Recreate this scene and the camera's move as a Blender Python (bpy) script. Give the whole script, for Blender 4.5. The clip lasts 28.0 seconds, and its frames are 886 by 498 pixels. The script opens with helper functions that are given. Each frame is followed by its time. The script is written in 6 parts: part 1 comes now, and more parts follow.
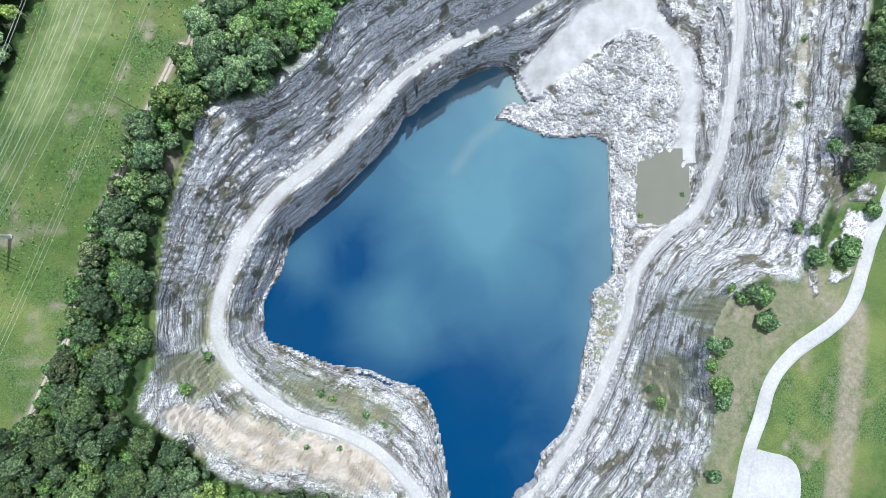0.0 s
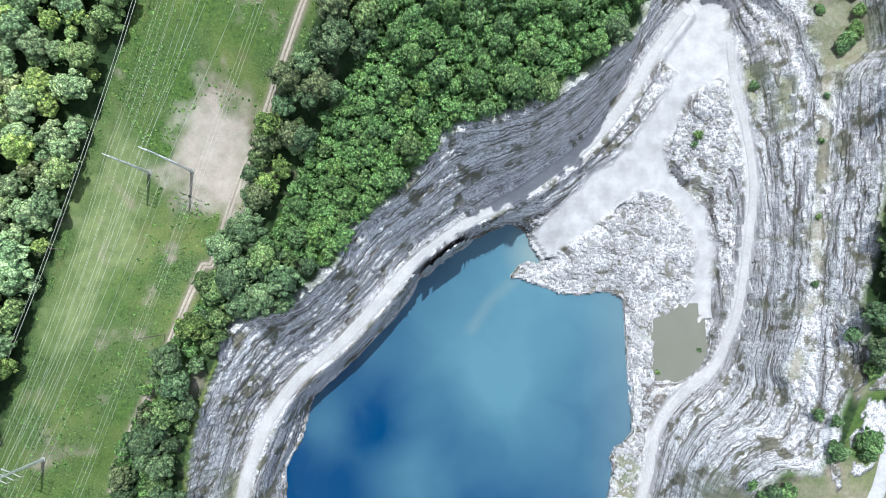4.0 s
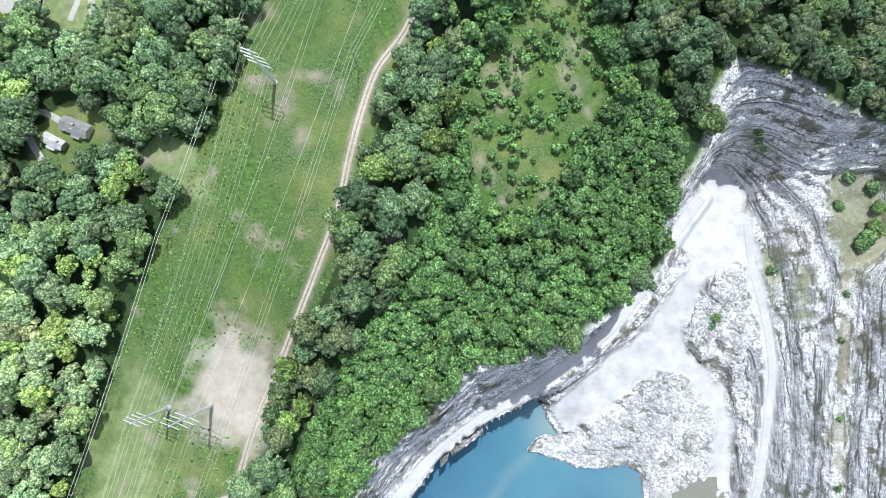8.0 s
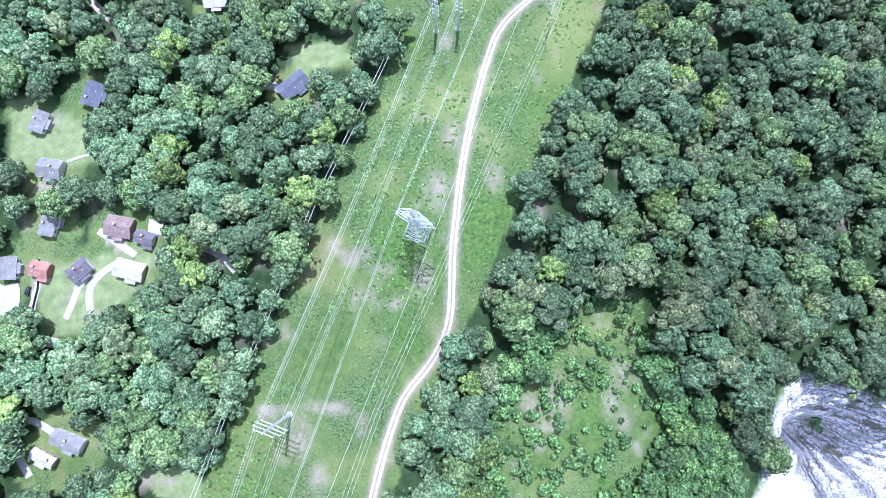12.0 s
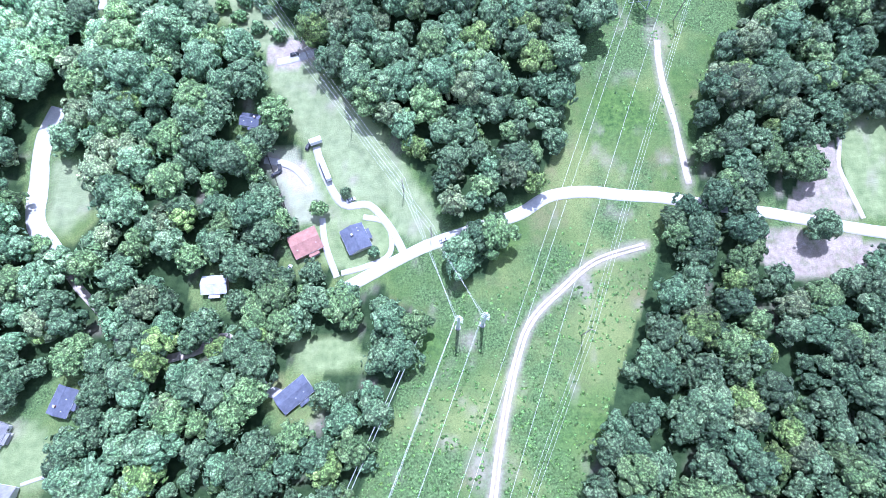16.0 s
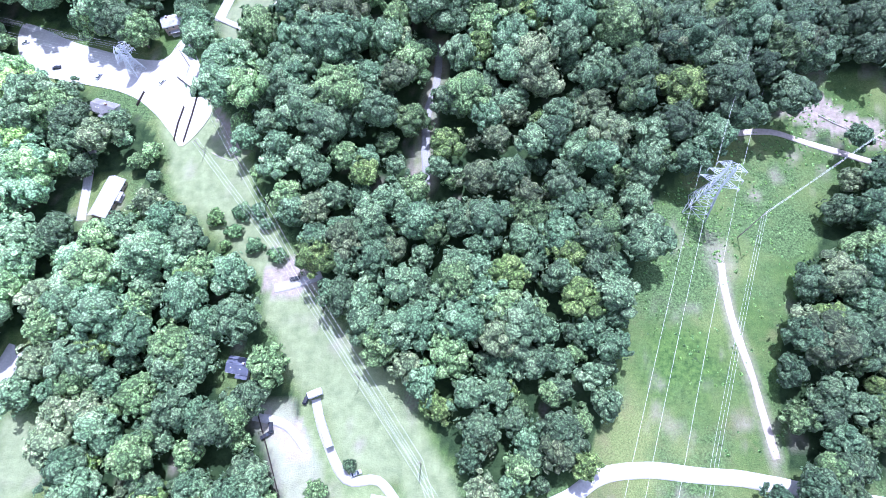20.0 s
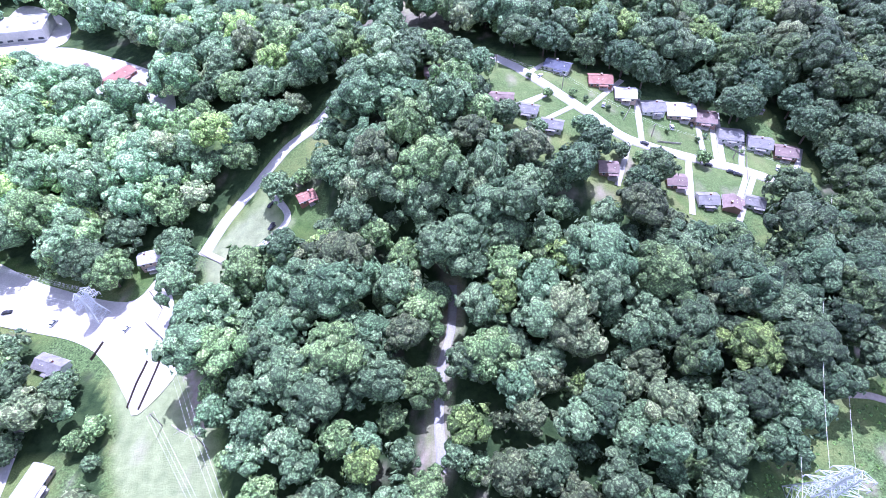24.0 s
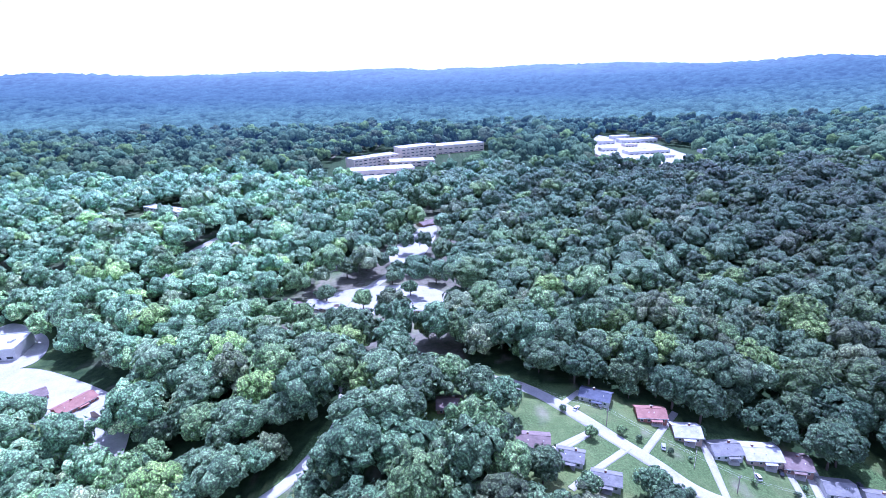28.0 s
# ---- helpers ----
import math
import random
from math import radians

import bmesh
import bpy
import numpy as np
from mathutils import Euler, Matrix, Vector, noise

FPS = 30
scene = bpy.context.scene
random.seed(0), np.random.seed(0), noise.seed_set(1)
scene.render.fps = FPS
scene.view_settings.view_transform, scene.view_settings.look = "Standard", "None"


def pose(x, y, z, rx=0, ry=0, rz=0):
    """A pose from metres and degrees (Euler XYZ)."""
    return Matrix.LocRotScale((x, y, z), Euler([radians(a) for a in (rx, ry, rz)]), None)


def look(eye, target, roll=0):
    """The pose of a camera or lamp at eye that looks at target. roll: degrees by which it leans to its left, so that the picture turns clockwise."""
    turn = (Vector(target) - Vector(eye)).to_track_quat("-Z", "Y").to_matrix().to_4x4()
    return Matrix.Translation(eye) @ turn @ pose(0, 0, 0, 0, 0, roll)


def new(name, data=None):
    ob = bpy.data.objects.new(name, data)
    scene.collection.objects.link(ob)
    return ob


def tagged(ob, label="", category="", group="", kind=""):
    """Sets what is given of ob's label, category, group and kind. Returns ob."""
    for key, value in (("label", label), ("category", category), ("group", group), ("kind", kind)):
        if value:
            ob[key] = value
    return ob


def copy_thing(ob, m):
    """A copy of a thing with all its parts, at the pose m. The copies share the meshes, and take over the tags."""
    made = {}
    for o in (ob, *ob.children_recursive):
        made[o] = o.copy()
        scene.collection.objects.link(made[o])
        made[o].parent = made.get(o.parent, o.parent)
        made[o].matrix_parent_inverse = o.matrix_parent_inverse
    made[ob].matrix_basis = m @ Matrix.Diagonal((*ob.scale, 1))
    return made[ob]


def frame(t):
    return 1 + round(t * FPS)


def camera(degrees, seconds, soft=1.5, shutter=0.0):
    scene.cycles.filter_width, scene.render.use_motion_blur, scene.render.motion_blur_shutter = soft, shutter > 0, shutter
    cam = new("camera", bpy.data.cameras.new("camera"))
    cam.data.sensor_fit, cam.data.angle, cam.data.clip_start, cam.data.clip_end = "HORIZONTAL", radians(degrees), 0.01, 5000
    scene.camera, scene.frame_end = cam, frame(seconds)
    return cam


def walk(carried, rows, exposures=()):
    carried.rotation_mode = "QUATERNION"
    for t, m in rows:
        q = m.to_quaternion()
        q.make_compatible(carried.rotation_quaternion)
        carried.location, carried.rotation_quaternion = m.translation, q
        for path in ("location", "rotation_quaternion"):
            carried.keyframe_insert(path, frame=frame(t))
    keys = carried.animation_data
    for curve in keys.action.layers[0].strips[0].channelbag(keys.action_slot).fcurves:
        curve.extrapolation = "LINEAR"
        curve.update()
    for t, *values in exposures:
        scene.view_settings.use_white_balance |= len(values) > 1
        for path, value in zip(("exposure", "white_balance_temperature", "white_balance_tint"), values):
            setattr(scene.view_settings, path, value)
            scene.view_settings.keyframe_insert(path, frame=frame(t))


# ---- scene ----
cam = camera(78.91, 28.0, soft=0.6)
ROWS = [
    (0, 0.00, 0.00, 240.15, 3.489, -1.184, -0.423),
    (0.5, -0.04, 13.03, 241.41, 3.608, -0.952, -0.509),
    (1, 0.06, 25.85, 242.61, 3.791, -0.612, -0.626),
    (1.5, 0.31, 38.71, 244.03, 3.919, -0.364, -0.799),
    (2, 0.61, 51.48, 245.49, 4.035, -0.134, -0.947),
    (2.5, 0.66, 64.55, 247.01, 4.075, 0.048, -1.057),
    (3, 0.22, 77.87, 248.69, 4.066, 0.128, -1.249),
    (3.5, -0.57, 91.29, 250.25, 4.166, 0.154, -1.501),
    (5.5, -6.38, 145.37, 253.36, 4.291, -0.252, -2.332),
    (6, -7.13, 158.95, 254.15, 4.219, -0.242, -2.416),
    (6.5, -7.30, 173.51, 255.12, 4.139, -0.188, -2.932),
    (7, -7.41, 189.48, 256.11, 4.210, 0.002, -3.525),
    (7.5, -7.50, 206.98, 257.08, 4.241, 0.093, -3.006),
    (8, -7.99, 224.99, 258.34, 4.212, 0.175, -2.391),
    (8.5, -8.92, 243.09, 259.64, 4.149, 0.183, -1.931),
    (9, -10.02, 260.88, 260.87, 4.203, 0.210, -1.505),
    (9.5, -11.17, 278.85, 261.09, 4.147, 0.232, -1.389),
    (10, -12.33, 297.19, 258.73, 4.010, 0.279, -1.522),
    (10.5, -13.35, 315.92, 255.55, 3.964, 0.308, -1.624),
    (11, -14.20, 334.78, 252.24, 3.889, 0.307, -1.784),
    (11.5, -15.25, 353.30, 248.98, 4.280, 0.283, -1.908),
    (12, -16.78, 371.85, 245.60, 6.238, 0.166, -2.042),
    (12.5, -18.17, 389.34, 242.50, 7.975, 0.114, -2.071),
    (13, -19.23, 405.45, 239.79, 10.036, 0.135, -2.100),
    (13.5, -19.89, 417.20, 238.09, 10.743, 0.136, -2.069),
    (15.5, -22.36, 460.19, 231.38, 16.086, 0.126, -1.750),
    (16, -23.18, 472.01, 229.63, 17.304, 0.146, -1.643),
    (16.5, -23.83, 484.54, 228.02, 18.257, 0.218, -1.562),
    (17, -24.46, 497.58, 226.57, 19.089, 0.391, -1.515),
    (17.5, -24.95, 510.89, 224.94, 19.832, 0.581, -1.323),
    (18, -25.25, 524.21, 223.39, 20.482, 0.738, -1.236),
    (18.5, -25.51, 536.78, 221.83, 21.195, 0.868, -1.168),
    (19, -25.71, 548.52, 220.43, 21.919, 1.026, -1.155),
    (19.5, -25.88, 559.76, 218.70, 22.730, 1.149, -1.052),
    (20, -26.42, 570.22, 216.48, 23.633, 1.219, -0.997),
    (20.5, -27.39, 579.63, 214.42, 24.589, 1.255, -1.110),
    (22.5, -32.22, 612.71, 205.49, 28.887, 0.963, -1.587),
    (23, -32.95, 621.08, 203.28, 32.193, 1.040, -1.648),
    (23.5, -33.24, 629.47, 201.15, 36.173, 1.154, -1.629),
    (24, -33.48, 637.71, 198.75, 40.097, 1.267, -1.556),
    (24.5, -34.11, 645.76, 196.44, 44.059, 1.327, -1.512),
    (25, -35.08, 653.42, 194.52, 47.907, 1.369, -1.558),
    (25.5, -36.20, 660.95, 192.28, 51.879, 1.401, -1.663),
    (26, -37.44, 668.45, 189.77, 55.759, 1.321, -1.704),
    (26.5, -38.56, 675.67, 187.26, 59.674, 1.305, -1.730),
    (27, -39.07, 683.00, 184.85, 63.482, 1.314, -1.684),
    (27.5, -39.30, 690.45, 182.34, 67.355, 1.314, -1.585),
    (28, -39.61, 697.94, 179.89, 71.094, 1.300, -1.554),
]
EXPOSURES = [(0.0, -0.25, 5800, 4), (8.0, -0.04, 5800, 4), (9.5, 0.15, 5700, 3), (12.0, 0.5, 4960, 20), (17.0, 0.65, 4720, 27), (23.0, 0.78, 4980, 37), (25.5, 0.82, 4830, 44), (27.0, 0.75, 4720, 45), (28.0, 0.40, 4470, 40)]
walk(cam, [(t, pose(x, y, z, rx, ry, rz)) for t, x, y, z, rx, ry, rz in ROWS], EXPOSURES)

# ---- light: high sun from the north, pale sky with thin cloud ----
SUN_FROM = Vector((0.05, 0.43, 0.90)).normalized()
world = bpy.data.worlds.new("sky")
scene.world = world
world.use_nodes = True
wn, wl = world.node_tree.nodes, world.node_tree.links
wn.clear()
sky = wn.new("ShaderNodeTexSky")
sky.sky_type, sky.sun_disc = "NISHITA", False
sky.sun_elevation = math.asin(SUN_FROM.z)
sky.sun_rotation = math.atan2(SUN_FROM.x, SUN_FROM.y)
sky.dust_density, sky.altitude = 3.0, 300.0
w_geo = wn.new("ShaderNodeTexCoord")
w_noise = wn.new("ShaderNodeTexNoise")
w_noise.inputs["Scale"].default_value, w_noise.inputs["Detail"].default_value = 2.6, 3.0
w_ramp = wn.new("ShaderNodeValToRGB")
w_ramp.color_ramp.elements[0].position, w_ramp.color_ramp.elements[1].position = 0.40, 0.66
w_mix = wn.new("ShaderNodeMix")
w_mix.data_type = "RGBA"
w_mix.inputs[7].default_value = (9.0, 9.2, 9.6, 1)
w_bg, w_out = wn.new("ShaderNodeBackground"), wn.new("ShaderNodeOutputWorld")
w_sep = wn.new("ShaderNodeSeparateXYZ")
w_low = wn.new("ShaderNodeMapRange")
w_low.inputs[1].default_value, w_low.inputs[2].default_value = 0.10, 0.40
w_low.inputs[3].default_value, w_low.inputs[4].default_value = 0.95, 0.0
w_max = wn.new("ShaderNodeMath")
w_max.operation = "MAXIMUM"
wl.new(w_geo.outputs["Generated"], w_noise.inputs["Vector"])
wl.new(w_geo.outputs["Generated"], w_sep.inputs[0])
wl.new(w_sep.outputs[2], w_low.inputs[0])
wl.new(w_noise.outputs[0], w_ramp.inputs[0])
wl.new(w_ramp.outputs[0], w_max.inputs[0])
wl.new(w_low.outputs[0], w_max.inputs[1])
wl.new(w_max.outputs[0], w_mix.inputs[0])
wl.new(sky.outputs[0], w_mix.inputs[6])
wl.new(w_mix.outputs[2], w_bg.inputs[0])
w_bg.inputs[1].default_value = 0.11
wl.new(w_bg.outputs[0], w_out.inputs[0])
sun = new("sun", bpy.data.lights.new("sun", "SUN"))
sun.data.energy, sun.data.angle, sun.data.color = 4.6, radians(0.6), (1.0, 0.96, 0.90)
sun.matrix_world = look(SUN_FROM * 900, (0, 0, 0))


# ---- node helpers ----
def rgba(c):
    return (c[0], c[1], c[2], 1.0)


class Nodes:
    """A small wrapper round a material's node tree."""

    def __init__(self, name, rough=0.8, metal=0.0, spec=0.3):
        self.mat = bpy.data.materials.new(name)
        self.mat.use_nodes = True
        self.t = self.mat.node_tree
        self.bsdf = self.t.nodes["Principled BSDF"]
        self.bsdf.inputs["Roughness"].default_value = rough
        self.bsdf.inputs["Metallic"].default_value = metal
        self.bsdf.inputs["Specular IOR Level"].default_value = spec

    def node(self, kind, **values):
        n = self.t.nodes.new(kind)
        for key, value in values.items():
            n.inputs[key.replace("_", " ")].default_value = value
        return n

    def link(self, a, b):
        self.t.links.new(a, b)

    def place(self, scale=(1, 1, 1), rot=(0, 0, 0), world=True):
        """World position (or object position) with a scale."""
        src = self.t.nodes.new("ShaderNodeNewGeometry").outputs["Position"] if world else self.t.nodes.new("ShaderNodeTexCoord").outputs["Object"]
        m = self.t.nodes.new("ShaderNodeMapping")
        m.inputs["Scale"].default_value, m.inputs["Rotation"].default_value = scale, rot
        self.link(src, m.inputs["Vector"])
        return m.outputs[0]

    def noise(self, scale, detail=4.0, rough=0.55, vec=None, warp=0.0):
        n = self.node("ShaderNodeTexNoise", Scale=scale, Detail=detail, Roughness=rough, Distortion=warp)
        self.link(vec or self.place(), n.inputs["Vector"])
        return n.outputs[0]

    def ramp(self, fac, stops):
        r = self.t.nodes.new("ShaderNodeValToRGB")
        e = r.color_ramp.elements
        while len(e) < len(stops):
            e.new(0.5)
        for k, (p, c) in zip(e, stops):
            k.position, k.color = p, rgba(c) if hasattr(c, "__len__") else (c, c, c, 1)
        self.link(fac, r.inputs[0])
        return r.outputs[0]

    def mix(self, fac, a, b, blend="MIX"):
        m = self.t.nodes.new("ShaderNodeMix")
        m.data_type, m.blend_type = "RGBA", blend
        for slot, v in ((0, fac), (6, a), (7, b)):
            if hasattr(v, "is_linked"):
                self.link(v, m.inputs[slot])
            else:
                m.inputs[slot].default_value = v if slot == 0 else rgba(v)
        return m.outputs[2]

    def math(self, op, a, b=0.0):
        m = self.t.nodes.new("ShaderNodeMath")
        m.operation = op
        for slot, v in ((0, a), (1, b)):
            if hasattr(v, "is_linked"):
                self.link(v, m.inputs[slot])
            else:
                m.inputs[slot].default_value = v
        return m.outputs[0]

    def attr(self, name):
        a = self.t.nodes.new("ShaderNodeAttribute")
        a.attribute_name = name
        return a

    def bump(self, height, strength=0.5, dist=0.3):
        b = self.node("ShaderNodeBump", Strength=strength, Distance=dist)
        self.link(height, b.inputs["Height"])
        self.link(b.outputs[0], self.bsdf.inputs["Normal"])

    def colour(self, c):
        if hasattr(c, "is_linked"):
            self.link(c, self.bsdf.inputs["Base Color"])
        else:
            self.bsdf.inputs["Base Color"].default_value = rgba(c)
        return self


def speckled(name, c0, c1, scale=1.5, rough=0.8, spec=0.3, metal=0.0, bump=0.3, big=0.08, dark=0.75):
    """A surface with grain and larger stains."""
    n = Nodes(name, rough, metal, spec)
    fine = n.noise(scale, 5, 0.65)
    col = n.mix(n.ramp(fine, [(0.3, 0), (0.72, 1)]), c0, c1)
    stain = n.ramp(n.noise(big, 4, 0.6), [(0.32, dark), (0.62, 1.0)])
    n.colour(n.mix(1.0, col, stain, "MULTIPLY"))
    n.bump(fine, bump, 0.15)
    return n.mat


# ---- the plan, in metres ----
WATER = [(67, 121), (54, 143), (42, 147), (26, 141), (11, 135), (-7, 123), (-18, 112), (-28, 96), (-51, 71), (-66, 57), (-85, 40), (-94, 31), (-100, 8), (-111, -11), (-111, -26), (-109, -37), (-88, -45), (-66, -54), (-43, -58), (-24, -66), (-8, -71), (2, -90), (9, -123), (11, -142), (16, -170), (42, -170), (55, -142), (68, -131), (72, -113), (88, -98), (96, -76), (100, -54), (107, -24), (107, -9), (121, 3), (123, 22), (123, 45), (123, 76), (121, 94), (112, 100), (92, 98), (73, 102), (53, 111), (44, 111), (53, 121)]
POND = [(146, 83), (163, 81), (167, 69), (170, 60), (165, 43), (143, 45), (140, 63)]
HAUL = [(158, 276), (138, 252), (122, 227), (102, 203), (76, 181), (47, 163), (18, 147), (-11, 128), (-25, 116), (-49, 90), (-69, 71), (-92, 53), (-109, 31), (-120, 7), (-126, -14), (-126, -32), (-117, -49), (-101, -64), (-78, -79), (-55, -87), (-35, -97), (-19, -112), (-7, -128), (-2, -150)]
RIMW = [(260, 296), (232, 302), (212, 306), (200, 309), (186, 318), (166, 328), (146, 332), (136, 319), (131, 296), (123, 283), (108, 259), (104, 236), (84, 216), (54, 195), (24, 186), (3, 181), (-17, 157), (-44, 140), (-59, 116), (-85, 96), (-108, 88), (-123, 62), (-132, 37), (-139, 10), (-144, -17), (-142, -41), (-146, -63), (-132, -81), (-106, -102), (-69, -108), (-36, -121), (-24, -146)]
RIME = [(261, 284), (260, 236), (247, 224), (242, 200), (238, 162), (232, 133), (223, 93), (223, 60), (208, 29), (195, 4), (170, 2), (149, -20), (143, -47), (146, -67), (139, -91), (126, -117), (98, -145)]
BENCHE = [(236, 240), (231, 219), (226, 180), (220, 147), (212, 97), (205, 71), (197, 51)]
FLOOR = [(166, 296), (176, 296), (188, 279), (190, 262), (195, 240), (193, 222), (182, 232), (172, 232), (156, 236), (134, 250), (148, 271)]
DUST = [(157, 252), (184, 247), (171, 233), (156, 213), (147, 194), (150, 178), (160, 166), (176, 150), (182, 122), (181, 78), (171, 79), (164, 82), (165, 96), (167, 123), (163, 143), (148, 160), (130, 164), (110, 152), (92, 136), (66, 122), (56, 134), (60, 143), (92, 173), (121, 195), (143, 226)]
MOUND = [(128, 165), (144, 161), (161, 143), (167, 123), (165, 96), (151, 84), (140, 80), (138, 47), (125, 28), (119, 18), (121, 94), (107, 100), (83, 98), (66, 103), (44, 113), (56, 121), (75, 122), (103, 133), (115, 150)]
COR_W = [(-213, 91), (-203, 126), (-192, 166), (-174, 206), (-155, 251), (-135, 284), (-111, 324), (-96, 362), (-74, 410), (-55, 449), (-40, 492), (-29, 520), (-26, 529)]
COR_E = [(-210, -75), (-196, -64), (-186, -38), (-179, 7), (-169, 21), (-154, 51), (-144, 71), (-134, 106), (-123, 133), (-109, 144), (-94, 176), (-77, 206), (-61, 236), (-50, 262), (-42, 292), (-30, 322), (-14, 354), (2, 379), (10, 402), (25, 431), (42, 465), (57, 503), (69, 539)]
TRACK = [(-211, -103), (-187, -43), (-178, 4), (-168, 29), (-155, 54), (-147, 71), (-139, 91), (-127, 121), (-123, 121), (-110, 156), (-99, 180), (-84, 209), (-70, 236), (-58, 263), (-52, 287), (-45, 311), (-36, 333), (-23, 349), (-15, 366), (-12, 398), (-7, 432), (0, 464), (10, 497), (18, 513), (32, 526), (49, 539), (73, 546)]
SPUR = [(17, 509), (-2, 513), (-22, 515), (-36, 525)]
ROAD = [(-69, 530), (-46, 542), (-31, 549), (-13, 555), (0, 559), (16, 564), (30, 572), (48, 574), (67, 572), (85, 570), (110, 565), (136, 560), (156, 555), (174, 551), (190, 548), (215, 545)]
COR2_R = [(177, 703), (165, 703), (146, 675), (119, 636), (108, 614), (105, 592), (109, 588), (80, 545), (65, 511), (46, 473)]
TRACK2 = [(99, 577), (97, 605), (93, 635), (95, 659)]
ARC = [(117, 729), (135, 728), (154, 719), (179, 708)]
ROW2_L = [(-36, 550), (-49, 571), (-73, 578), (-79, 595), (-97, 615), (-113, 650), (-107, 653), (-162, 703), (-170, 732), (-185, 761)]
ROW2_R = [(-165, 783), (-145, 753), (-129, 727), (-119, 695), (-92, 663), (-69, 627), (-49, 608), (-36, 585), (-20, 559)]
LOT = [(-266, 815), (-229, 800), (-186, 789), (-174, 803), (-162, 785), (-162, 771), (-151, 754), (-162, 732), (-169, 739), (-183, 755), (-203, 768), (-255, 783)]
CREEK = [(-29, 787), (-31, 764), (-36, 745), (-37, 728), (-37, 703)]
CLEARE = [(160, 597), (173, 594), (173, 572), (177, 556), (142, 561), (150, 573)]
CLEARE2 = [(126, 554), (154, 549), (195, 543), (200, 532), (160, 528), (130, 527), (122, 545)]
BALD = [(46, 377), (72, 376), (72, 360), (66, 342), (77, 333), (77, 315), (67, 300), (48, 271), (30, 256), (12, 262), (5, 285), (4, 323), (24, 342), (38, 364)]
DIRT = [(-120, 207), (-101, 192), (-103, 165), (-113, 145), (-147, 170), (-136, 193)]
STREET = [(-50, 956), (-30, 950), (-4, 943), (12, 930), (24, 915), (37, 898), (50, 884), (64, 871), (81, 866), (109, 861), (133, 853), (153, 840)]
LANE = [(-155, 814), (-146, 834), (-132, 853), (-116, 873), (-100, 886), (-86, 917), (-96, 984), (-110, 1048)]
MAINST = [(-107, 1026), (-98, 1093), (-72, 1154), (-51, 1230), (-39, 1311)]
WLOT = [(-370, 1039), (-370, 1083), (-328, 1063), (-313, 1027), (-341, 1005), (-346, 1001)]
WLOT2 = [(-349, 1005), (-304, 1018), (-220, 968), (-196, 911), (-247, 947), (-306, 973)]
YARDS_N = [(-31, 945), (-5, 938), (32, 939), (65, 902), (109, 897), (170, 875), (153, 840), (135, 826), (102, 831), (46, 840), (50, 861), (14, 877), (-7, 885), (-9, 924)]
TOWN_LOT = [(-121, 1101), (-62, 1110), (-30, 1085), (-29, 1051), (-68, 1049), (-109, 1054)]
TOWN_LOT2 = [(-82, 1199), (-50, 1296), (-35, 1290), (-40, 1232), (-64, 1147)]
YARD_L = [(-126, 853), (-114, 834), (-121, 817), (-132, 795), (-152, 797), (-148, 816)]
ISLAND = [(176, 231), (186, 217), (185, 190), (187, 170), (187, 150), (185, 124), (178, 150), (179, 181), (164, 186), (160, 168), (149, 191), (155, 208), (167, 223)]
TERRACE = [(226, 284), (256, 282), (255, 236), (240, 226), (229, 226), (222, 253)]
SW_SLOPE = [(-147, -63), (-130, -65), (-116, -72), (-86, -85), (-42, -94), (-24, -110), (-22, -119), (-41, -116), (-81, -102), (-107, -98), (-129, -80)]

EAST_ROAD = [(188, 258, -86), (190, 229, -88), (196, 202, -90), (200, 167, -93), (198, 135, -98), (194, 103, -103), (189, 76, -108), (176, 46, -114),
             (156, 30, -117), (138, 8, -117), (129, -24, -116), (117, -53, -115), (105, -79, -115), (90, -104, -114), (71, -129, -113), (56, -143, -112), (45, -167, -110)]
COR2_L = [(13, 558), (35, 595), (47, 634), (58, 664), (70, 690), (91, 710), (116, 727)]
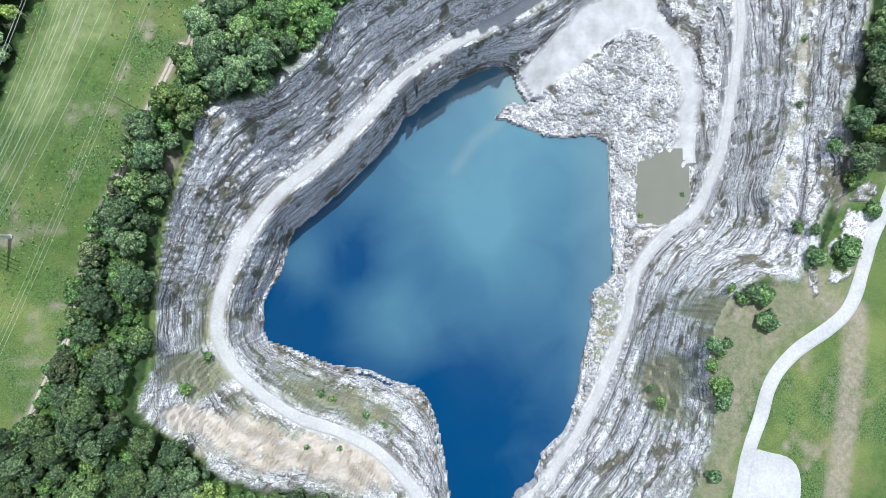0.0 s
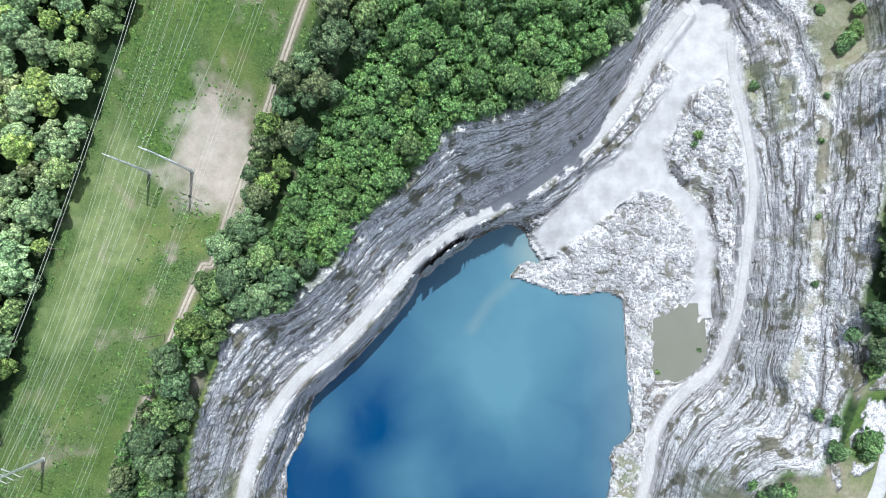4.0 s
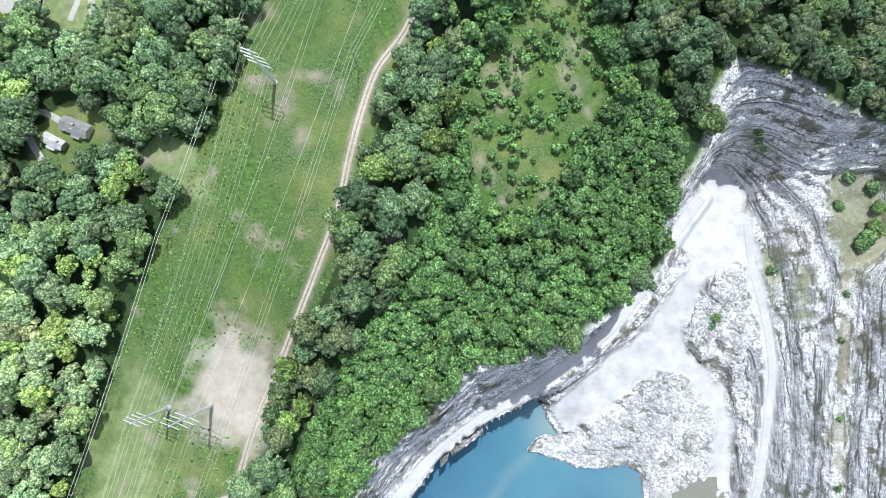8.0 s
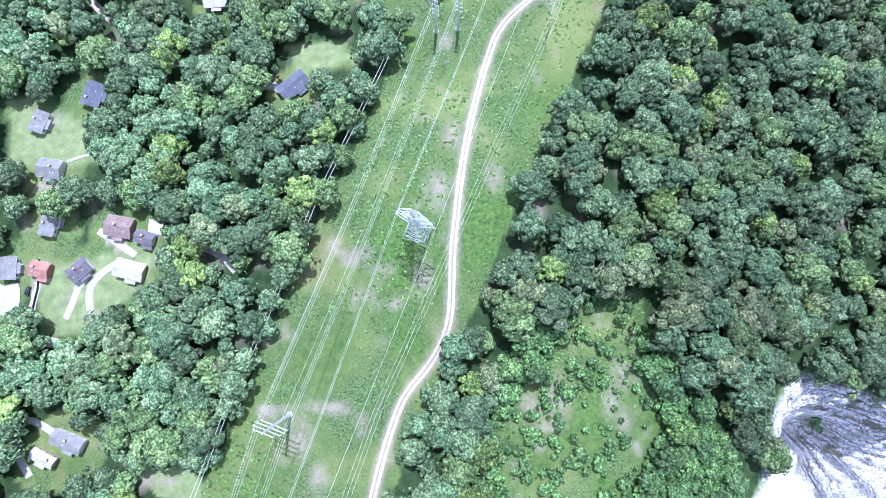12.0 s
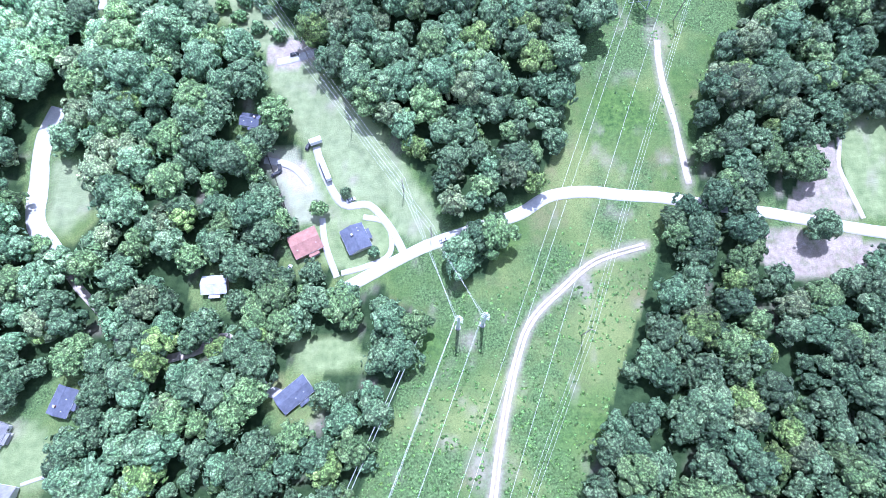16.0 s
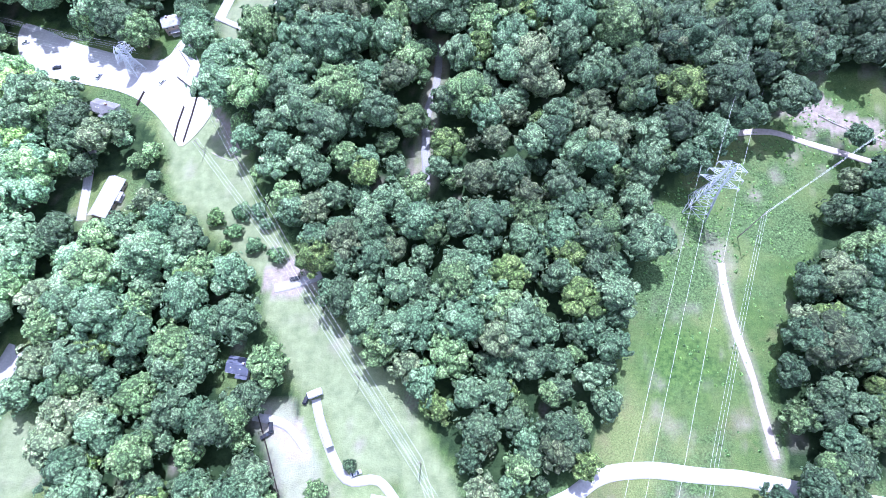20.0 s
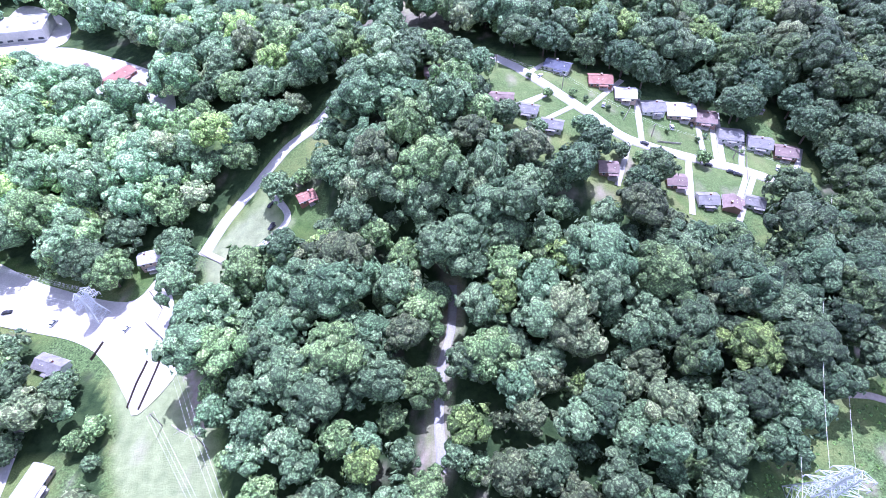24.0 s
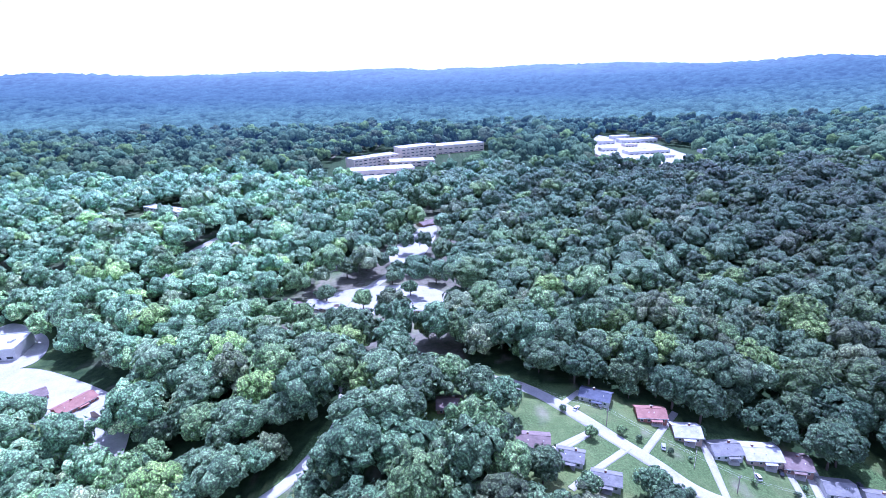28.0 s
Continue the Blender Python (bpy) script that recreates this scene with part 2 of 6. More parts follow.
# dwellings: centre, turn in degrees, length, depth
HOUSES = {
    "brick_red": [(-102, 837, 28, 9.7, 7.0), (-87, 553, 25, 14.2, 12.0), (62, 914, -7, 14.1, 10.5), (-209, 397, -14, 9.6, 7.5)],
    "slate_blue": [(-63, 554, 24, 11.5, 13.0), (-87, 483, 39, 15.6, 9.0), (-187, 483, 73, 12.4, 9.4), (-117, 618, -11, 10.0, 7.1), (39, 926, -28, 15.5, 10.0)],
    "grey": [(26, 868, -18, 12.1, 8.5), (147, 874, -18, 13.4, 11.0), (-213, 470, 69, 11.0, 7.5), (-206, 446, -11, 11.6, 9.3), (-206, 418, 76, 10.1, 7.7), (-224, 398, 90, 11.2, 7.6), (-195, 316, -24, 15.5, 7.5), (15, 881, -20, 11.8, 9.0), (-206, 755, -19, 14.7, 8.0), (90, 897, 0, 13.7, 11.0), (132, 880, -13, 13.2, 11.0), (100, 827, -5, 10.5, 8.9), (125, 827, -22, 9.6, 7.8)],
    "white": [(-129, 534, 2, 12.1, 8.9), (-165, 395, -16, 14.6, 8.8), (-206, 309, -29, 12.0, 5.5), (-192, 701, 76, 22.0, 9.0), (75, 904, -8, 12.8, 11.5), (107, 897, -8, 16.5, 13.5)],
    "brown": [(-171, 416, -12, 13.0, 10.0), (159, 867, -16, 12.3, 10.5), (112, 825, -16, 9.1, 9.5), (1, 890, -10, 14.8, 11.0), (121, 893, -14, 12.8, 12.5), (51, 841, -7, 10.0, 9.0), (-34, 914, -1, 13.1, 11.0), (-154, 907, -2, 9.0, 8.0), (87, 839, -6, 10.1, 9.0)],
    "lilac": [(-190, 396, 40, 11.0, 8.0), (-158, 410, -18, 9.5, 6.4)],
}
TOWN = {
    "white": [(-125, 1073, -27, 24.0, 12.0), (-103, 1052, -22, 30.0, 11.0), (-48, 1053, 2, 27.0, 14.0), (-225, 962, 65, 17.0, 11.0)],
    "brown": [(-149, 1080, -38, 18.0, 12.0), (-46, 1301, 37, 22.0, 14.0), (-285, 980, 42, 21.0, 12.0)],
    "grey": [(-132, 1160, 42, 15.3, 10.0), (-377, 1378, -29, 70.0, 18.0)],
    "brick_red": [(-250, 970, 59, 21.9, 12.0)],
}
HOUSE_SPOTS = [h for some in (*HOUSES.values(), *TOWN.values()) for h in some] + [(-179, 811, 16, 11, 9), (158, 904, 0, 5, 4), (-345, 1041, 9, 34, 25)]
RIM_SOUTH = [(-20, -215), (60, -240), (115, -195)]
LAND = [(-133, 69, -14), (-170, -60, -22), (-170, 80, -24), (-74, 341, 6), (-24, 399, 11), (-194, 318, -17), (-205, 433, -13), (22, 527, -13),
        (91, 583, -13), (-63, 562, -17), (-130, 549, -20), (-88, 658, -12), (99, 649, -9), (80, 634, -7), (98, 689, -14), (-161, 758, -15),
        (157, 858, -4), (118, 870, -3), (99, 889, 8), (59, 912, 17), (36, 910, 24), (13, 869, 24), (-34, 893, 30), (-185, 743, -12), (-30, 769, -8),
        (-313, 1021, -6), (240, 30, -48), (280, -90, -46), (300, 150, -40)]
LAND += [(250, 330, -36), (196, 335, -10), (20, 280, 5), (-46, 272, 4), (74, 400, 8), (-56, 1304, 4), (-400, 300, -16), (400, 500, -10), (-300, 1218, 10), (0, -300, -30)]
LAND += [(-152, -20, -48), (-128, 60, -42), (-103, 92, -35), (-62, 128, -29), (-124, -98, -56), (-60, -118, -60)]
_land = np.array(LAND, float)


def land(x, y):
    """Height of the natural ground."""
    x, y = np.asarray(x, float), np.asarray(y, float)
    top, low = np.zeros_like(x), np.zeros_like(x)
    for cx, cy, cz in _land:
        w = ((x - cx) ** 2 + (y - cy) ** 2 + 900.0) ** -1.5
        top, low = top + w * cz, low + w
    far = np.clip((y - 1500) / 1500, 0, 1)
    return (top / low) * (1 - far) + 4 * far


def curve(points, step=4.0, closed=False):
    """A smooth line through the points, in steps of about so many metres."""
    p = np.array(points, float)
    n = len(p)
    out = []
    for i in range(n if closed else n - 1):
        if closed:
            a, b, c, d = p[(i - 1) % n], p[i], p[(i + 1) % n], p[(i + 2) % n]
        else:
            a, b, c, d = p[max(i - 1, 0)], p[i], p[i + 1], p[min(i + 2, n - 1)]
        k = max(2, int(np.linalg.norm(c - b) / step))
        for u in np.arange(k) / k:
            out.append(0.5 * (2 * b + (c - a) * u + (2 * a - 5 * b + 4 * c - d) * u**2 + (3 * b - a - 3 * c + d) * u**3))
    if not closed:
        out.append(p[-1])
    return np.array(out)


def inside(x, y, poly):
    """Whether points lie in a polygon."""
    p = np.array(poly, float)[:, :2]
    hit = np.zeros(np.shape(x), bool)
    for (x0, y0), (x1, y1) in zip(p, np.roll(p, -1, 0)):
        if y0 != y1:
            hit ^= ((y0 > y) != (y1 > y)) & (x < (x1 - x0) * (y - y0) / (y1 - y0) + x0)
    return hit


def soft_in(x, y, poly, blur, seed=1, grain=9.0):
    """1 inside a polygon, 0 outside, with a ragged soft edge."""
    d = near(x, y, [*poly, poly[0]], 3 * blur)[0]
    d = np.where(inside(x, y, poly), d, -d)
    return np.clip(0.5 + d / blur + 1.1 * rough(x, y, grain, 4, seed), 0, 1) * (d > -2.5 * blur)


def near(x, y, line, reach, closed=False):
    """Distance to a line, with the index of the nearest step of it; far points get reach."""
    p = np.array(line, float)[:, :2]
    q = np.roll(p, -1, 0) if closed else p[1:]
    best, at = np.full(np.shape(x), float(reach)), np.zeros(np.shape(x))
    for i, (a, b) in enumerate(zip(p, q)):
        m = (x > min(a[0], b[0]) - reach) & (x < max(a[0], b[0]) + reach) & (y > min(a[1], b[1]) - reach) & (y < max(a[1], b[1]) + reach)
        if not m.any():
            continue
        d = b - a
        u = np.clip(((x[m] - a[0]) * d[0] + (y[m] - a[1]) * d[1]) / (d @ d + 1e-9), 0, 1)
        r = np.hypot(x[m] - a[0] - u * d[0], y[m] - a[1] - u * d[1])
        old, oldat = best[m], at[m]
        better = r < old
        best[m], at[m] = np.where(better, r, old), np.where(better, i + u, oldat)
    return best, at


def lattice(x, y, seed):
    """Smooth random values, one unit a cell."""
    def corner(i, j):
        v = np.sin(i * 127.1 + j * 311.7 + seed * 74.7) * 43758.5453
        return v - np.floor(v)
    i, j = np.floor(x), np.floor(y)
    u, v = x - i, y - j
    u, v = u * u * (3 - 2 * u), v * v * (3 - 2 * v)
    return (corner(i, j) * (1 - u) + corner(i + 1, j) * u) * (1 - v) + (corner(i, j + 1) * (1 - u) + corner(i + 1, j + 1) * u) * v


def rough(x, y, size, octaves=4, seed=0):
    """Fractal noise about 0, in -1..1."""
    total, amp, f = 0.0, 1.0, 1.0 / size
    for k in range(octaves):
        total = total + amp * (lattice(x * f, y * f, seed + k) - 0.5)
        amp, f = amp * 0.5, f * 2.03
    return total


# ---- materials ----
def ground_material():
    """Grass, woodland floor, bare soil, quarry rock and stone dust, told apart by the ground's own zones."""
    n = Nodes("ground", 0.9, 0.0, 0.2)
    zone = n.attr("zone")
    sep = n.t.nodes.new("ShaderNodeSeparateColor")
    n.link(zone.outputs["Color"], sep.inputs[0])
    rock, dust, soil = sep.outputs[0], sep.outputs[1], sep.outputs[2]
    more = n.attr("cover")
    sep2 = n.t.nodes.new("ShaderNodeSeparateColor")
    n.link(more.outputs["Color"], sep2.inputs[0])
    wood, mown, scrub = sep2.outputs[0], sep2.outputs[1], sep2.outputs[2]
    mid, fine, wide = n.noise(0.22, 5, 0.62), n.noise(1.4, 4, 0.7), n.noise(0.02, 3, 0.5)
    # grass: patches of fresh and dry
    grass = n.mix(n.ramp(mid, [(0.30, 0), (0.68, 1)]), (0.070, 0.128, 0.034), (0.140, 0.205, 0.058))
    grass = n.mix(n.ramp(wide, [(0.40, 0), (0.60, 0.9)]), grass, (0.235, 0.275, 0.095))
    grass = n.mix(n.ramp(fine, [(0.48, 0), (0.78, 0.8)]), grass, (0.050, 0.110, 0.026))
    grass = n.mix(n.ramp(n.noise(0.05, 4, 0.65), [(0.54, 0), (0.68, 0.6)]), grass, (0.215, 0.195, 0.095))
    lawn = n.mix(n.ramp(mid, [(0.3, 0), (0.7, 1)]), (0.170, 0.225, 0.090), (0.310, 0.365, 0.165))
    grass = n.mix(mown, grass, lawn)
    blade = n.noise(3.2, 3, 0.75)
    grass = n.mix(n.math("SUBTRACT", 1.0, n.math("MULTIPLY", mown, 0.75)), grass, n.mix(1.0, grass, n.ramp(blade, [(0.30, 0.5), (0.50, 1.0), (0.70, 1.5)]), "MULTIPLY"))
    clump = n.noise(1.15, 4, 0.75)
    rank = n.math("MULTIPLY", n.ramp(n.noise(0.03, 4, 0.6), [(0.42, 0.0), (0.58, 1.0)]), n.math("SUBTRACT", 1.0, mown))
    grass = n.mix(rank, grass, n.mix(1.0, n.mix(fine, (0.060, 0.120, 0.036), (0.150, 0.215, 0.078)), n.ramp(clump, [(0.36, 0.35), (0.5, 0.95), (0.64, 1.7)]), "MULTIPLY"))
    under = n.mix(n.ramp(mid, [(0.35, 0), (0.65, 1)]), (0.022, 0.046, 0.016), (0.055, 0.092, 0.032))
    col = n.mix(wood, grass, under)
    bush = n.mix(n.ramp(n.noise(0.5, 5, 0.7), [(0.34, 0), (0.66, 1)]), (0.035, 0.085, 0.020), (0.150, 0.250, 0.055))
    col = n.mix(scrub, col, bush)
    earth = n.mix(n.ramp(n.noise(0.45, 5, 0.65), [(0.3, 0), (0.7, 1)]), (0.29, 0.235, 0.185), (0.47, 0.40, 0.335))
    edge = n.math("MULTIPLY", soil, n.ramp(n.noise(0.16, 5, 0.7), [(0.30, 0.35), (0.52, 1.0)]))
    col = n.mix(edge, col, earth)
    bare = n.mix(n.ramp(n.noise(0.12, 6, 0.72), [(0.25, 0), (0.72, 1)]), (0.46, 0.395, 0.335), (0.74, 0.665, 0.59))
    col = n.mix(more.outputs["Alpha"], col, bare)
    # rock: ledges paler as they face up, grey broken faces, dark seams that run level
    band = n.noise(1.0, 3, 0.55, n.place((0.013, 0.013, 0.13)), 0.4)
    seam = n.noise(1.0, 4, 0.6, n.place((0.03, 0.03, 0.62)), 0.5)
    chip, grit = n.noise(0.34, 6, 0.75), n.noise(1.25, 5, 0.82)
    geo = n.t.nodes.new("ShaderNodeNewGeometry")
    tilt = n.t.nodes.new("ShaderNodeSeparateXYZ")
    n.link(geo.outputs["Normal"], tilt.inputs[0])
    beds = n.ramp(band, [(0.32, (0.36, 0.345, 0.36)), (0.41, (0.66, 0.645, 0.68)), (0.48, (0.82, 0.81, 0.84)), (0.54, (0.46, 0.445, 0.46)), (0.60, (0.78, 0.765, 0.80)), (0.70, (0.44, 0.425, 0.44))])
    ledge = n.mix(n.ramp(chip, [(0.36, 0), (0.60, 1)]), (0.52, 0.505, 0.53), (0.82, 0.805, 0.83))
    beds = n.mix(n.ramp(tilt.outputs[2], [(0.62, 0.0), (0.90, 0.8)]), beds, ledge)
    beds = n.mix(n.ramp(seam, [(0.40, 0.85), (0.45, 0.0)]), beds, (0.150, 0.135, 0.120))
    beds = n.mix(n.ramp(seam, [(0.56, 0.0), (0.62, 0.7)]), beds, (0.90, 0.885, 0.91))
    lumps = n.node("ShaderNodeTexVoronoi", Scale=1.0, Randomness=1.0)
    n.link(n.place((0.74, 0.62, 0.85), (0, 0, 0.35)), lumps.inputs["Vector"])
    lump = n.t.nodes.new("ShaderNodeSeparateColor")
    n.link(lumps.outputs["Color"], lump.inputs[0])
    beds = n.mix(1.0, beds, n.ramp(lump.outputs[0], [(0.0, 0.72), (0.3, 1.0), (1.0, 1.22)]), "MULTIPLY")
    beds = n.mix(1.0, beds, n.ramp(grit, [(0.37, 0.18), (0.45, 0.78), (0.50, 1.08), (0.60, 1.45)]), "MULTIPLY")
    beds = n.mix(1.0, beds, n.ramp(chip, [(0.34, 0.55), (0.46, 1.0), (0.64, 1.18)]), "MULTIPLY")
    beds = n.mix(n.ramp(n.noise(0.03, 4, 0.6), [(0.56, 0.0), (0.70, 0.4)]), beds, (0.36, 0.31, 0.26))
    weed = n.math("MULTIPLY", n.ramp(n.noise(0.075, 5, 0.65), [(0.54, 0.0), (0.62, 0.85)]), rock)
    beds = n.mix(weed, beds, n.mix(fine, (0.085, 0.090, 0.045), (0.22, 0.20, 0.125)))
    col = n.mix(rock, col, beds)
    powder = n.mix(n.ramp(n.noise(0.09, 5, 0.6), [(0.34, 0), (0.64, 1)]), (0.46, 0.45, 0.465), (0.65, 0.64, 0.66))
    powder = n.mix(n.ramp(n.noise(0.8, 5, 0.7), [(0.55, 0), (0.75, 0.35)]), powder, (0.36, 0.35, 0.37))
    col = n.mix(n.math("MULTIPLY", dust, n.ramp(chip, [(0.24, 0.75), (0.40, 1.0)])), col, powder)
    n.colour(col)
    height = n.math("ADD", n.math("MULTIPLY", n.math("ADD", n.math("MULTIPLY", seam, 1.6), n.math("ADD", chip, n.math("MULTIPLY", grit, 0.5))), rock), n.math("MULTIPLY", fine, 0.35))
    height = n.math("MULTIPLY", height, n.math("SUBTRACT", 1.0, n.math("MULTIPLY", dust, 0.93)))
    n.bump(height, 0.9, 1.6)
    return n.mat


def water_material(name, deep, pale, milky, scale):
    """Still water: deep or pale by fine stone and painted cloud reflections, milky by its silt, with faint ripples."""
    n = Nodes(name, 0.05, 0.0, 0.8)
    n.bsdf.inputs["IOR"].default_value = 1.333
    drift = n.math("MULTIPLY", n.math("SUBTRACT", n.noise(scale, 3, 0.5, warp=0.6), 0.5), 0.5)
    silt_sky = n.math("ADD", n.attr("silt_sky").outputs["Fac"], drift)
    col = n.mix(n.ramp(silt_sky, [(0.05, 0), (0.95, 1)]), deep, pale)
    n.colour(n.mix(n.attr("silt").outputs["Fac"], col, milky))
    n.bump(n.noise(0.6, 3, 0.6), 0.05, 0.1)
    return n.mat


def foliage_material(name, dark, mid, light):
    """Leaves: every clump a little different, every tree with its own tone, shade between tufts painted in."""
    n = Nodes(name, 0.48, 0.0, 0.4)
    geo = n.t.nodes.new("ShaderNodeNewGeometry")
    part_way = lambda a, b, f: tuple(x + (y - x) * f for x, y in zip(a, b))  # noqa: E731
    each = n.ramp(geo.outputs["Random Per Island"], [(0.0, part_way(dark, mid, 0.45)), (0.55, mid), (1.0, part_way(mid, light, 0.65))])
    tone = n.attr("tone")
    col = n.mix(1.0, each, tone.outputs["Color"], "MULTIPLY")
    bend = n.node("ShaderNodeTexNoise", Scale=0.8, Detail=2.0, Roughness=0.6)
    where = n.place()
    n.link(where, bend.inputs["Vector"])
    shift = n.t.nodes.new("ShaderNodeVectorMath")
    shift.operation = "MULTIPLY_ADD"
    shift.inputs[1].default_value = (1.9, 1.9, 1.9)
    n.link(bend.outputs[1], shift.inputs[0])
    n.link(where, shift.inputs[2])
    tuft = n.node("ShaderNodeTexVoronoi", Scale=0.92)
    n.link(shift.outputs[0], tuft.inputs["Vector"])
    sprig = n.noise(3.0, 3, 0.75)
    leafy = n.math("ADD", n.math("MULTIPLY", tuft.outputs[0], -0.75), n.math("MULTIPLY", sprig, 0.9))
    # Shade in the gaps and light on the tufts are painted into the colour.
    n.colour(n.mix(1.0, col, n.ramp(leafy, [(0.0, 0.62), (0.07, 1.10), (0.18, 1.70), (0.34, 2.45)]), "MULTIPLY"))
    n.bump(leafy, 1.0, 1.1)
    return n.mat


GROUND = ground_material()
WATER_BLUE = water_material("quarry_water", (0.002, 0.050, 0.150), (0.105, 0.235, 0.310), (0.26, 0.34, 0.34), 0.022)
WATER_GREY = water_material("pond_water", (0.16, 0.165, 0.13), (0.25, 0.25, 0.21), (0.4, 0.4, 0.36), 0.05)
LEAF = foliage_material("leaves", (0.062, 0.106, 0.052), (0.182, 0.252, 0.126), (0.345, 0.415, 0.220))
BARK = speckled("bark", (0.10, 0.08, 0.06), (0.20, 0.165, 0.13), 3.0)
STONE_DUST = speckled("crushed_stone", (0.52, 0.51, 0.52), (0.67, 0.66, 0.67), 0.7, 0.95, 0.15, big=0.05, dark=0.80)
GRAVEL = speckled("pale_gravel", (0.50, 0.475, 0.43), (0.66, 0.63, 0.58), 1.2, 0.95, 0.15, big=0.06, dark=0.86)
DIRT_WAY = speckled("dirt_track", (0.46, 0.39, 0.32), (0.64, 0.57, 0.49), 0.8, 0.95, 0.15, big=0.05, dark=0.78)
ASPHALT = speckled("worn_asphalt", (0.32, 0.31, 0.285), (0.46, 0.45, 0.42), 1.5, 0.9, 0.2, big=0.05, dark=0.8)
CONCRETE = speckled("concrete", (0.42, 0.40, 0.365), (0.58, 0.555, 0.51), 1.2, 0.9, 0.2, big=0.1, dark=0.82)
ROCK_BIT = speckled("broken_stone", (0.42, 0.41, 0.43), (0.76, 0.75, 0.77), 0.9, 0.9, 0.2, big=0.05, dark=0.7, bump=0.6)


# ---- object helpers ----

def triangles_object(name, co, tri, material, tone=None, smooth=False):
    """A mesh of many triangles from arrays, with one colour tone a vertex."""
    me = bpy.data.meshes.new(name)
    me.vertices.add(len(co))
    me.vertices.foreach_set("co", np.ascontiguousarray(co, np.float32).ravel())
    me.loops.add(len(tri) * 3)
    me.loops.foreach_set("vertex_index", np.ascontiguousarray(tri, np.int32).ravel())
    me.polygons.add(len(tri))
    me.polygons.foreach_set("loop_start", np.arange(0, len(tri) * 3, 3, dtype=np.int32))
    me.polygons.foreach_set("use_smooth", np.full(len(tri), smooth))
    me.update(calc_edges=True)
    if tone is not None:
        a = me.attributes.new("tone", "FLOAT_COLOR", "POINT")
        a.data.foreach_set("color", np.ascontiguousarray(np.c_[tone, np.ones(len(tone))], np.float32).ravel())
    me.materials.append(material)
    return new(name, me)


# ---- the ground ----
RIM = np.array([*curve(RIMW, 5), *curve(RIM_SOUTH, 8), *curve(RIME[::-1], 5)])
WATER_LINE = curve(WATER, 4, True)
HAUL_LINE, EAST_LINE = curve(HAUL, 4), curve(EAST_ROAD, 4)
WATER_Z, POND_Z, HAUL_Z = -122.0, -119.0, -81.5


def pit_heights():
    """The quarry on its own fine grid: benches and roads at their levels, faces sloping between them."""
    gx, gy = np.arange(-186, 262, 1.5), np.arange(-252, 351, 1.5)
    X, Y = np.meshgrid(gx, gy)
    Z = land(X, Y)
    in_rim = inside(X, Y, RIM)
    fixed = ~in_rim
    level = np.where(fixed, Z, -90.0)

    def put(mask, z):
        m = mask & in_rim
        level[m] = z[m] if hasattr(z, "shape") and z.shape == level.shape else z
        fixed[m] = True

    wet = inside(X, Y, WATER_LINE)
    shore, _ = near(X, Y, WATER_LINE, 12, True)
    put(near(X, Y, curve(BENCHE, 5), 5)[0] < 4.0, -62.0)
    put(inside(X, Y, TERRACE), -60.0 + 4.0 * rough(X, Y, 14, 3, 6))
    put(inside(X, Y, FLOOR), -86.0)
    wash = np.clip(-119 + (Y - 90) / 145 * 33, -119, -86)
    put(inside(X, Y, DUST), np.minimum(wash, -121 + 0.45 * np.hypot(X - 58, Y - 128)) + 0.5 * rough(X, Y, 12, 3, 5))
    wide, _ = near(X, Y, WATER_LINE, 30, True)
    put(inside(X, Y, MOUND), np.minimum(wash + 1.0, -121 + 0.5 * wide) + 3.2 * rough(X, Y, 9, 4, 5))
    put(inside(X, Y, ISLAND), wash + 2.5 + 5.0 * rough(X, Y, 12, 4, 5))
    d, at = near(X, Y, EAST_LINE, 10)
    put(d < 5.0, np.interp(at, np.arange(len(EAST_LINE)), EAST_LINE[:, 2]))
    d, _ = near(X, Y, HAUL_LINE, 12)
    put(d < 7.6, HAUL_Z)
    put(inside(X, Y, POND), POND_Z - 2.0)
    put(wet & (shore > 2.5), WATER_Z - 6.0)
    put((shore < 2.4) & ~wet, WATER_Z + 2.6)
    free = in_rim & ~fixed
    Zs = level.copy()
    chess = (np.add.outer(np.arange(len(gy)), np.arange(len(gx))) % 2).astype(bool)
    for k in range(420):
        for m in (free & chess, free & ~chess):
            mean = 0.25 * (np.roll(Zs, 1, 0) + np.roll(Zs, -1, 0) + np.roll(Zs, 1, 1) + np.roll(Zs, -1, 1))
            Zs[m] = Zs[m] * -0.9 + mean[m] * 1.9
    for k in range(2):
        mean = 0.25 * (np.roll(Zs, 1, 0) + np.roll(Zs, -1, 0) + np.roll(Zs, 1, 1) + np.roll(Zs, -1, 1))
        Zs = np.where(in_rim & (shore > 3), 0.4 * Zs + 0.6 * mean, Zs)
    # beds of stone: the faces step down in uneven ledges
    wob = 9.0 * rough(X, Y, 80, 3, 11) + 3.2 * rough(X, Y, 24, 3, 17) + 1.5 * rough(X, Y, 7, 3, 18)
    rng = random.Random(4)
    deep, given, made_ = -150.0, [], []
    while deep < 60:
        thick = rng.choice((2.6, 3.5, 4.5, 6.5, 9.0, 12.0)) * rng.uniform(0.8, 1.2)
        shelf = rng.uniform(0.42, 0.66)
        given += [deep, deep + shelf * thick, deep + (shelf + 0.22) * thick]
        made_ += [deep, deep + 0.10 * thick, deep + 0.86 * thick]
        deep += thick
    ledge = np.interp(Zs + wob, given, made_) - wob
    slope = np.hypot(*np.gradient(Zs, 1.5))
    k = np.clip((slope - 0.25) / 0.35, 0, 1) * free
    Zs = Zs * (1 - k) + (0.10 * Zs + 0.90 * ledge) * k
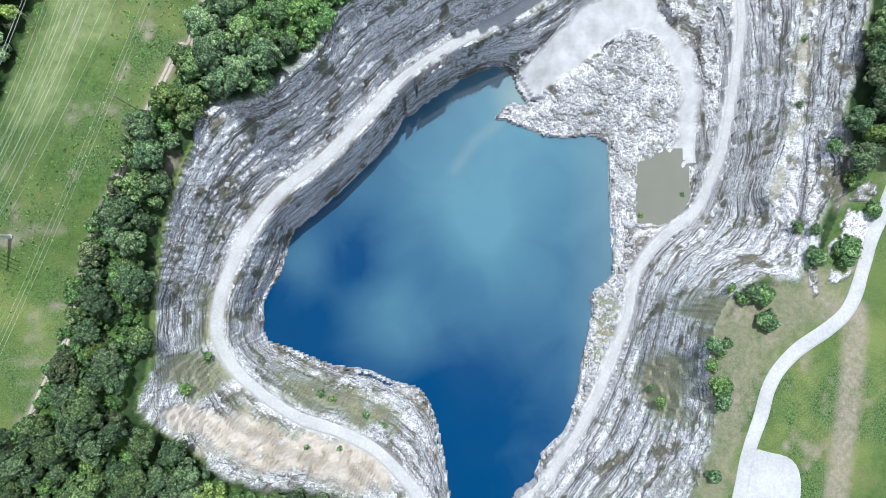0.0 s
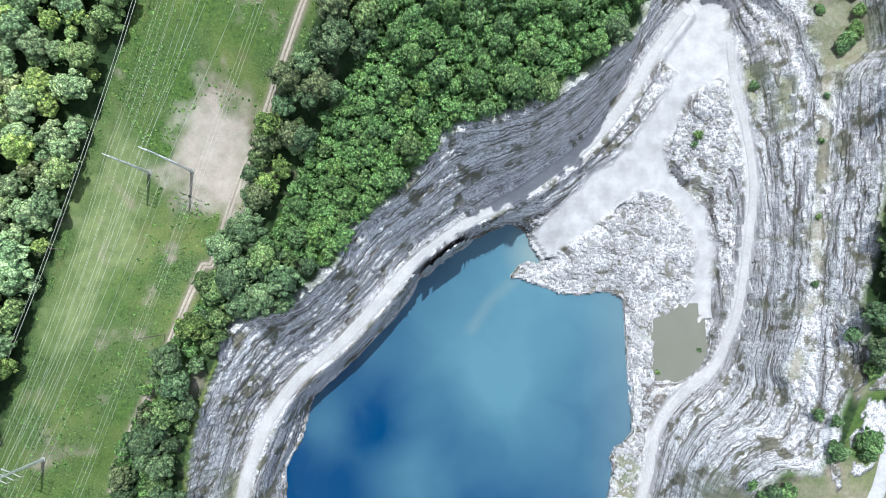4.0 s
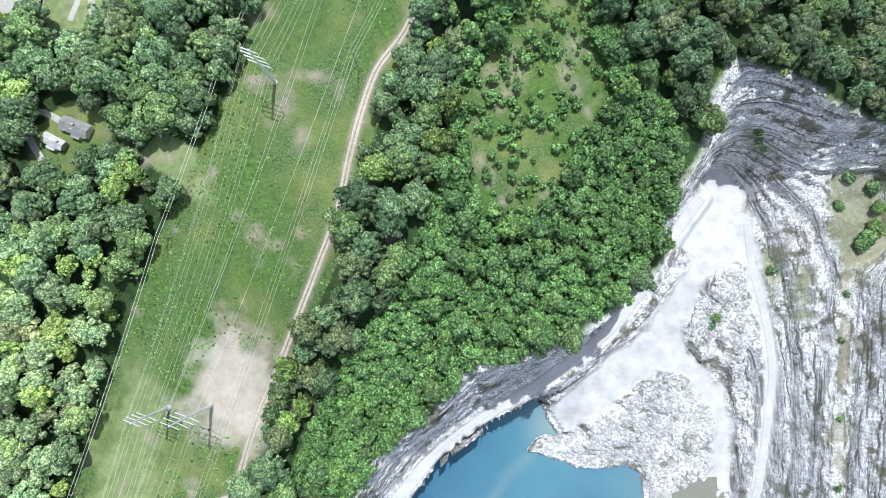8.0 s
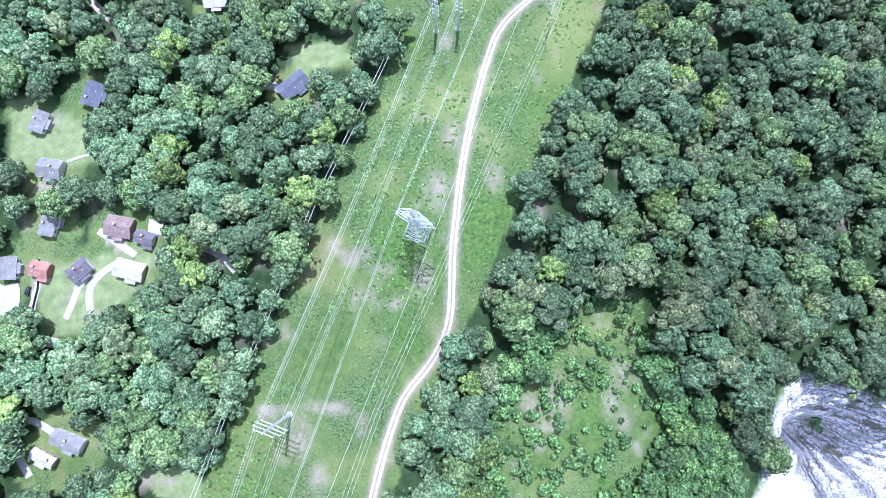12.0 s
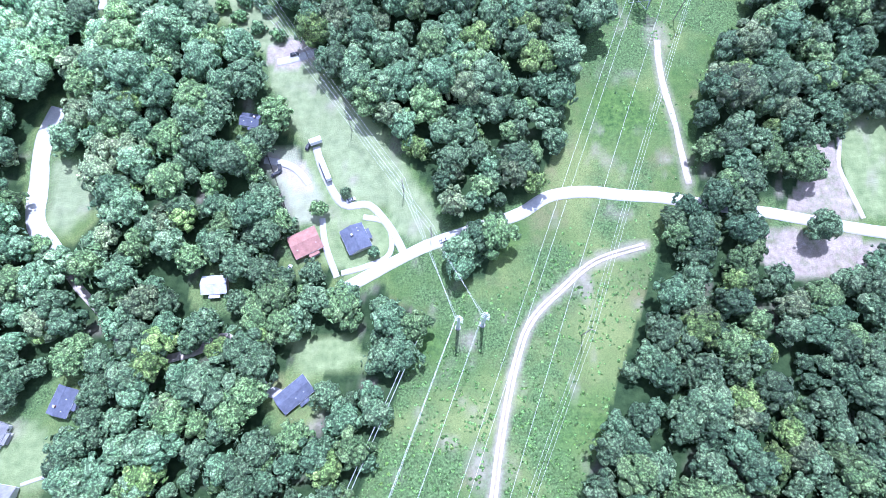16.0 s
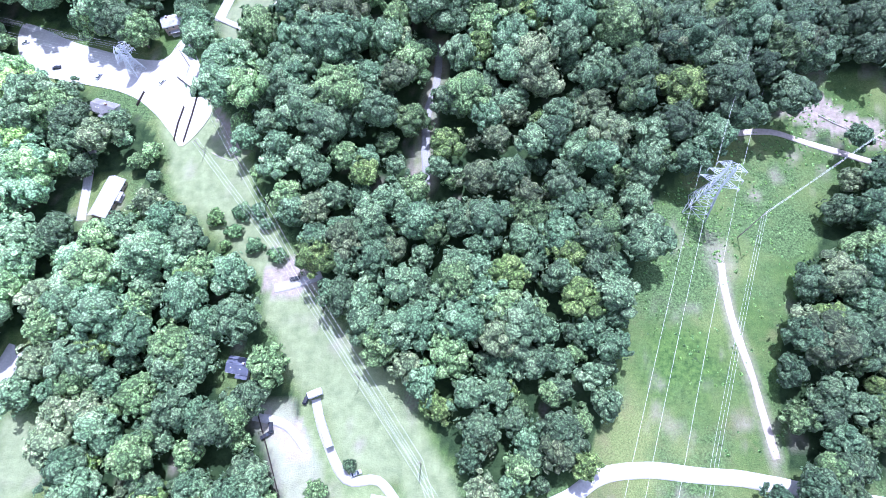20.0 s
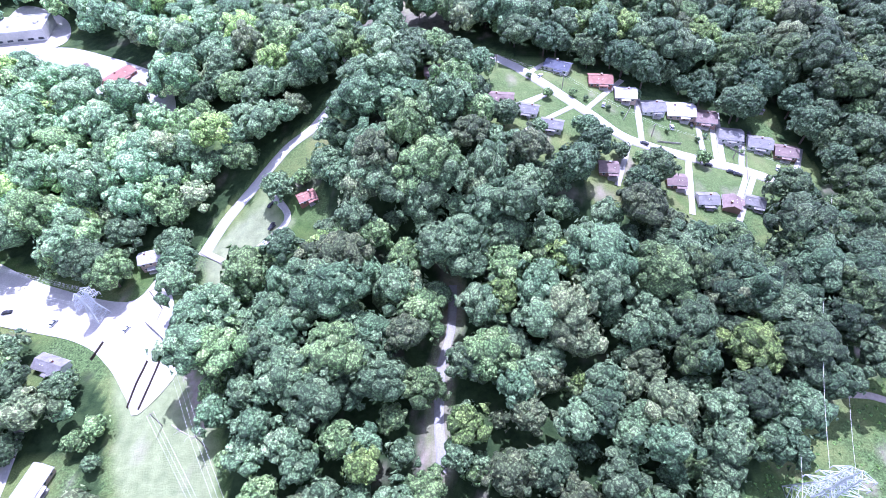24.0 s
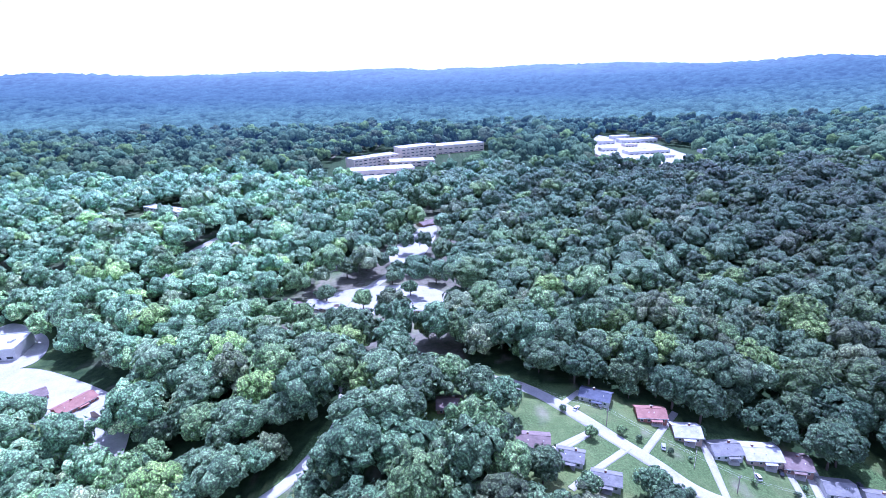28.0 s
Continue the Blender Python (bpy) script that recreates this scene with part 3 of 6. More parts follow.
    Zs = Zs + free * np.clip(slope, 0.15, 1.0) * (1.9 * rough(X, Y, 8, 4, 23))
    # broken blocks: each patch of stone stands a little proud or is gone
    for size, amp, seed in ((8.0, 2.2, 51), (4.2, 1.9, 52)):
        u = X / size + 1.3 * rough(X, Y, 15, 2, seed) + 0.35 * Y / size
        v = Y / size * 0.6 + 1.3 * rough(X, Y, 15, 2, seed + 9) - 0.2 * X / size
        h = np.sin(np.floor(u) * 127.1 + np.floor(v) * 311.7 + seed) * 43758.5
        Zs = Zs + free * np.clip(slope - 0.1, 0.0, 0.9) * amp * (h - np.floor(h) - 0.5)
    rock = np.where(in_rim, 1.0, 0.0)
    return gx, gy, Zs, rock, in_rim


def zone_maps(X, Y, in_rim):
    """What lies where: rock, stone dust, bare soil; woodland floor, mown lawn, scrub."""
    soft = lambda d, w: np.clip(1 - d / w, 0, 1)  # noqa: E731
    rock = in_rim.astype(float)
    edge = near(X, Y, RIM, 14, True)[0]
    rock = np.maximum(rock, np.clip(1 - edge / 5.0 + 0.9 * rough(X, Y, 9, 3, 3), 0, 1) * (X > -120))
    # the broken ground outside the eastern rim
    rock = np.maximum(rock, (inside(X, Y, [(195, 60), (245, 70), (240, 10), (205, -10)]) & (rough(X, Y, 10, 3, 8) > -0.1)).astype(float))
    rock = rock * (1 - soft_in(X, Y, SW_SLOPE, 6.0, 15))
    dry = np.zeros_like(X)
    for poly in GREEN_PATCHES:
        patch = soft_in(X, Y, poly, 5.0, 16, 6)
        rock, dry = rock * (1 - 0.9 * patch), np.maximum(dry, 0.5 * patch)
    verge = np.clip(soft(near(X, Y, curve(BENCHE, 5), 10)[0], 8) * 1.7 + 2.4 * rough(X, Y, 11, 3, 19) - 0.7, 0, 1)
    rock, dry = rock * (1 - 0.75 * verge), np.maximum(dry, 0.8 * verge)
    dust = np.zeros_like(X)
    for poly in (FLOOR, DUST):
        dust = np.maximum(dust, soft_in(X, Y, poly, 5.0, 7))
    dust = np.maximum(dust, soft(np.maximum(near(X, Y, HAUL_LINE, 14)[0] - 2.6, 0), 2.5))
    dust = np.maximum(dust, soft(np.maximum(near(X, Y, EAST_LINE, 14)[0] - 3, 0), 3))
    dust = np.maximum(dust, 0.12 * inside(X, Y, MOUND))
    soil = 0.9 * soft(np.maximum(near(X, Y, curve(TRACK, 6), 12)[0] - 1.2, 0), 2.6)
    soil = np.maximum(soil, soft_in(X, Y, [(-118, 214), (-96, 194), (-98, 168), (-108, 146), (-128, 152), (-146, 172), (-132, 196)], 14.0, 9, 14))
    soil = np.maximum(soil, 0.8 * soft(near(X, Y, curve(TRACK2, 6), 14)[0], 4.5))
    soil = np.maximum(soil, soft_in(X, Y, SW_SLOPE, 6.0, 15))
    soil = np.maximum(soil, dry)
    soil = np.maximum(soil, np.clip(1.8 * rough(X, Y, 16, 4, 37) + 0.15, 0, 0.75) * inside(X, Y, EAST_EDGE))
    soil = np.maximum(soil, 0.5 * soft_in(X, Y, TOWN_AREA, 9.0, 38))
    for poly in (CLEARE, CLEARE2, *DIRT_YARDS):
        soil = np.maximum(soil, inside(X, Y, poly).astype(float))
    soil = np.maximum(soil, 0.9 * soft(near(X, Y, curve(CREEK, 6), 12)[0], 7))
    soil = np.maximum(soil, 0.8 * soft(np.maximum(near(X, Y, [(228, -18), (221, -62), (208, -125), (195, -200)], 16)[0] - 4, 0), 5))
    for px, py, pr in ((28, 331, 6), (19, 327, 6), (55, 327, 6), (60, 320, 5), (15, 278, 5), (-82, 318, 8), (30, 330, 9), (44, 262, 9), (60, 340, 7), (-18, 425, 9), (-10, 452, 7), (8, 430, 6), (26, 414, 7), (95, 662, 9), (-26, 385, 7), (-74, 300, 6)):
        soil = np.maximum(soil, 0.8 * soft(np.hypot(X - px, (Y - py) * 0.6), pr))
    mown = np.zeros_like(X)
    for poly in OPEN_LAWNS:
        mown = np.maximum(mown, (0.3 if poly is YARDS_N else 1.0) * soft_in(X, Y, poly, 4.0, 12))
    mown = np.maximum(mown, 0.9 * soft_in(X, Y, MEADOW, 16.0, 13, 14))
    open_ = open_land(X, Y)
    wood = (~open_).astype(float)
    scrub = 0.9 * inside(X, Y, SCRUB_LAND) * (~inside(X, Y, RIM))
    scrub = np.maximum(scrub, 0.9 * (inside(X, Y, RIM_BAND) & ~inside(X, Y, RIM)))
    scrub = np.where(inside(X, Y, BALD), np.clip(0.25 + 1.6 * rough(X, Y, 12, 3, 57), 0.0, 0.8), scrub)
    tuft = np.clip(2.2 * rough(X, Y, 34, 3, 31) - 0.1, 0, 0.85) * (inside(X, Y, CORRIDOR) | inside(X, Y, CORRIDOR_2))
    scrub = np.maximum(scrub, tuft)
    bare = soft_in(X, Y, SW_SLOPE, 5.0, 15) * (1 - 0.5 * (rough(X, Y, 9, 3, 27) > 0.12))
    for poly, part_ in ((DIRT, 0.65), (ROW_STRIP, 0.08), (LAWN_LANE, 0.15), (LANE_LAWN, 0.10), (LAWN_R, 0.35)):
        bare = np.maximum(bare, part_ * soft_in(X, Y, poly, 15.0 if poly is DIRT else 4.0, 18))
    return rock, dust, soil, wood, mown, scrub, bare


ROW_STRIP = ROW2_L + ROW2_R
MEADOW = [(-205, 105), (-186, 170), (-168, 208), (-150, 178), (-158, 130), (-180, 80), (-200, 60)]
# weeds and scrub on the quarry's benches
GREEN_PATCHES = [[(-94, -55), (-75, -59), (-45, -71), (-21, -81), (-21, -90), (-45, -83), (-73, -73), (-92, -63)],
                 [(-114, -67), (-100, -77), (-75, -88), (-47, -95), (-47, -100), (-79, -94), (-111, -81)],
                 [(-141, -38), (-128, -40), (-114, -55), (-129, -64), (-140, -51)], [(-133, -1), (-127, -3), (-126, -30), (-136, -39), (-135, -17)],
                 [(111, -11), (124, -11), (121, -32), (112, -61), (108, -43)], [(132, -41), (142, -44), (139, -78), (126, -85), (124, -71)],
                 [(143, -18), (161, -5), (187, -1), (213, -14), (224, -4), (232, 16), (236, 9), (212, -19), (185, -33), (167, -60), (157, -89), (148, -114), (131, -114), (142, -89), (146, -52)],
                 [(196, 238), (203, 243), (207, 225), (202, 206), (197, 216)], [(210, 230), (219, 227), (215, 198), (207, 199)], TERRACE, [(166, 310), (180, 306), (190, 298), (180, 298)]]
EAST_EDGE = [(126, -117), (146, -70), (143, -47), (150, -25), (172, -2), (205, 4), (226, 60), (238, 90), (262, 80), (239, 19), (227, -11), (193, -38), (178, -53), (165, -91), (150, -137)]
RIM_BAND = [(-100, 100), (-125, 82), (-138, 50), (-148, 10), (-150, -40), (-153, -75), (-140, -92), (-100, -110), (-40, -126), (-40, -200), (-215, -200), (-208, -95), (-190, -52), (-184, -7), (-172, 21), (-152, 60), (-127, 105), (-105, 132)]
DIRT_YARDS = [[(-204, 353), (-192, 356), (-194, 338), (-205, 337)], [(-140, 393), (-131, 392), (-125, 382), (-139, 383)], [(137, 748), (147, 734), (164, 725), (185, 714), (189, 729), (172, 737), (164, 747), (154, 755)], [(-150, 757), (-133, 741), (-130, 722), (-139, 731)], [(-179, 418), (-168, 418), (-168, 403), (-179, 408)], [(-213, 438), (-204, 440), (-203, 433), (-209, 433)], [(-215, 401), (-209, 400), (-209, 390), (-214, 389)],
              [(-110, 599), (-90, 596), (-85, 581), (-91, 578), (-104, 592)], [(-112, 664), (-90, 668), (-84, 654), (-100, 647), (-112, 652)]]
WEST_LANE = [(-207, 652), (-216, 629), (-221, 610), (-220, 589), (-217, 566), (-203, 548), (-191, 533), (-180, 522)]
WEST_TRACK = [(-180, 522), (-168, 508), (-153, 500), (-136, 503), (-121, 509), (-108, 493), (-101, 486)]
TOWN_AREA = [(-156, 1034), (-160, 1100), (-133, 1135), (-111, 1165), (-80, 1215), (-60, 1348), (-20, 1345), (-10, 1150), (-24, 963), (-99, 965)]
WEST_LOTS = [(-374, 1085), (-330, 1070), (-300, 1040), (-230, 988), (-210, 957), (-244, 940), (-300, 970), (-380, 1010)]
CORRIDOR = [(-330, -250), (-270, -80), *COR_W, *COR_E[::-1], (-240, -250)]
CORRIDOR_2 = [*COR2_L, (140, 735), *COR2_R, (20, 430), (-15, 515)]
EAST_FIELD = [(238, 70), (420, 120), (520, -260), (120, -260), (126, -117), (146, -70), (143, -47), (150, -25), (172, -5), (205, 0)]
SCRUB_LAND = [(-96, 130), (-60, 118), (-22, 160), (10, 186), (60, 205), (95, 235), (115, 290), (95, 330), (66, 368), (20, 368), (0, 330), (-8, 280), (-30, 230), (-60, 190)]
SIDE_LAWN = [(-92, 612), (-72, 582), (-40, 560), (-60, 532), (-78, 545), (-90, 575)]
LAWN_B = [(-230, 473), (-199, 476), (-180, 456), (-183, 450), (-205, 447), (-230, 450)]
LAWN_E = [(-211, 402), (-182, 402), (-155, 407), (-143, 402), (-160, 388), (-186, 366), (-211, 366)]
LAWN_C = [(-134, 276), (-118, 270), (-128, 300), (-150, 312), (-162, 300)]
LAWN_D = [(-205, 384), (-188, 388), (-184, 366), (-204, 362)]
LAWN_LANE = [(-153, 811), (-151, 818), (-139, 833), (-126, 838), (-110, 826), (-130, 800), (-140, 788), (-150, 797)]
ROAD_VERGE = [(-49, 527), (-47, 545), (-33, 550), (-16, 556), (-17, 520), (-34, 516)]
EAST_GRASS = [(177, 614), (205, 613), (215, 552), (178, 556), (174, 574), (175, 599)]
LOG_YARD = [(136, 744), (149, 729), (183, 709), (197, 725), (197, 758), (165, 762), (150, 757)]
YARD_PAD = [(-240, 421), (-231, 414), (-230, 391), (-221, 391), (-221, 379), (-231, 372), (-240, 378)]
LANE_LAWN = [(-215, 601), (-196, 596), (-190, 578), (-202, 562), (-212, 565)]
LAWN_N = [(-232, 483), (-219, 484), (-216, 475), (-218, 464), (-230, 463)]
LAWN_S = [(-94, 507), (-63, 510), (-54, 494), (-84, 490)]
LAWN_R = [(-112, 604), (-95, 603), (-83, 583), (-80, 566), (-93, 562), (-105, 589)]
OPEN_LAWNS = [ROW_STRIP, EAST_GRASS, LAWN_LANE, LANE_LAWN, LAWN_N, LAWN_S, LAWN_R, YARDS_N, YARD_L, SIDE_LAWN, LAWN_B, LAWN_C, LAWN_D, LAWN_E]
PARK_LOT = [(-290, 1150), (-258, 1155), (-228, 1292), (-262, 1290)]
APARTMENT_LAWN = [(-425, 1300), (-420, 1392), (-330, 1350), (-310, 1290)]


def open_land(X, Y):
    """Where no woodland stands."""
    free = inside(X, Y, RIM) | (near(X, Y, RIM, 12, True)[0] < np.where(X > 20, 4.0, 2.0))
    for poly in (CORRIDOR, CORRIDOR_2, EAST_FIELD, BALD, CLEARE, CLEARE2, LOG_YARD, ROAD_VERGE, *OPEN_LAWNS, LOT, YARD_PAD, WLOT, WLOT2, PARK_LOT):
        free = free | inside(X, Y, poly)
    for poly in (ROW_STRIP, LOT, LAWN_LANE, LANE_LAWN, TOWN_LOT):
        free = free | (near(X, Y, poly, 8, True)[0] < (4.0 if poly is ROW_STRIP else 6.5))
    for line, half in ((WEST_LANE[1:5], 8), (WEST_TRACK, 3), (ROAD, 6.5), (STREET, 10), (LANE[:6], 6.5), (MAINST, 5), (CREEK, 5.5), (TRACK, 5), (SPUR, 4), (TRACK2, 5)):
        free = free | (near(X, Y, curve(line, 8), half + 1)[0] < half)
    free = free | (near(X, Y, [(a + 10, b - 4) for a, b in LANE[:6]], 14)[0] < 6.5) | (near(X, Y, [(a + 4, b - 11) for a, b in LANE[2:6]], 14)[0] < 8) | (near(X, Y, [(a - 2, b - 13) for a, b in STREET[:6]], 14)[0] < 10)
    for hx, hy, _, hl, hw in HOUSE_SPOTS:
        if hy > 800:
            free = free | (np.hypot(X - hx, (Y - hy + 11) * 0.75) < 0.55 * max(hl, hw) + 7.0)
        free = free | (np.hypot(X - hx, Y - hy + 2.5) < 0.62 * max(hl, hw) + (8.0 if hx < -150 and hy < 500 else 5.0))
    return free


def build_ground():
    fine_x = np.r_[np.arange(-270, -186, 3.0), np.arange(-186, 262, 1.5)]
    fine_y = np.arange(-252, 351, 1.5)
    grow = lambda a, b, n: a + (b - a) * (np.linspace(0, 1, n + 1)[1:] ** 2.2)  # noqa: E731
    xs = np.r_[grow(-270, -4700, 46)[::-1], fine_x, grow(260, 4700, 46)]
    ys = np.r_[grow(-252, -3000, 20)[::-1], fine_y, np.arange(354, 1000, 4.0), grow(998, 4900, 60)]
    X, Y = np.meshgrid(xs, ys)
    Z = land(X, Y) + 0.5 * rough(X, Y, 30, 3, 2)
    gx, gy, pit, _, in_rim = pit_heights()
    i0, j0 = np.searchsorted(xs, gx[0]), np.searchsorted(ys, gy[0])
    block = (slice(j0, j0 + len(gy)), slice(i0, i0 + len(gx)))
    Z[block] = np.where(in_rim, pit, Z[block])
    flag = np.zeros(X.shape, bool)
    flag[block] = in_rim
    rock, dust, soil, wood, mown, scrub, bare = zone_maps(X, Y, flag)
    ny, nx = X.shape
    k = np.arange(ny * nx).reshape(ny, nx)
    a, b, c, d = k[:-1, :-1].ravel(), k[:-1, 1:].ravel(), k[1:, 1:].ravel(), k[1:, :-1].ravel()
    tri = np.r_[np.c_[a, b, c], np.c_[a, c, d]]
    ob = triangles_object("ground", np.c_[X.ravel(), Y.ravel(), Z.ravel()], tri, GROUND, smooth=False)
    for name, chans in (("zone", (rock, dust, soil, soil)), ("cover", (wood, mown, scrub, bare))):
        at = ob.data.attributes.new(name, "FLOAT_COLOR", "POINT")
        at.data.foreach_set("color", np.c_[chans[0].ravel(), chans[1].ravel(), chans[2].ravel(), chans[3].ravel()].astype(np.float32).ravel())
    tagged(ob, "grassy land with a deep terraced pale stone quarry", "ground", kind="structure")
    return xs, ys, Z


GX, GY, GZ = build_ground()


def ground_z(x, y):
    """Height of the built ground, between its grid points."""
    x, y = np.atleast_1d(np.asarray(x, float)), np.atleast_1d(np.asarray(y, float))
    i = np.clip(np.searchsorted(GX, x) - 1, 0, len(GX) - 2)
    j = np.clip(np.searchsorted(GY, y) - 1, 0, len(GY) - 2)
    u = np.clip((x - GX[i]) / (GX[i + 1] - GX[i]), 0, 1)
    v = np.clip((y - GY[j]) / (GY[j + 1] - GY[j]), 0, 1)
    return (GZ[j, i] * (1 - u) + GZ[j, i + 1] * u) * (1 - v) + (GZ[j + 1, i] * (1 - u) + GZ[j + 1, i + 1] * u) * v


def build_water(name, outline, z, material, label, silt=None):
    """A still sheet of water inside its shore."""
    p = np.array(outline)
    gx, gy = np.arange(p[:, 0].min() - 8, p[:, 0].max() + 8, 4.0), np.arange(p[:, 1].min() - 8, p[:, 1].max() + 8, 4.0)
    X, Y = np.meshgrid(gx, gy)
    keep = inside(X, Y, p) | (near(X, Y, p, 9, True)[0] < 7)
    k = np.arange(X.size).reshape(X.shape)
    cell = keep[:-1, :-1] | keep[:-1, 1:] | keep[1:, 1:] | keep[1:, :-1]
    q = np.stack([k[:-1, :-1][cell], k[:-1, 1:][cell], k[1:, 1:][cell], k[1:, :-1][cell]], 1)
    used, back = np.unique(q, return_inverse=True)
    q = back.reshape(q.shape)
    co = np.c_[X.ravel()[used], Y.ravel()[used], np.full(len(used), z)]
    ob = triangles_object(name, co, np.r_[q[:, [0, 1, 2]], q[:, [0, 2, 3]]], material)
    a = ob.data.attributes.new("silt", "FLOAT", "POINT")
    a.data.foreach_set("value", (silt(co[:, 0], co[:, 1]) if silt else np.zeros(len(co))).astype(np.float32))
    a = ob.data.attributes.new("silt_sky", "FLOAT", "POINT")
    a.data.foreach_set("value", lake_silt_and_sky(co[:, 0], co[:, 1]).astype(np.float32))
    tagged(ob, label, "water", kind="structure")
    return ob


def lake_silt(x, y):
    """Milky water where the stone dust washes in."""
    s = np.clip(1 - np.hypot(x - 62, y - 128) / 24, 0, 1) * 0.95
    s = np.maximum(s, 0.30 * np.clip(1 - (123 - x) / 34, 0, 1) * (x > 40) * (y < 105))
    d, at = near(x, y, [(46, 108), (30, 96), (16, 76)], 9)
    return np.clip(np.maximum(s, 0.32 * np.clip(1 - d / 6, 0, 1)), 0, 1)


def lake_silt_and_sky(x, y):
    """Fine stone paling the deep water towards the rubble in the north-east, with cloud reflections painted over it."""
    s = 0.36 + 0.0016 * (x - 10) + 0.0015 * (y - 10) + 0.22 * rough(x, y, 60, 2, 71)
    # Painted reflections: pale blobs for cloud, dark ones for the gaps between.
    for cx, cy, r, a in ((35, 40, 30, 0.50), (-25, -28, 30, 0.42), (-85, 14, 18, 0.34), (70, 85, 50, 0.22), (-5, 75, 45, 0.15), (-56, 14, 26, -0.45), (25, -110, 60, -0.30)):
        s = s + a * np.exp(-((x - cx) ** 2 + (y - cy) ** 2) / (r * r))
    return np.clip(s, 0.02, 1)


build_water("quarry_lake", WATER_LINE, WATER_Z, WATER_BLUE, "still deep blue quarry lake with milky edges", lake_silt)
build_water("pond", curve(POND, 3, True), POND_Z, WATER_GREY, "small murky grey-green settling pond beside the gravel")


# ---- roads and tracks, laid on the ground ----
def build_way(name, line, width, material, label, z=None, lift=0.22, wander=0.0, seed=1):
    """A road: a strip with soft shoulders that follows the ground."""
    p = curve(line, 3.0)
    d = np.gradient(p[:, :2], axis=0)
    d /= np.linalg.norm(d, axis=1)[:, None] + 1e-9
    side = np.c_[d[:, 1], -d[:, 0]]
    s = np.arange(len(p)) * 3.0
    rows, us = [], (-1.0, -0.93, -0.5, 0.0, 0.5, 0.93, 1.0)
    for u in us:
        w = width / 2 * u * (1 + wander * rough(s, s * 0 + 9 * np.sign(u), 14, 3, seed))
        xy = p[:, :2] + side * w[:, None]
        base = ground_z(xy[:, 0], xy[:, 1])
        if z is not None:
            base = np.maximum(base, z)
        zz = base + (lift if abs(u) < 1 else -0.6)
        rows.append(np.c_[xy, zz])
    mid = np.mean([r[:, 2] for r in rows[1:-1]], axis=0)
    for r in rows[1:-1]:
        r[:, 2] = np.maximum(r[:, 2], mid)
    n, m = len(p), len(us)
    co = np.stack(rows, 1).reshape(-1, 3)
    k = np.arange(n * m).reshape(n, m)
    a, b, c, e = k[:-1, :-1].ravel(), k[:-1, 1:].ravel(), k[1:, 1:].ravel(), k[1:, :-1].ravel()
    ob = triangles_object(name, co, np.r_[np.c_[a, b, c], np.c_[a, c, e]], material, smooth=True)
    return tagged(ob, label, "road", kind="structure")


build_way("haul_road", HAUL, 7.6, STONE_DUST, "pale dusty quarry haul road on a rock bench", wander=0.25)
build_way("quarry_road", EAST_ROAD, 5.6, STONE_DUST, "pale stone quarry road along the eastern face", wander=0.3)
build_way("gravel_road", ROAD, 6.4, GRAVEL, "sunlit pale gravel road through the woods", wander=0.15)
build_way("street", STREET, 7.5, CONCRETE, "pale residential street between lawns")
build_way("lane", LANE, 6.5, GRAVEL, "narrow grey tree-lined lane")
build_way("shopping_street", MAINST, 9.0, CONCRETE, "bright paved street among trees")
build_way("clearing_track", TRACK2, 3.6, DIRT_WAY, "worn dirt path in the grass clearing", wander=0.5)
build_way("yard_track", [(180, 614), (176, 596), (173, 583), (175, 570), (178, 556)], 2.6, DIRT_WAY, "pale dirt track beside a bare clearing", wander=0.4)
build_way("creek_bed", CREEK, 4.5, ASPHALT, "pale stony creek bed in a gap of the woods", wander=0.5)
build_way("west_lane", WEST_LANE[1:6], 10.0, GRAVEL, "bleached gravel lane beside a lawn in the woods", wander=0.25)
build_way("west_track", WEST_LANE[5:] + WEST_TRACK[1:], 4.6, DIRT_WAY, "brown dirt track winding under trees", wander=0.4)
build_way("arc_track", ARC, 3.6, DIRT_WAY, "curved dirt track at the clearing's end", wander=0.4)


def offset_line(line, off):
    p = curve(line, 6.0)
    d = np.gradient(p[:, :2], axis=0)
    d /= np.linalg.norm(d, axis=1)[:, None] + 1e-9
    return p[:, :2] + np.c_[d[:, 1], -d[:, 0]] * off


build_way("wheel_track", offset_line(TRACK, -0.95), 1.4, DIRT_WAY, "one worn wheel rut of a dirt service track", wander=0.3, seed=3)
build_way("wheel_track", offset_line(TRACK, 0.95), 1.4, DIRT_WAY, "one worn wheel rut of a dirt service track", wander=0.3, seed=4)
FIELD_ROAD = [(262, 75), (249, 41), (239, 19), (227, -11), (215, -24), (193, -38), (178, -53), (171, -71), (163, -91), (156, -117), (149, -137), (140, -190)]
build_way("field_road", FIELD_ROAD, 8.0, STONE_DUST, "white gravel road round a grass field", wander=0.15)
FIELD_PAD = [(163, -90), (176, -90), (187, -94), (191, -103), (189, -118), (180, -140), (150, -140), (156, -117)]
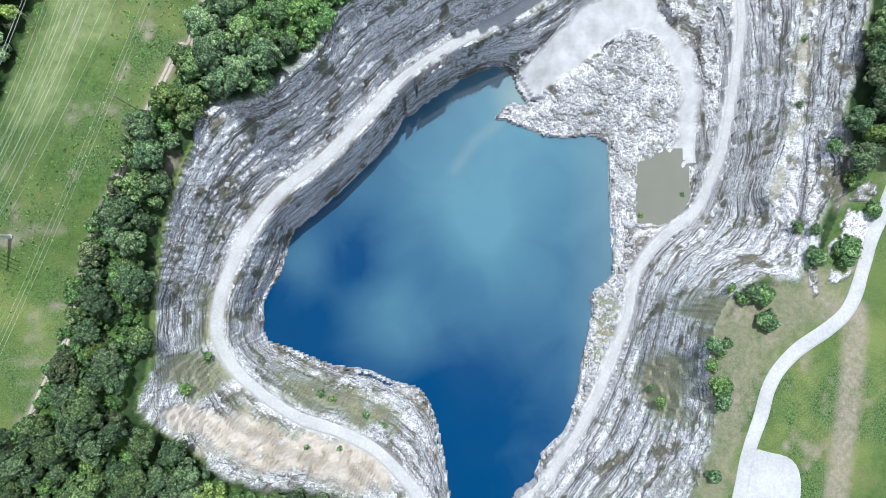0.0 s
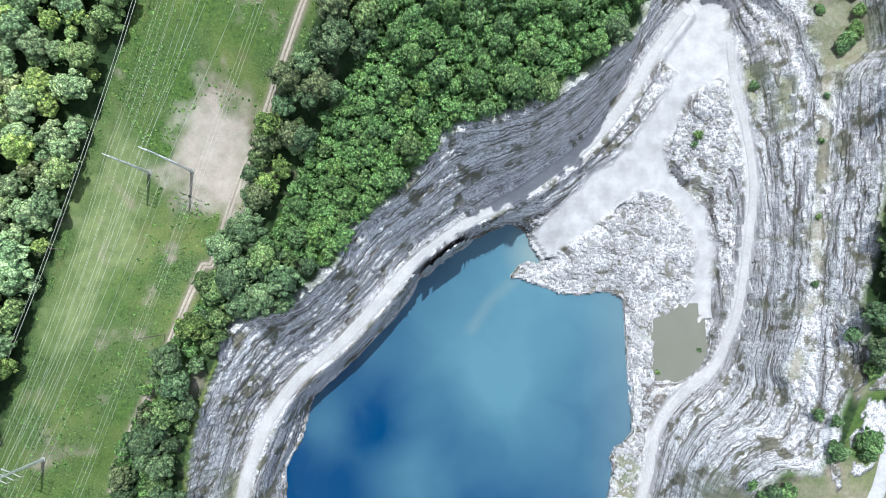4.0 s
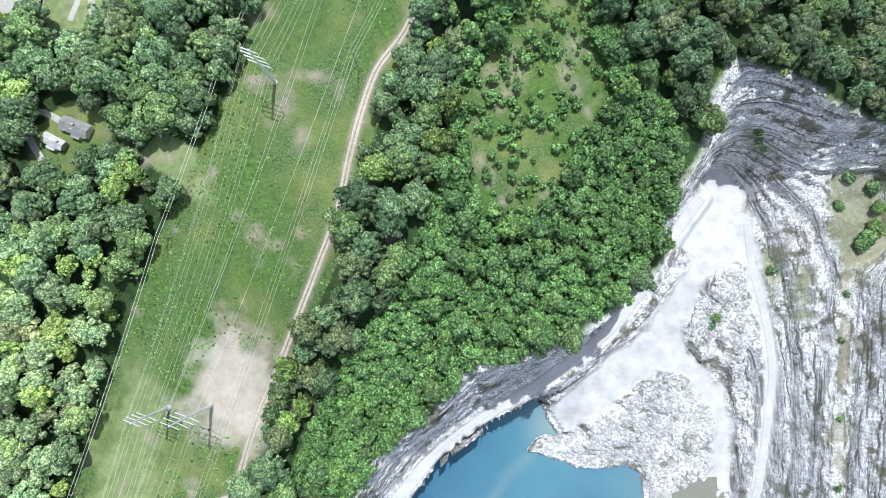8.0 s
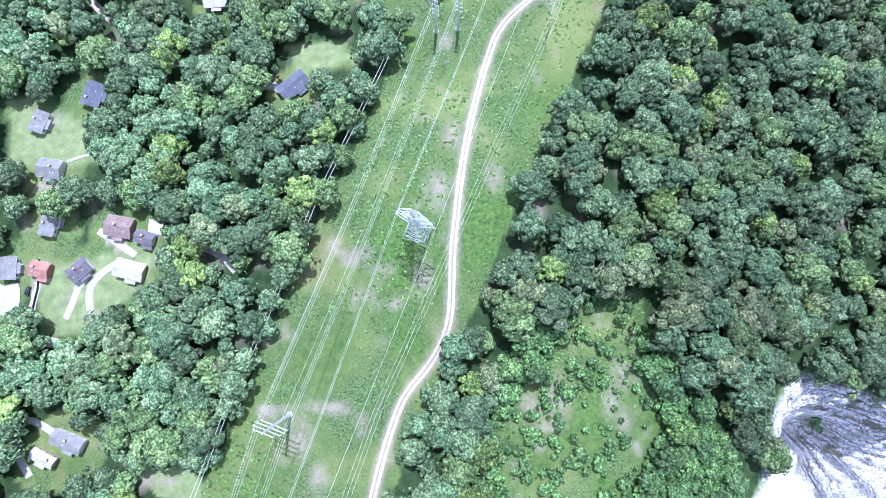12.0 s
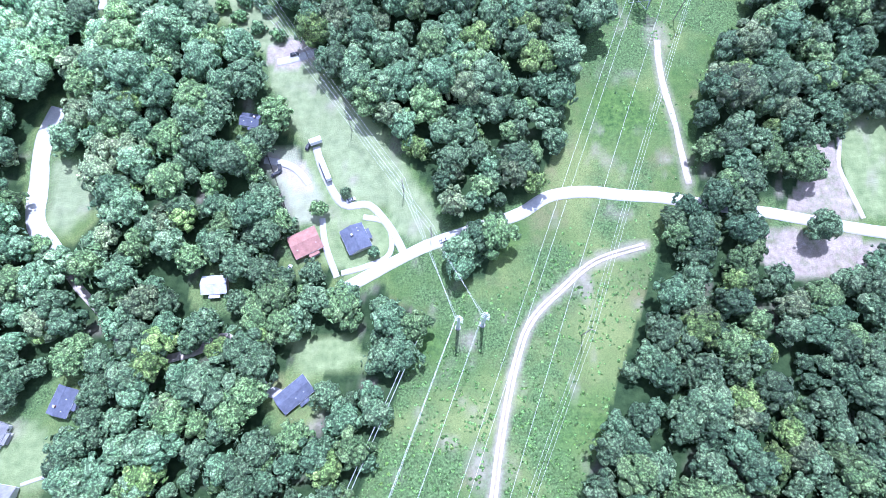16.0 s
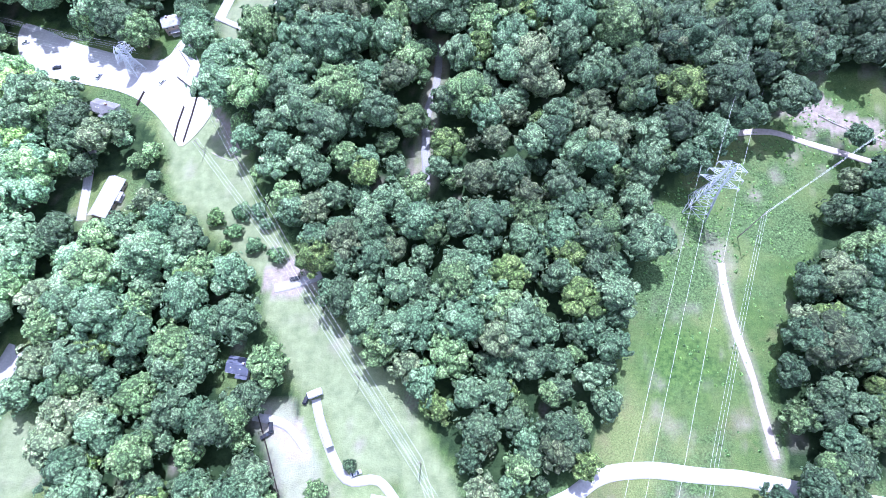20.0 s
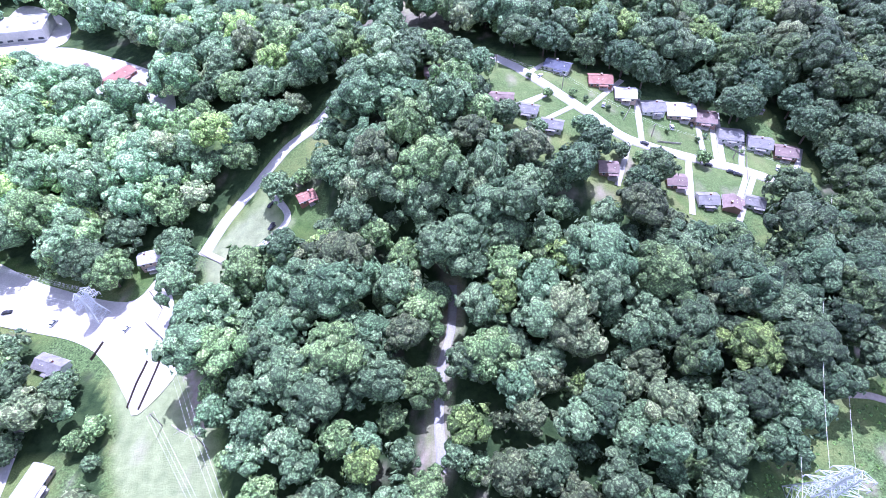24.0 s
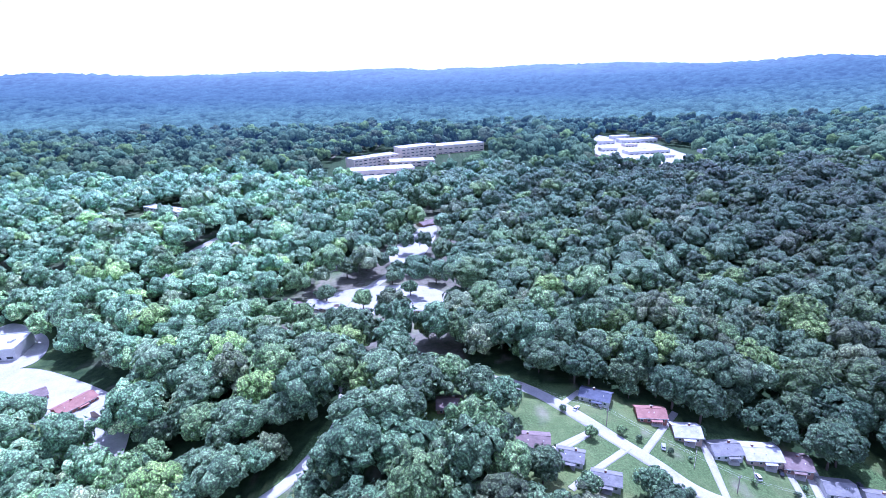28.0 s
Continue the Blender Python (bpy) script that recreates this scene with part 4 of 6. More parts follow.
def lay_lot(poly, what, material):
    """A paved sheet with a clean edge that follows the ground."""
    bm = bmesh.new()
    bm.faces.new([bm.verts.new((x, y, 0)) for x, y in curve(poly, 3, True)])
    bmesh.ops.triangulate(bm, faces=bm.faces[:])
    for k in range(6):
        long = [e for e in bm.edges if e.calc_length() > 4.5]
        if long:
            bmesh.ops.subdivide_edges(bm, edges=long, cuts=1)
            bmesh.ops.triangulate(bm, faces=bm.faces[:])
    for v, z in zip(bm.verts, ground_z([v.co.x for v in bm.verts], [v.co.y for v in bm.verts])):
        v.co.z = z + 0.35
    bmesh.ops.recalc_face_normals(bm, faces=bm.faces[:])
    if sum(f.normal.z for f in bm.faces) < 0:
        bmesh.ops.reverse_faces(bm, faces=bm.faces[:])
    me = bpy.data.meshes.new("paved_lot")
    bm.to_mesh(me)
    bm.free()
    me.materials.append(material)
    tagged(new("paved_lot", me), what, "pavement", kind="structure")


for poly, what in ((FIELD_PAD, "white crushed-stone pad beside the field road"), (LOT, "bright paved yard beside the power lines"), (TOWN_LOT, "bright paved town lot"), (TOWN_LOT2, "bleached paved forecourt among trees"), (PARK_LOT, "pale paved parking lot among trees"), (YARD_PAD, "bleached concrete yard round two houses"), (WLOT, "pale paved lot among trees"), (WLOT2, "bleached bare lot among houses")):
    lay_lot(poly, what, STONE_DUST if poly is FIELD_PAD else GRAVEL if poly is LOT else CONCRETE)


# ---- woods ----
def crown_variant(seed, clumps, sides, core_rings, clump_size, sprays, spray_size):
    """A crown of unit radius: big limbs' lobes, an inner mass, rounded clumps of leaves heaped on it,
    and folded leaf sprays that stand out of them. Returns vertices, triangles and which of these are smooth."""
    rng = np.random.default_rng(seed)
    lobes = [(np.array([0, 0, 0.10]), 0.64)]
    for k in range(9):
        a, r = k * 2.4 + rng.uniform(-0.5, 0.5), rng.uniform(0.62, 0.84) * math.sqrt((k + 0.4) / 9)
        lobes.append((np.array([r * math.cos(a), r * math.sin(a), 0.48 - 0.70 * r + rng.uniform(-0.16, 0.16)]), rng.uniform(0.26, 0.44)))

    def reach(v):
        """How far the lobes reach along unit ways."""
        best = np.full(len(v), 0.2)
        for c, r in lobes:
            b = v @ c
            disc = b * b - (c @ c - r * r)
            best = np.maximum(best, np.where(disc > 0, b + np.sqrt(np.maximum(disc, 0)), 0))
        return best

    # inner mass
    rings, seg = core_rings
    co, tri = [], []
    for i in range(rings + 1):
        e = math.pi * (0.02 + 0.70 * i / rings)
        for j in range(seg):
            a = 2 * math.pi * (j + 0.5 * (i % 2)) / seg
            co.append((math.sin(e) * math.cos(a), math.sin(e) * math.sin(a), math.cos(e)))
    co = np.array(co)
    co = co * (reach(co) * rng.uniform(0.80, 0.95, len(co)))[:, None]
    for i in range(rings):
        for j in range(seg):
            p, q = i * seg + j, i * seg + (j + 1) % seg
            tri += [(p, p + seg, q), (q, p + seg, q + seg)]
    tri = np.array(tri)
    # clumps: small uneven domes, turned outwards and up
    u = 1.0 - 1.36 * (np.arange(clumps) + 0.5) / clumps
    a = np.arange(clumps) * 2.39996 + rng.uniform(-0.3, 0.3, clumps)
    s = np.sqrt(1 - u * u)
    v = np.c_[s * np.cos(a), s * np.sin(a), u]
    size = clump_size * rng.uniform(0.62, 1.38, clumps)[:, None]
    centre = v * (reach(v) * rng.uniform(0.92, 1.08, clumps))[:, None] - v * size * 0.45
    tip = v + rng.normal(0, 0.22, (clumps, 3)) + (0, 0, 0.30)
    tip /= np.linalg.norm(tip, axis=1)[:, None]
    side = np.cross(tip, rng.normal(0, 1, (clumps, 3)))
    side /= np.linalg.norm(side, axis=1)[:, None]
    up = np.cross(tip, side)
    points = [centre + tip * size * rng.uniform(0.75, 1.10, (clumps, 1))]
    for high, wide in ((0.62, 0.72), (-0.22, 1.0)):
        for k in range(sides):
            ang = 2 * math.pi * (k + (0.5 if high > 0 else 0.0)) / sides
            w = size * wide * rng.uniform(0.60, 1.40, (clumps, 1))
            points.append(centre + w * (math.cos(ang) * side + math.sin(ang) * up) + tip * size * (high + rng.uniform(-0.16, 0.16, (clumps, 1))))
    tc = np.stack(points, 1).reshape(-1, 3)
    faces = [(0, 1 + k, 1 + (k + 1) % sides) for k in range(sides)]
    for k in range(sides):
        faces += [(1 + k, 1 + sides + k, 1 + sides + (k + 1) % sides), (1 + k, 1 + sides + (k + 1) % sides, 1 + (k + 1) % sides)]
    tt = (np.array(faces)[None] + (len(co) + (1 + 2 * sides) * np.arange(clumps))[:, None, None]).reshape(-1, 3)
    # sprays: small four-cornered leaf fans folded along the middle
    u = rng.uniform(-0.38, 1.0, sprays)
    a = np.arange(sprays) * 2.39996 + rng.uniform(-0.25, 0.25, sprays)
    s = np.sqrt(1 - u * u)
    v = np.c_[s * np.cos(a), s * np.sin(a), u]
    centre = v * (reach(v) * rng.uniform(0.98, 1.14, sprays))[:, None]
    tip = v + rng.normal(0, 0.34, (sprays, 3)) + (0, 0, 0.25)
    tip /= np.linalg.norm(tip, axis=1)[:, None]
    side = np.cross(tip, rng.normal(0, 1, (sprays, 3)))
    side /= np.linalg.norm(side, axis=1)[:, None]
    up = np.cross(tip, side)
    size = spray_size * rng.uniform(0.6, 1.5, sprays)[:, None]
    wide = lambda lo, hi: size * rng.uniform(lo, hi, (sprays, 1))  # noqa: E731
    spine = [centre - up * wide(0.8, 1.5) + tip * wide(0.0, 0.4), centre + up * wide(0.8, 1.5) + tip * wide(0.0, 0.4)]
    wings = [centre + side * wide(0.6, 1.2) - tip * wide(0.1, 0.8), centre - side * wide(0.6, 1.2) - tip * wide(0.1, 0.8)]
    fan = np.stack([spine[0], wings[0], spine[1], wings[1]], 1).reshape(-1, 3)
    base = len(co) + len(tc) + 4 * np.arange(sprays)[:, None]
    ft = np.concatenate([np.c_[base, base + 1, base + 2], np.c_[base, base + 2, base + 3]])
    return np.r_[co, tc, fan], np.r_[tri, tt, ft], np.r_[np.ones(len(tri) + len(tt), bool), np.zeros(len(ft), bool)]


NEAR_CROWNS = [crown_variant(40 + k, 20, 4, (3, 7), 0.285, 84, 0.088) for k in range(10)]
BUSH_CROWNS = [crown_variant(70 + k, 7, 4, (2, 6), 0.40, 18, 0.20) for k in range(6)]
MID_CROWNS = [crown_variant(80 + k, 13, 4, (3, 6), 0.34, 16, 0.20) for k in range(6)]
FAR_CROWNS = [crown_variant(90 + k, 6, 4, (2, 6), 0.44, 2, 0.20) for k in range(5)]


def tone_of(rng, n, scrub=0.0):
    """Leaf tones of n trees: deep green, blue-green, olive, now and then yellow-green."""
    kind = rng.uniform(0, 1, n)
    t = np.tile([0.90, 1.0, 0.92], (n, 1)) * rng.uniform(0.64, 1.30, (n, 1))
    t[kind > 0.50] *= (0.90, 0.97, 0.98)
    t[kind > 0.74] *= (1.22, 1.14, 0.88)
    t[kind > 0.93] *= (1.25, 1.20, 0.90)
    t[kind < 0.08] *= (1.15, 0.97, 0.95)
    t = t * (1 - scrub) + scrub * np.array([0.90, 1.28, 0.72]) * rng.uniform(0.75, 1.3, (n, 1))
    return t


def build_woods(name, xy, radius, crowns, label, seed, scrub=0.0, squat=1.0, leaf=None):
    """Many crowns joined into one wood, with view light and haze painted into the leaf tones."""
    rng = np.random.default_rng(seed)
    n = len(xy)
    z = ground_z(xy[:, 0], xy[:, 1])
    plain = tone_of(rng, n, scrub)
    # Side-to-side light painted into the tones: brighter towards the west.
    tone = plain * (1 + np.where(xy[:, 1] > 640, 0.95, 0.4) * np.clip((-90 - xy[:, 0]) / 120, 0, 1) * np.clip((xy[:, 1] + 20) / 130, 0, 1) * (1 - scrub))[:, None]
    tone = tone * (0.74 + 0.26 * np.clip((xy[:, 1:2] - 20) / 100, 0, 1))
    # Its other half: tones painted darker towards the east.
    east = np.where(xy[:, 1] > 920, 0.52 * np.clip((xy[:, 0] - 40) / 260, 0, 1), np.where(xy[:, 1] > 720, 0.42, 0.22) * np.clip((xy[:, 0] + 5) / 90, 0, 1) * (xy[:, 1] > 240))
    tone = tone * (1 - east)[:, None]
    # Distance haze painted in: tones shift to blue beyond y 960.
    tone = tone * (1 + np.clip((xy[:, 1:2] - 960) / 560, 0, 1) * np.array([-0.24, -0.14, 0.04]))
    # Western edge painted paler still, for the same bright side.
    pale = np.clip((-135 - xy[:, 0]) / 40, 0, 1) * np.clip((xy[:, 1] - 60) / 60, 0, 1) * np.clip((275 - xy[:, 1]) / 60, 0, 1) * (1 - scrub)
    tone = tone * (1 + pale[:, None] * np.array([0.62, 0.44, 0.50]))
    tone = plain * 1.15 if leaf else tone
    pick = rng.integers(0, len(crowns), n)
    turn = rng.uniform(0, 2 * math.pi, n)
    lift = radius * rng.uniform(0.62, np.where(xy[:, 1] > 700, 1.75, 1.18), n) * squat + 0.2 * radius
    cos, tris, tones, round_, start = [], [], [], [], 0
    for k, (co, tri, soft_) in enumerate(crowns):
        m = np.where(pick == k)[0]
        if not len(m):
            continue
        c, s = np.cos(turn[m])[:, None], np.sin(turn[m])[:, None]
        r = radius[m][:, None]
        x = (co[:, 0] * c - co[:, 1] * s) * r * rng.uniform(0.88, 1.14, (len(m), 1)) + xy[m, 0][:, None]
        y = (co[:, 0] * s + co[:, 1] * c) * r * rng.uniform(0.88, 1.14, (len(m), 1)) + xy[m, 1][:, None]
        h = co[:, 2] * r * rng.uniform(0.85, 1.15, (len(m), 1)) * squat + (z[m] + lift[m])[:, None]
        cos.append(np.stack([x, y, h], -1).reshape(-1, 3))
        tris.append((tri[None] + (start + len(co) * np.arange(len(m)))[:, None, None]).reshape(-1, 3))
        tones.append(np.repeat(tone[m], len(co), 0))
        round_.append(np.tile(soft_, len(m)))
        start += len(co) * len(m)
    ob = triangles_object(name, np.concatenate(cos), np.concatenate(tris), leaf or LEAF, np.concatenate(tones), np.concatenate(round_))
    return tagged(ob, label, "trees", kind="stuff")


def scatter(x0, x1, y0, y1, step, seed, jitter=0.42):
    rng = np.random.default_rng(seed)
    gx, gy = np.meshgrid(np.arange(x0, x1, step), np.arange(y0, y1, step * 0.87))
    gx = gx + (np.arange(gx.shape[0]) % 2)[:, None] * step / 2
    p = np.c_[gx.ravel(), gy.ravel()]
    return p + rng.uniform(-jitter, jitter, p.shape) * step


def seen_side(p):
    """The stretch of land that the flight passes over or looks on to."""
    half = np.where(p[:, 1] < 860, np.where((p[:, 1] < 560) & (p[:, 1] > 330), 245.0, 290.0), 0.90 * (p[:, 1] - 698) + 140)
    return np.abs(p[:, 0] + 20) < half


p = np.concatenate([scatter(-330, 420, -190, 620, 10.6, 5, 0.47), scatter(-330, 420, 620, 1000, 12.3, 6, 0.47)])
p = p[seen_side(p)]
p = p[~open_land(p[:, 0], p[:, 1]) & ~inside(p[:, 0], p[:, 1], SCRUB_LAND)]
keep = np.random.default_rng(19).uniform(0, 1, len(p)) > 0.68 * (inside(p[:, 0], p[:, 1], TOWN_AREA) | inside(p[:, 0], p[:, 1], WEST_LOTS))
p = p[keep]
p = p[np.hypot((p[:, 0] - 23) / 2.4, p[:, 1] - 803) > 6]
rng = np.random.default_rng(9)
size = np.where(rng.uniform(0, 1, len(p)) < 0.2, rng.uniform(4.5, 6.5, len(p)), rng.uniform(7.0, 11.6, len(p))) * (0.85 + 0.3 * lattice(p[:, 0] / 45, p[:, 1] / 45, 4))
spots = np.array([h[:2] for h in HOUSE_SPOTS], float)
yard = np.array([np.hypot(*(spots - q).T).min() < 27 for q in p]) & (p[:, 1] < 1000)
yard &= np.cumsum(yard) <= 290
size = size * np.where(p[:, 1] > 740, 1.18, np.where(p[:, 1] < 620, 0.84, 1.0))
YARD_TREES, YARD_SIZES = p[yard], size[yard]
p, size = p[~yard], size[~yard]
for k, (lo, hi) in enumerate(((-200, 330), (330, 620), (620, 1001))):
    m = (p[:, 1] >= lo) & (p[:, 1] < hi)
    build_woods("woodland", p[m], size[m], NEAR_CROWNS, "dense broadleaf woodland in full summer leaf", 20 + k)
q = scatter(-130, 130, 100, 380, 4.0, 6)
thin = inside(q[:, 0], q[:, 1], BALD) & (np.random.default_rng(8).uniform(0, 1, len(q)) < 0.34 + 0.5 * rough(q[:, 0], q[:, 1], 22, 3, 47))
q = q[(inside(q[:, 0], q[:, 1], SCRUB_LAND) & ~inside(q[:, 0], q[:, 1], BALD) & ~open_land(q[:, 0], q[:, 1])) | thin]
band = scatter(-215, -30, -200, 135, 5.2, 16)
band = band[inside(band[:, 0], band[:, 1], RIM_BAND) & ~inside(band[:, 0], band[:, 1], RIM)]
q = np.concatenate([q, band])
young = scatter(-130, 130, 100, 380, 11.5, 26, 0.48)
young = young[inside(young[:, 0], young[:, 1], SCRUB_LAND) & ~inside(young[:, 0], young[:, 1], BALD) & ~open_land(young[:, 0], young[:, 1])]
young = young[np.random.default_rng(27).uniform(0, 1, len(young)) < 0.75]
build_woods("young_trees", young, np.random.default_rng(28).uniform(3.0, 6.6, len(young)), NEAR_CROWNS, "bright young trees growing above the thicket", 35, 0.5, 1.15)
build_woods("thicket", q, np.random.default_rng(3).uniform(1.40, 2.15, len(q)) ** 2 * np.where(inside(q[:, 0], q[:, 1], BALD), 0.7, 1.0), BUSH_CROWNS, "bright green thicket of shrubs and young trees", 31, 0.72, 0.8)
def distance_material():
    """The far country: a plain backdrop with haze painted in as faded base colour and blue emission."""
    n = Nodes("painted_far_haze", 0.9, 0.0, 0.0)
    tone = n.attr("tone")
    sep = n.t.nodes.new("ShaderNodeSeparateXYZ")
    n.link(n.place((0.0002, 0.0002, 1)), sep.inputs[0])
    # Base colour fades with y, as haze would dull it.
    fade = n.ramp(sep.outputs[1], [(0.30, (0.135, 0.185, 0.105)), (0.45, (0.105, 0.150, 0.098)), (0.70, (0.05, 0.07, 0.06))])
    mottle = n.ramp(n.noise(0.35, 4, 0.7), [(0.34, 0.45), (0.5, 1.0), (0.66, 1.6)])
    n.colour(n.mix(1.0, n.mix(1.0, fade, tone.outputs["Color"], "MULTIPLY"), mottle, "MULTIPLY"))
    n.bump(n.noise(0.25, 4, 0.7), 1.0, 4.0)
    # Emission stands in for haze: a blue glow that grows with y.
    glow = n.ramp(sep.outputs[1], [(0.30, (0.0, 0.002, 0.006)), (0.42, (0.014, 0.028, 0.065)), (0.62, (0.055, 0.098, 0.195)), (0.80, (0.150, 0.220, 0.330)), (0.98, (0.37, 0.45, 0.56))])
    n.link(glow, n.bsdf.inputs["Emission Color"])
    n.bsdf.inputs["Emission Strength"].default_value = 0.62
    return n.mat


HAZED_LEAF = distance_material()
FAR_CLEARINGS = [[(-250, 1560), (-215, 1500), (-70, 1490), (-10, 1560), (20, 1600), (60, 1700), (110, 1880), (40, 1940), (-120, 1900), (-230, 1800)],
                 [(232, 1600), (385, 1560), (470, 1690), (480, 1770), (500, 1745), (600, 1740), (600, 1820), (500, 1840), (480, 1900), (500, 1960), (440, 2090), (390, 2090), (345, 2000), (290, 1800)],
                 [(0, 1560), (60, 1590), (220, 1640), (225, 1690), (60, 1640), (0, 1600)]]
q = scatter(-900, 900, 1000, 1560, 16.5, 7)
q = q[seen_side(q) & ~open_land(q[:, 0], q[:, 1]) & ~inside(q[:, 0], q[:, 1], APARTMENT_LAWN)]
q = q[np.random.default_rng(29).uniform(0, 1, len(q)) > 0.68 * (inside(q[:, 0], q[:, 1], TOWN_AREA) | inside(q[:, 0], q[:, 1], WEST_LOTS))]
for poly in FAR_CLEARINGS:
    q = q[~inside(q[:, 0], q[:, 1], poly)]
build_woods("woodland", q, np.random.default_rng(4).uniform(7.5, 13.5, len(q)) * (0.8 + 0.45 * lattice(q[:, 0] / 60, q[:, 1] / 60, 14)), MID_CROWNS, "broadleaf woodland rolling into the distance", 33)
q = scatter(-1500, 1500, 1560, 2240, 23.0, 17)
q = q[seen_side(q)]
for poly in FAR_CLEARINGS:
    q = q[~inside(q[:, 0], q[:, 1], poly)]
build_woods("woodland", q, np.random.default_rng(14).uniform(9.5, 16.0, len(q)) * (0.8 + 0.45 * lattice(q[:, 0] / 80, q[:, 1] / 80, 15)), FAR_CROWNS, "far broadleaf woodland with thin haze painted in", 34, leaf=HAZED_LEAF)


def far_canopy():
    """The far woods: one sheet of rounded crowns that fans out to the hills."""
    cx, cy = -40.0, 640.0
    r = 1450 * (4650 / 1450) ** np.linspace(0, 1, 250)
    a = np.radians(np.linspace(-45, 45, 400))
    R, A = np.meshgrid(r, a, indexing="ij")
    X, Y = cx + R * np.sin(A), cy + R * np.cos(A)
    best = np.full(X.shape, 9.0)
    tone = np.zeros(X.shape)
    U, V = X / 25.0, Y / 25.0
    for di in (-1, 0, 1):
        for dj in (-1, 0, 1):
            i, j = np.floor(U) + di, np.floor(V) + dj
            h1 = np.sin(i * 12.99 + j * 78.23) * 43758.5; h1 -= np.floor(h1)
            h2 = np.sin(i * 39.35 + j * 11.13) * 24634.6; h2 -= np.floor(h2)
            d = np.hypot(U - i - h1, V - j - h2)
            tone = np.where(d < best, h1, tone)
            best = np.minimum(best, d)
    dome = np.sqrt(np.clip(1 - (best / 0.85) ** 2, 0, 1))
    swell = 26 * rough(X, Y, 700, 3, 41) * np.clip((R - 900) / 900, 0, 1)
    hill = 140 * np.clip((R - 2400) / 2250, 0, 1) ** 1.3 * (1 + 0.35 * rough(X, Y, 900, 3, 44))
    Z = -4 + 20 * dome + 12 * tone + 3 * rough(X, Y, 9, 2, 61) + swell + hill
    for poly in FAR_CLEARINGS:
        Z[inside(X, Y, poly)] = 2.0
    drop = Y < 2225
    Z[drop] = -60
    n, m = X.shape
    k = np.arange(n * m).reshape(n, m)
    p0, p1, p2, p3 = k[:-1, :-1], k[:-1, 1:], k[1:, 1:], k[1:, :-1]
    keep = ~(drop[:-1, :-1] | drop[1:, 1:] | drop[:-1, 1:] | drop[1:, :-1])
    tri = np.r_[np.c_[p0[keep], p2[keep], p1[keep]], np.c_[p0[keep], p3[keep], p2[keep]]]
    t = (0.35 + 1.3 * tone)[..., None] * np.array([0.85, 1.0, 1.05])
    ob = triangles_object("backdrop_woods", np.c_[X.ravel(), Y.ravel(), Z.ravel()], tri, HAZED_LEAF, t.reshape(-1, 3), True)
    tagged(ob, "woods reaching to the horizon with blue haze painted in", "backdrop", kind="structure")


far_canopy()


# ---- things: helpers ----
def part(name, bm, material, parent, label=""):
    """Links a bmesh as one mesh object under a thing or a part."""
    me = bpy.data.meshes.new(name)
    bm.to_mesh(me)
    bm.free()
    me.materials.append(material)
    ob = new(name, me)
    ob.parent = parent
    return tagged(ob, label) if label else ob


def box(x0, x1, y0, y1, z0, z1, bevel=0.0, bm=None):
    bm = bm or bmesh.new()
    m = Matrix.LocRotScale(((x0 + x1) / 2, (y0 + y1) / 2, (z0 + z1) / 2), None, (x1 - x0, y1 - y0, z1 - z0))
    vs = bmesh.ops.create_cube(bm, size=1.0, matrix=m)["verts"]
    if bevel:
        es = list({e for v in vs for e in v.link_edges})
        bmesh.ops.bevel(bm, geom=es, offset=bevel, segments=1, affect="EDGES")
    return bm


def tube(points, radius, sides=6, bm=None, r_end=None):
    """A round bar along points."""
    bm = bm or bmesh.new()
    pts = [Vector(q) for q in points]
    rings = []
    for i, c in enumerate(pts):
        d = (pts[min(i + 1, len(pts) - 1)] - pts[max(i - 1, 0)]).normalized()
        a = d.cross(Vector((0, 0, 1)) if abs(d.z) < 0.95 else Vector((1, 0, 0))).normalized()
        b = d.cross(a)
        r = radius if r_end is None else radius + (r_end - radius) * i / (len(pts) - 1)
        rings.append([bm.verts.new(c + r * (math.cos(2 * math.pi * k / sides) * a + math.sin(2 * math.pi * k / sides) * b)) for k in range(sides)])
    for p0, p1 in zip(rings, rings[1:]):
        for k in range(sides):
            bm.faces.new((p0[k], p0[(k + 1) % sides], p1[(k + 1) % sides], p1[k]))
    bm.faces.new(rings[0][::-1])
    bm.faces.new(rings[-1])
    return bm


def root(name, m, label, category, group=""):
    ob = new(name)
    ob.matrix_world = m
    ob.empty_display_size = 0.5
    return tagged(ob, label, category, group)


def gz(x, y):
    return float(ground_z(x, y)[0])


# ---- dwellings ----
def shingles(name, c0, c1):
    n = Nodes(name, 0.85, 0.0, 0.25)
    rows = n.noise(1.0, 3, 0.6, n.place((0.9, 0.9, 5.0)))
    patch = n.noise(0.35, 4, 0.6)
    col = n.mix(n.ramp(rows, [(0.1, 0), (0.9, 1)]), c0, c1)
    n.colour(n.mix(1.0, col, n.ramp(patch, [(0.3, 0.72), (0.65, 1.08)]), "MULTIPLY"))
    n.bump(rows, 0.4, 0.08)
    return n.mat


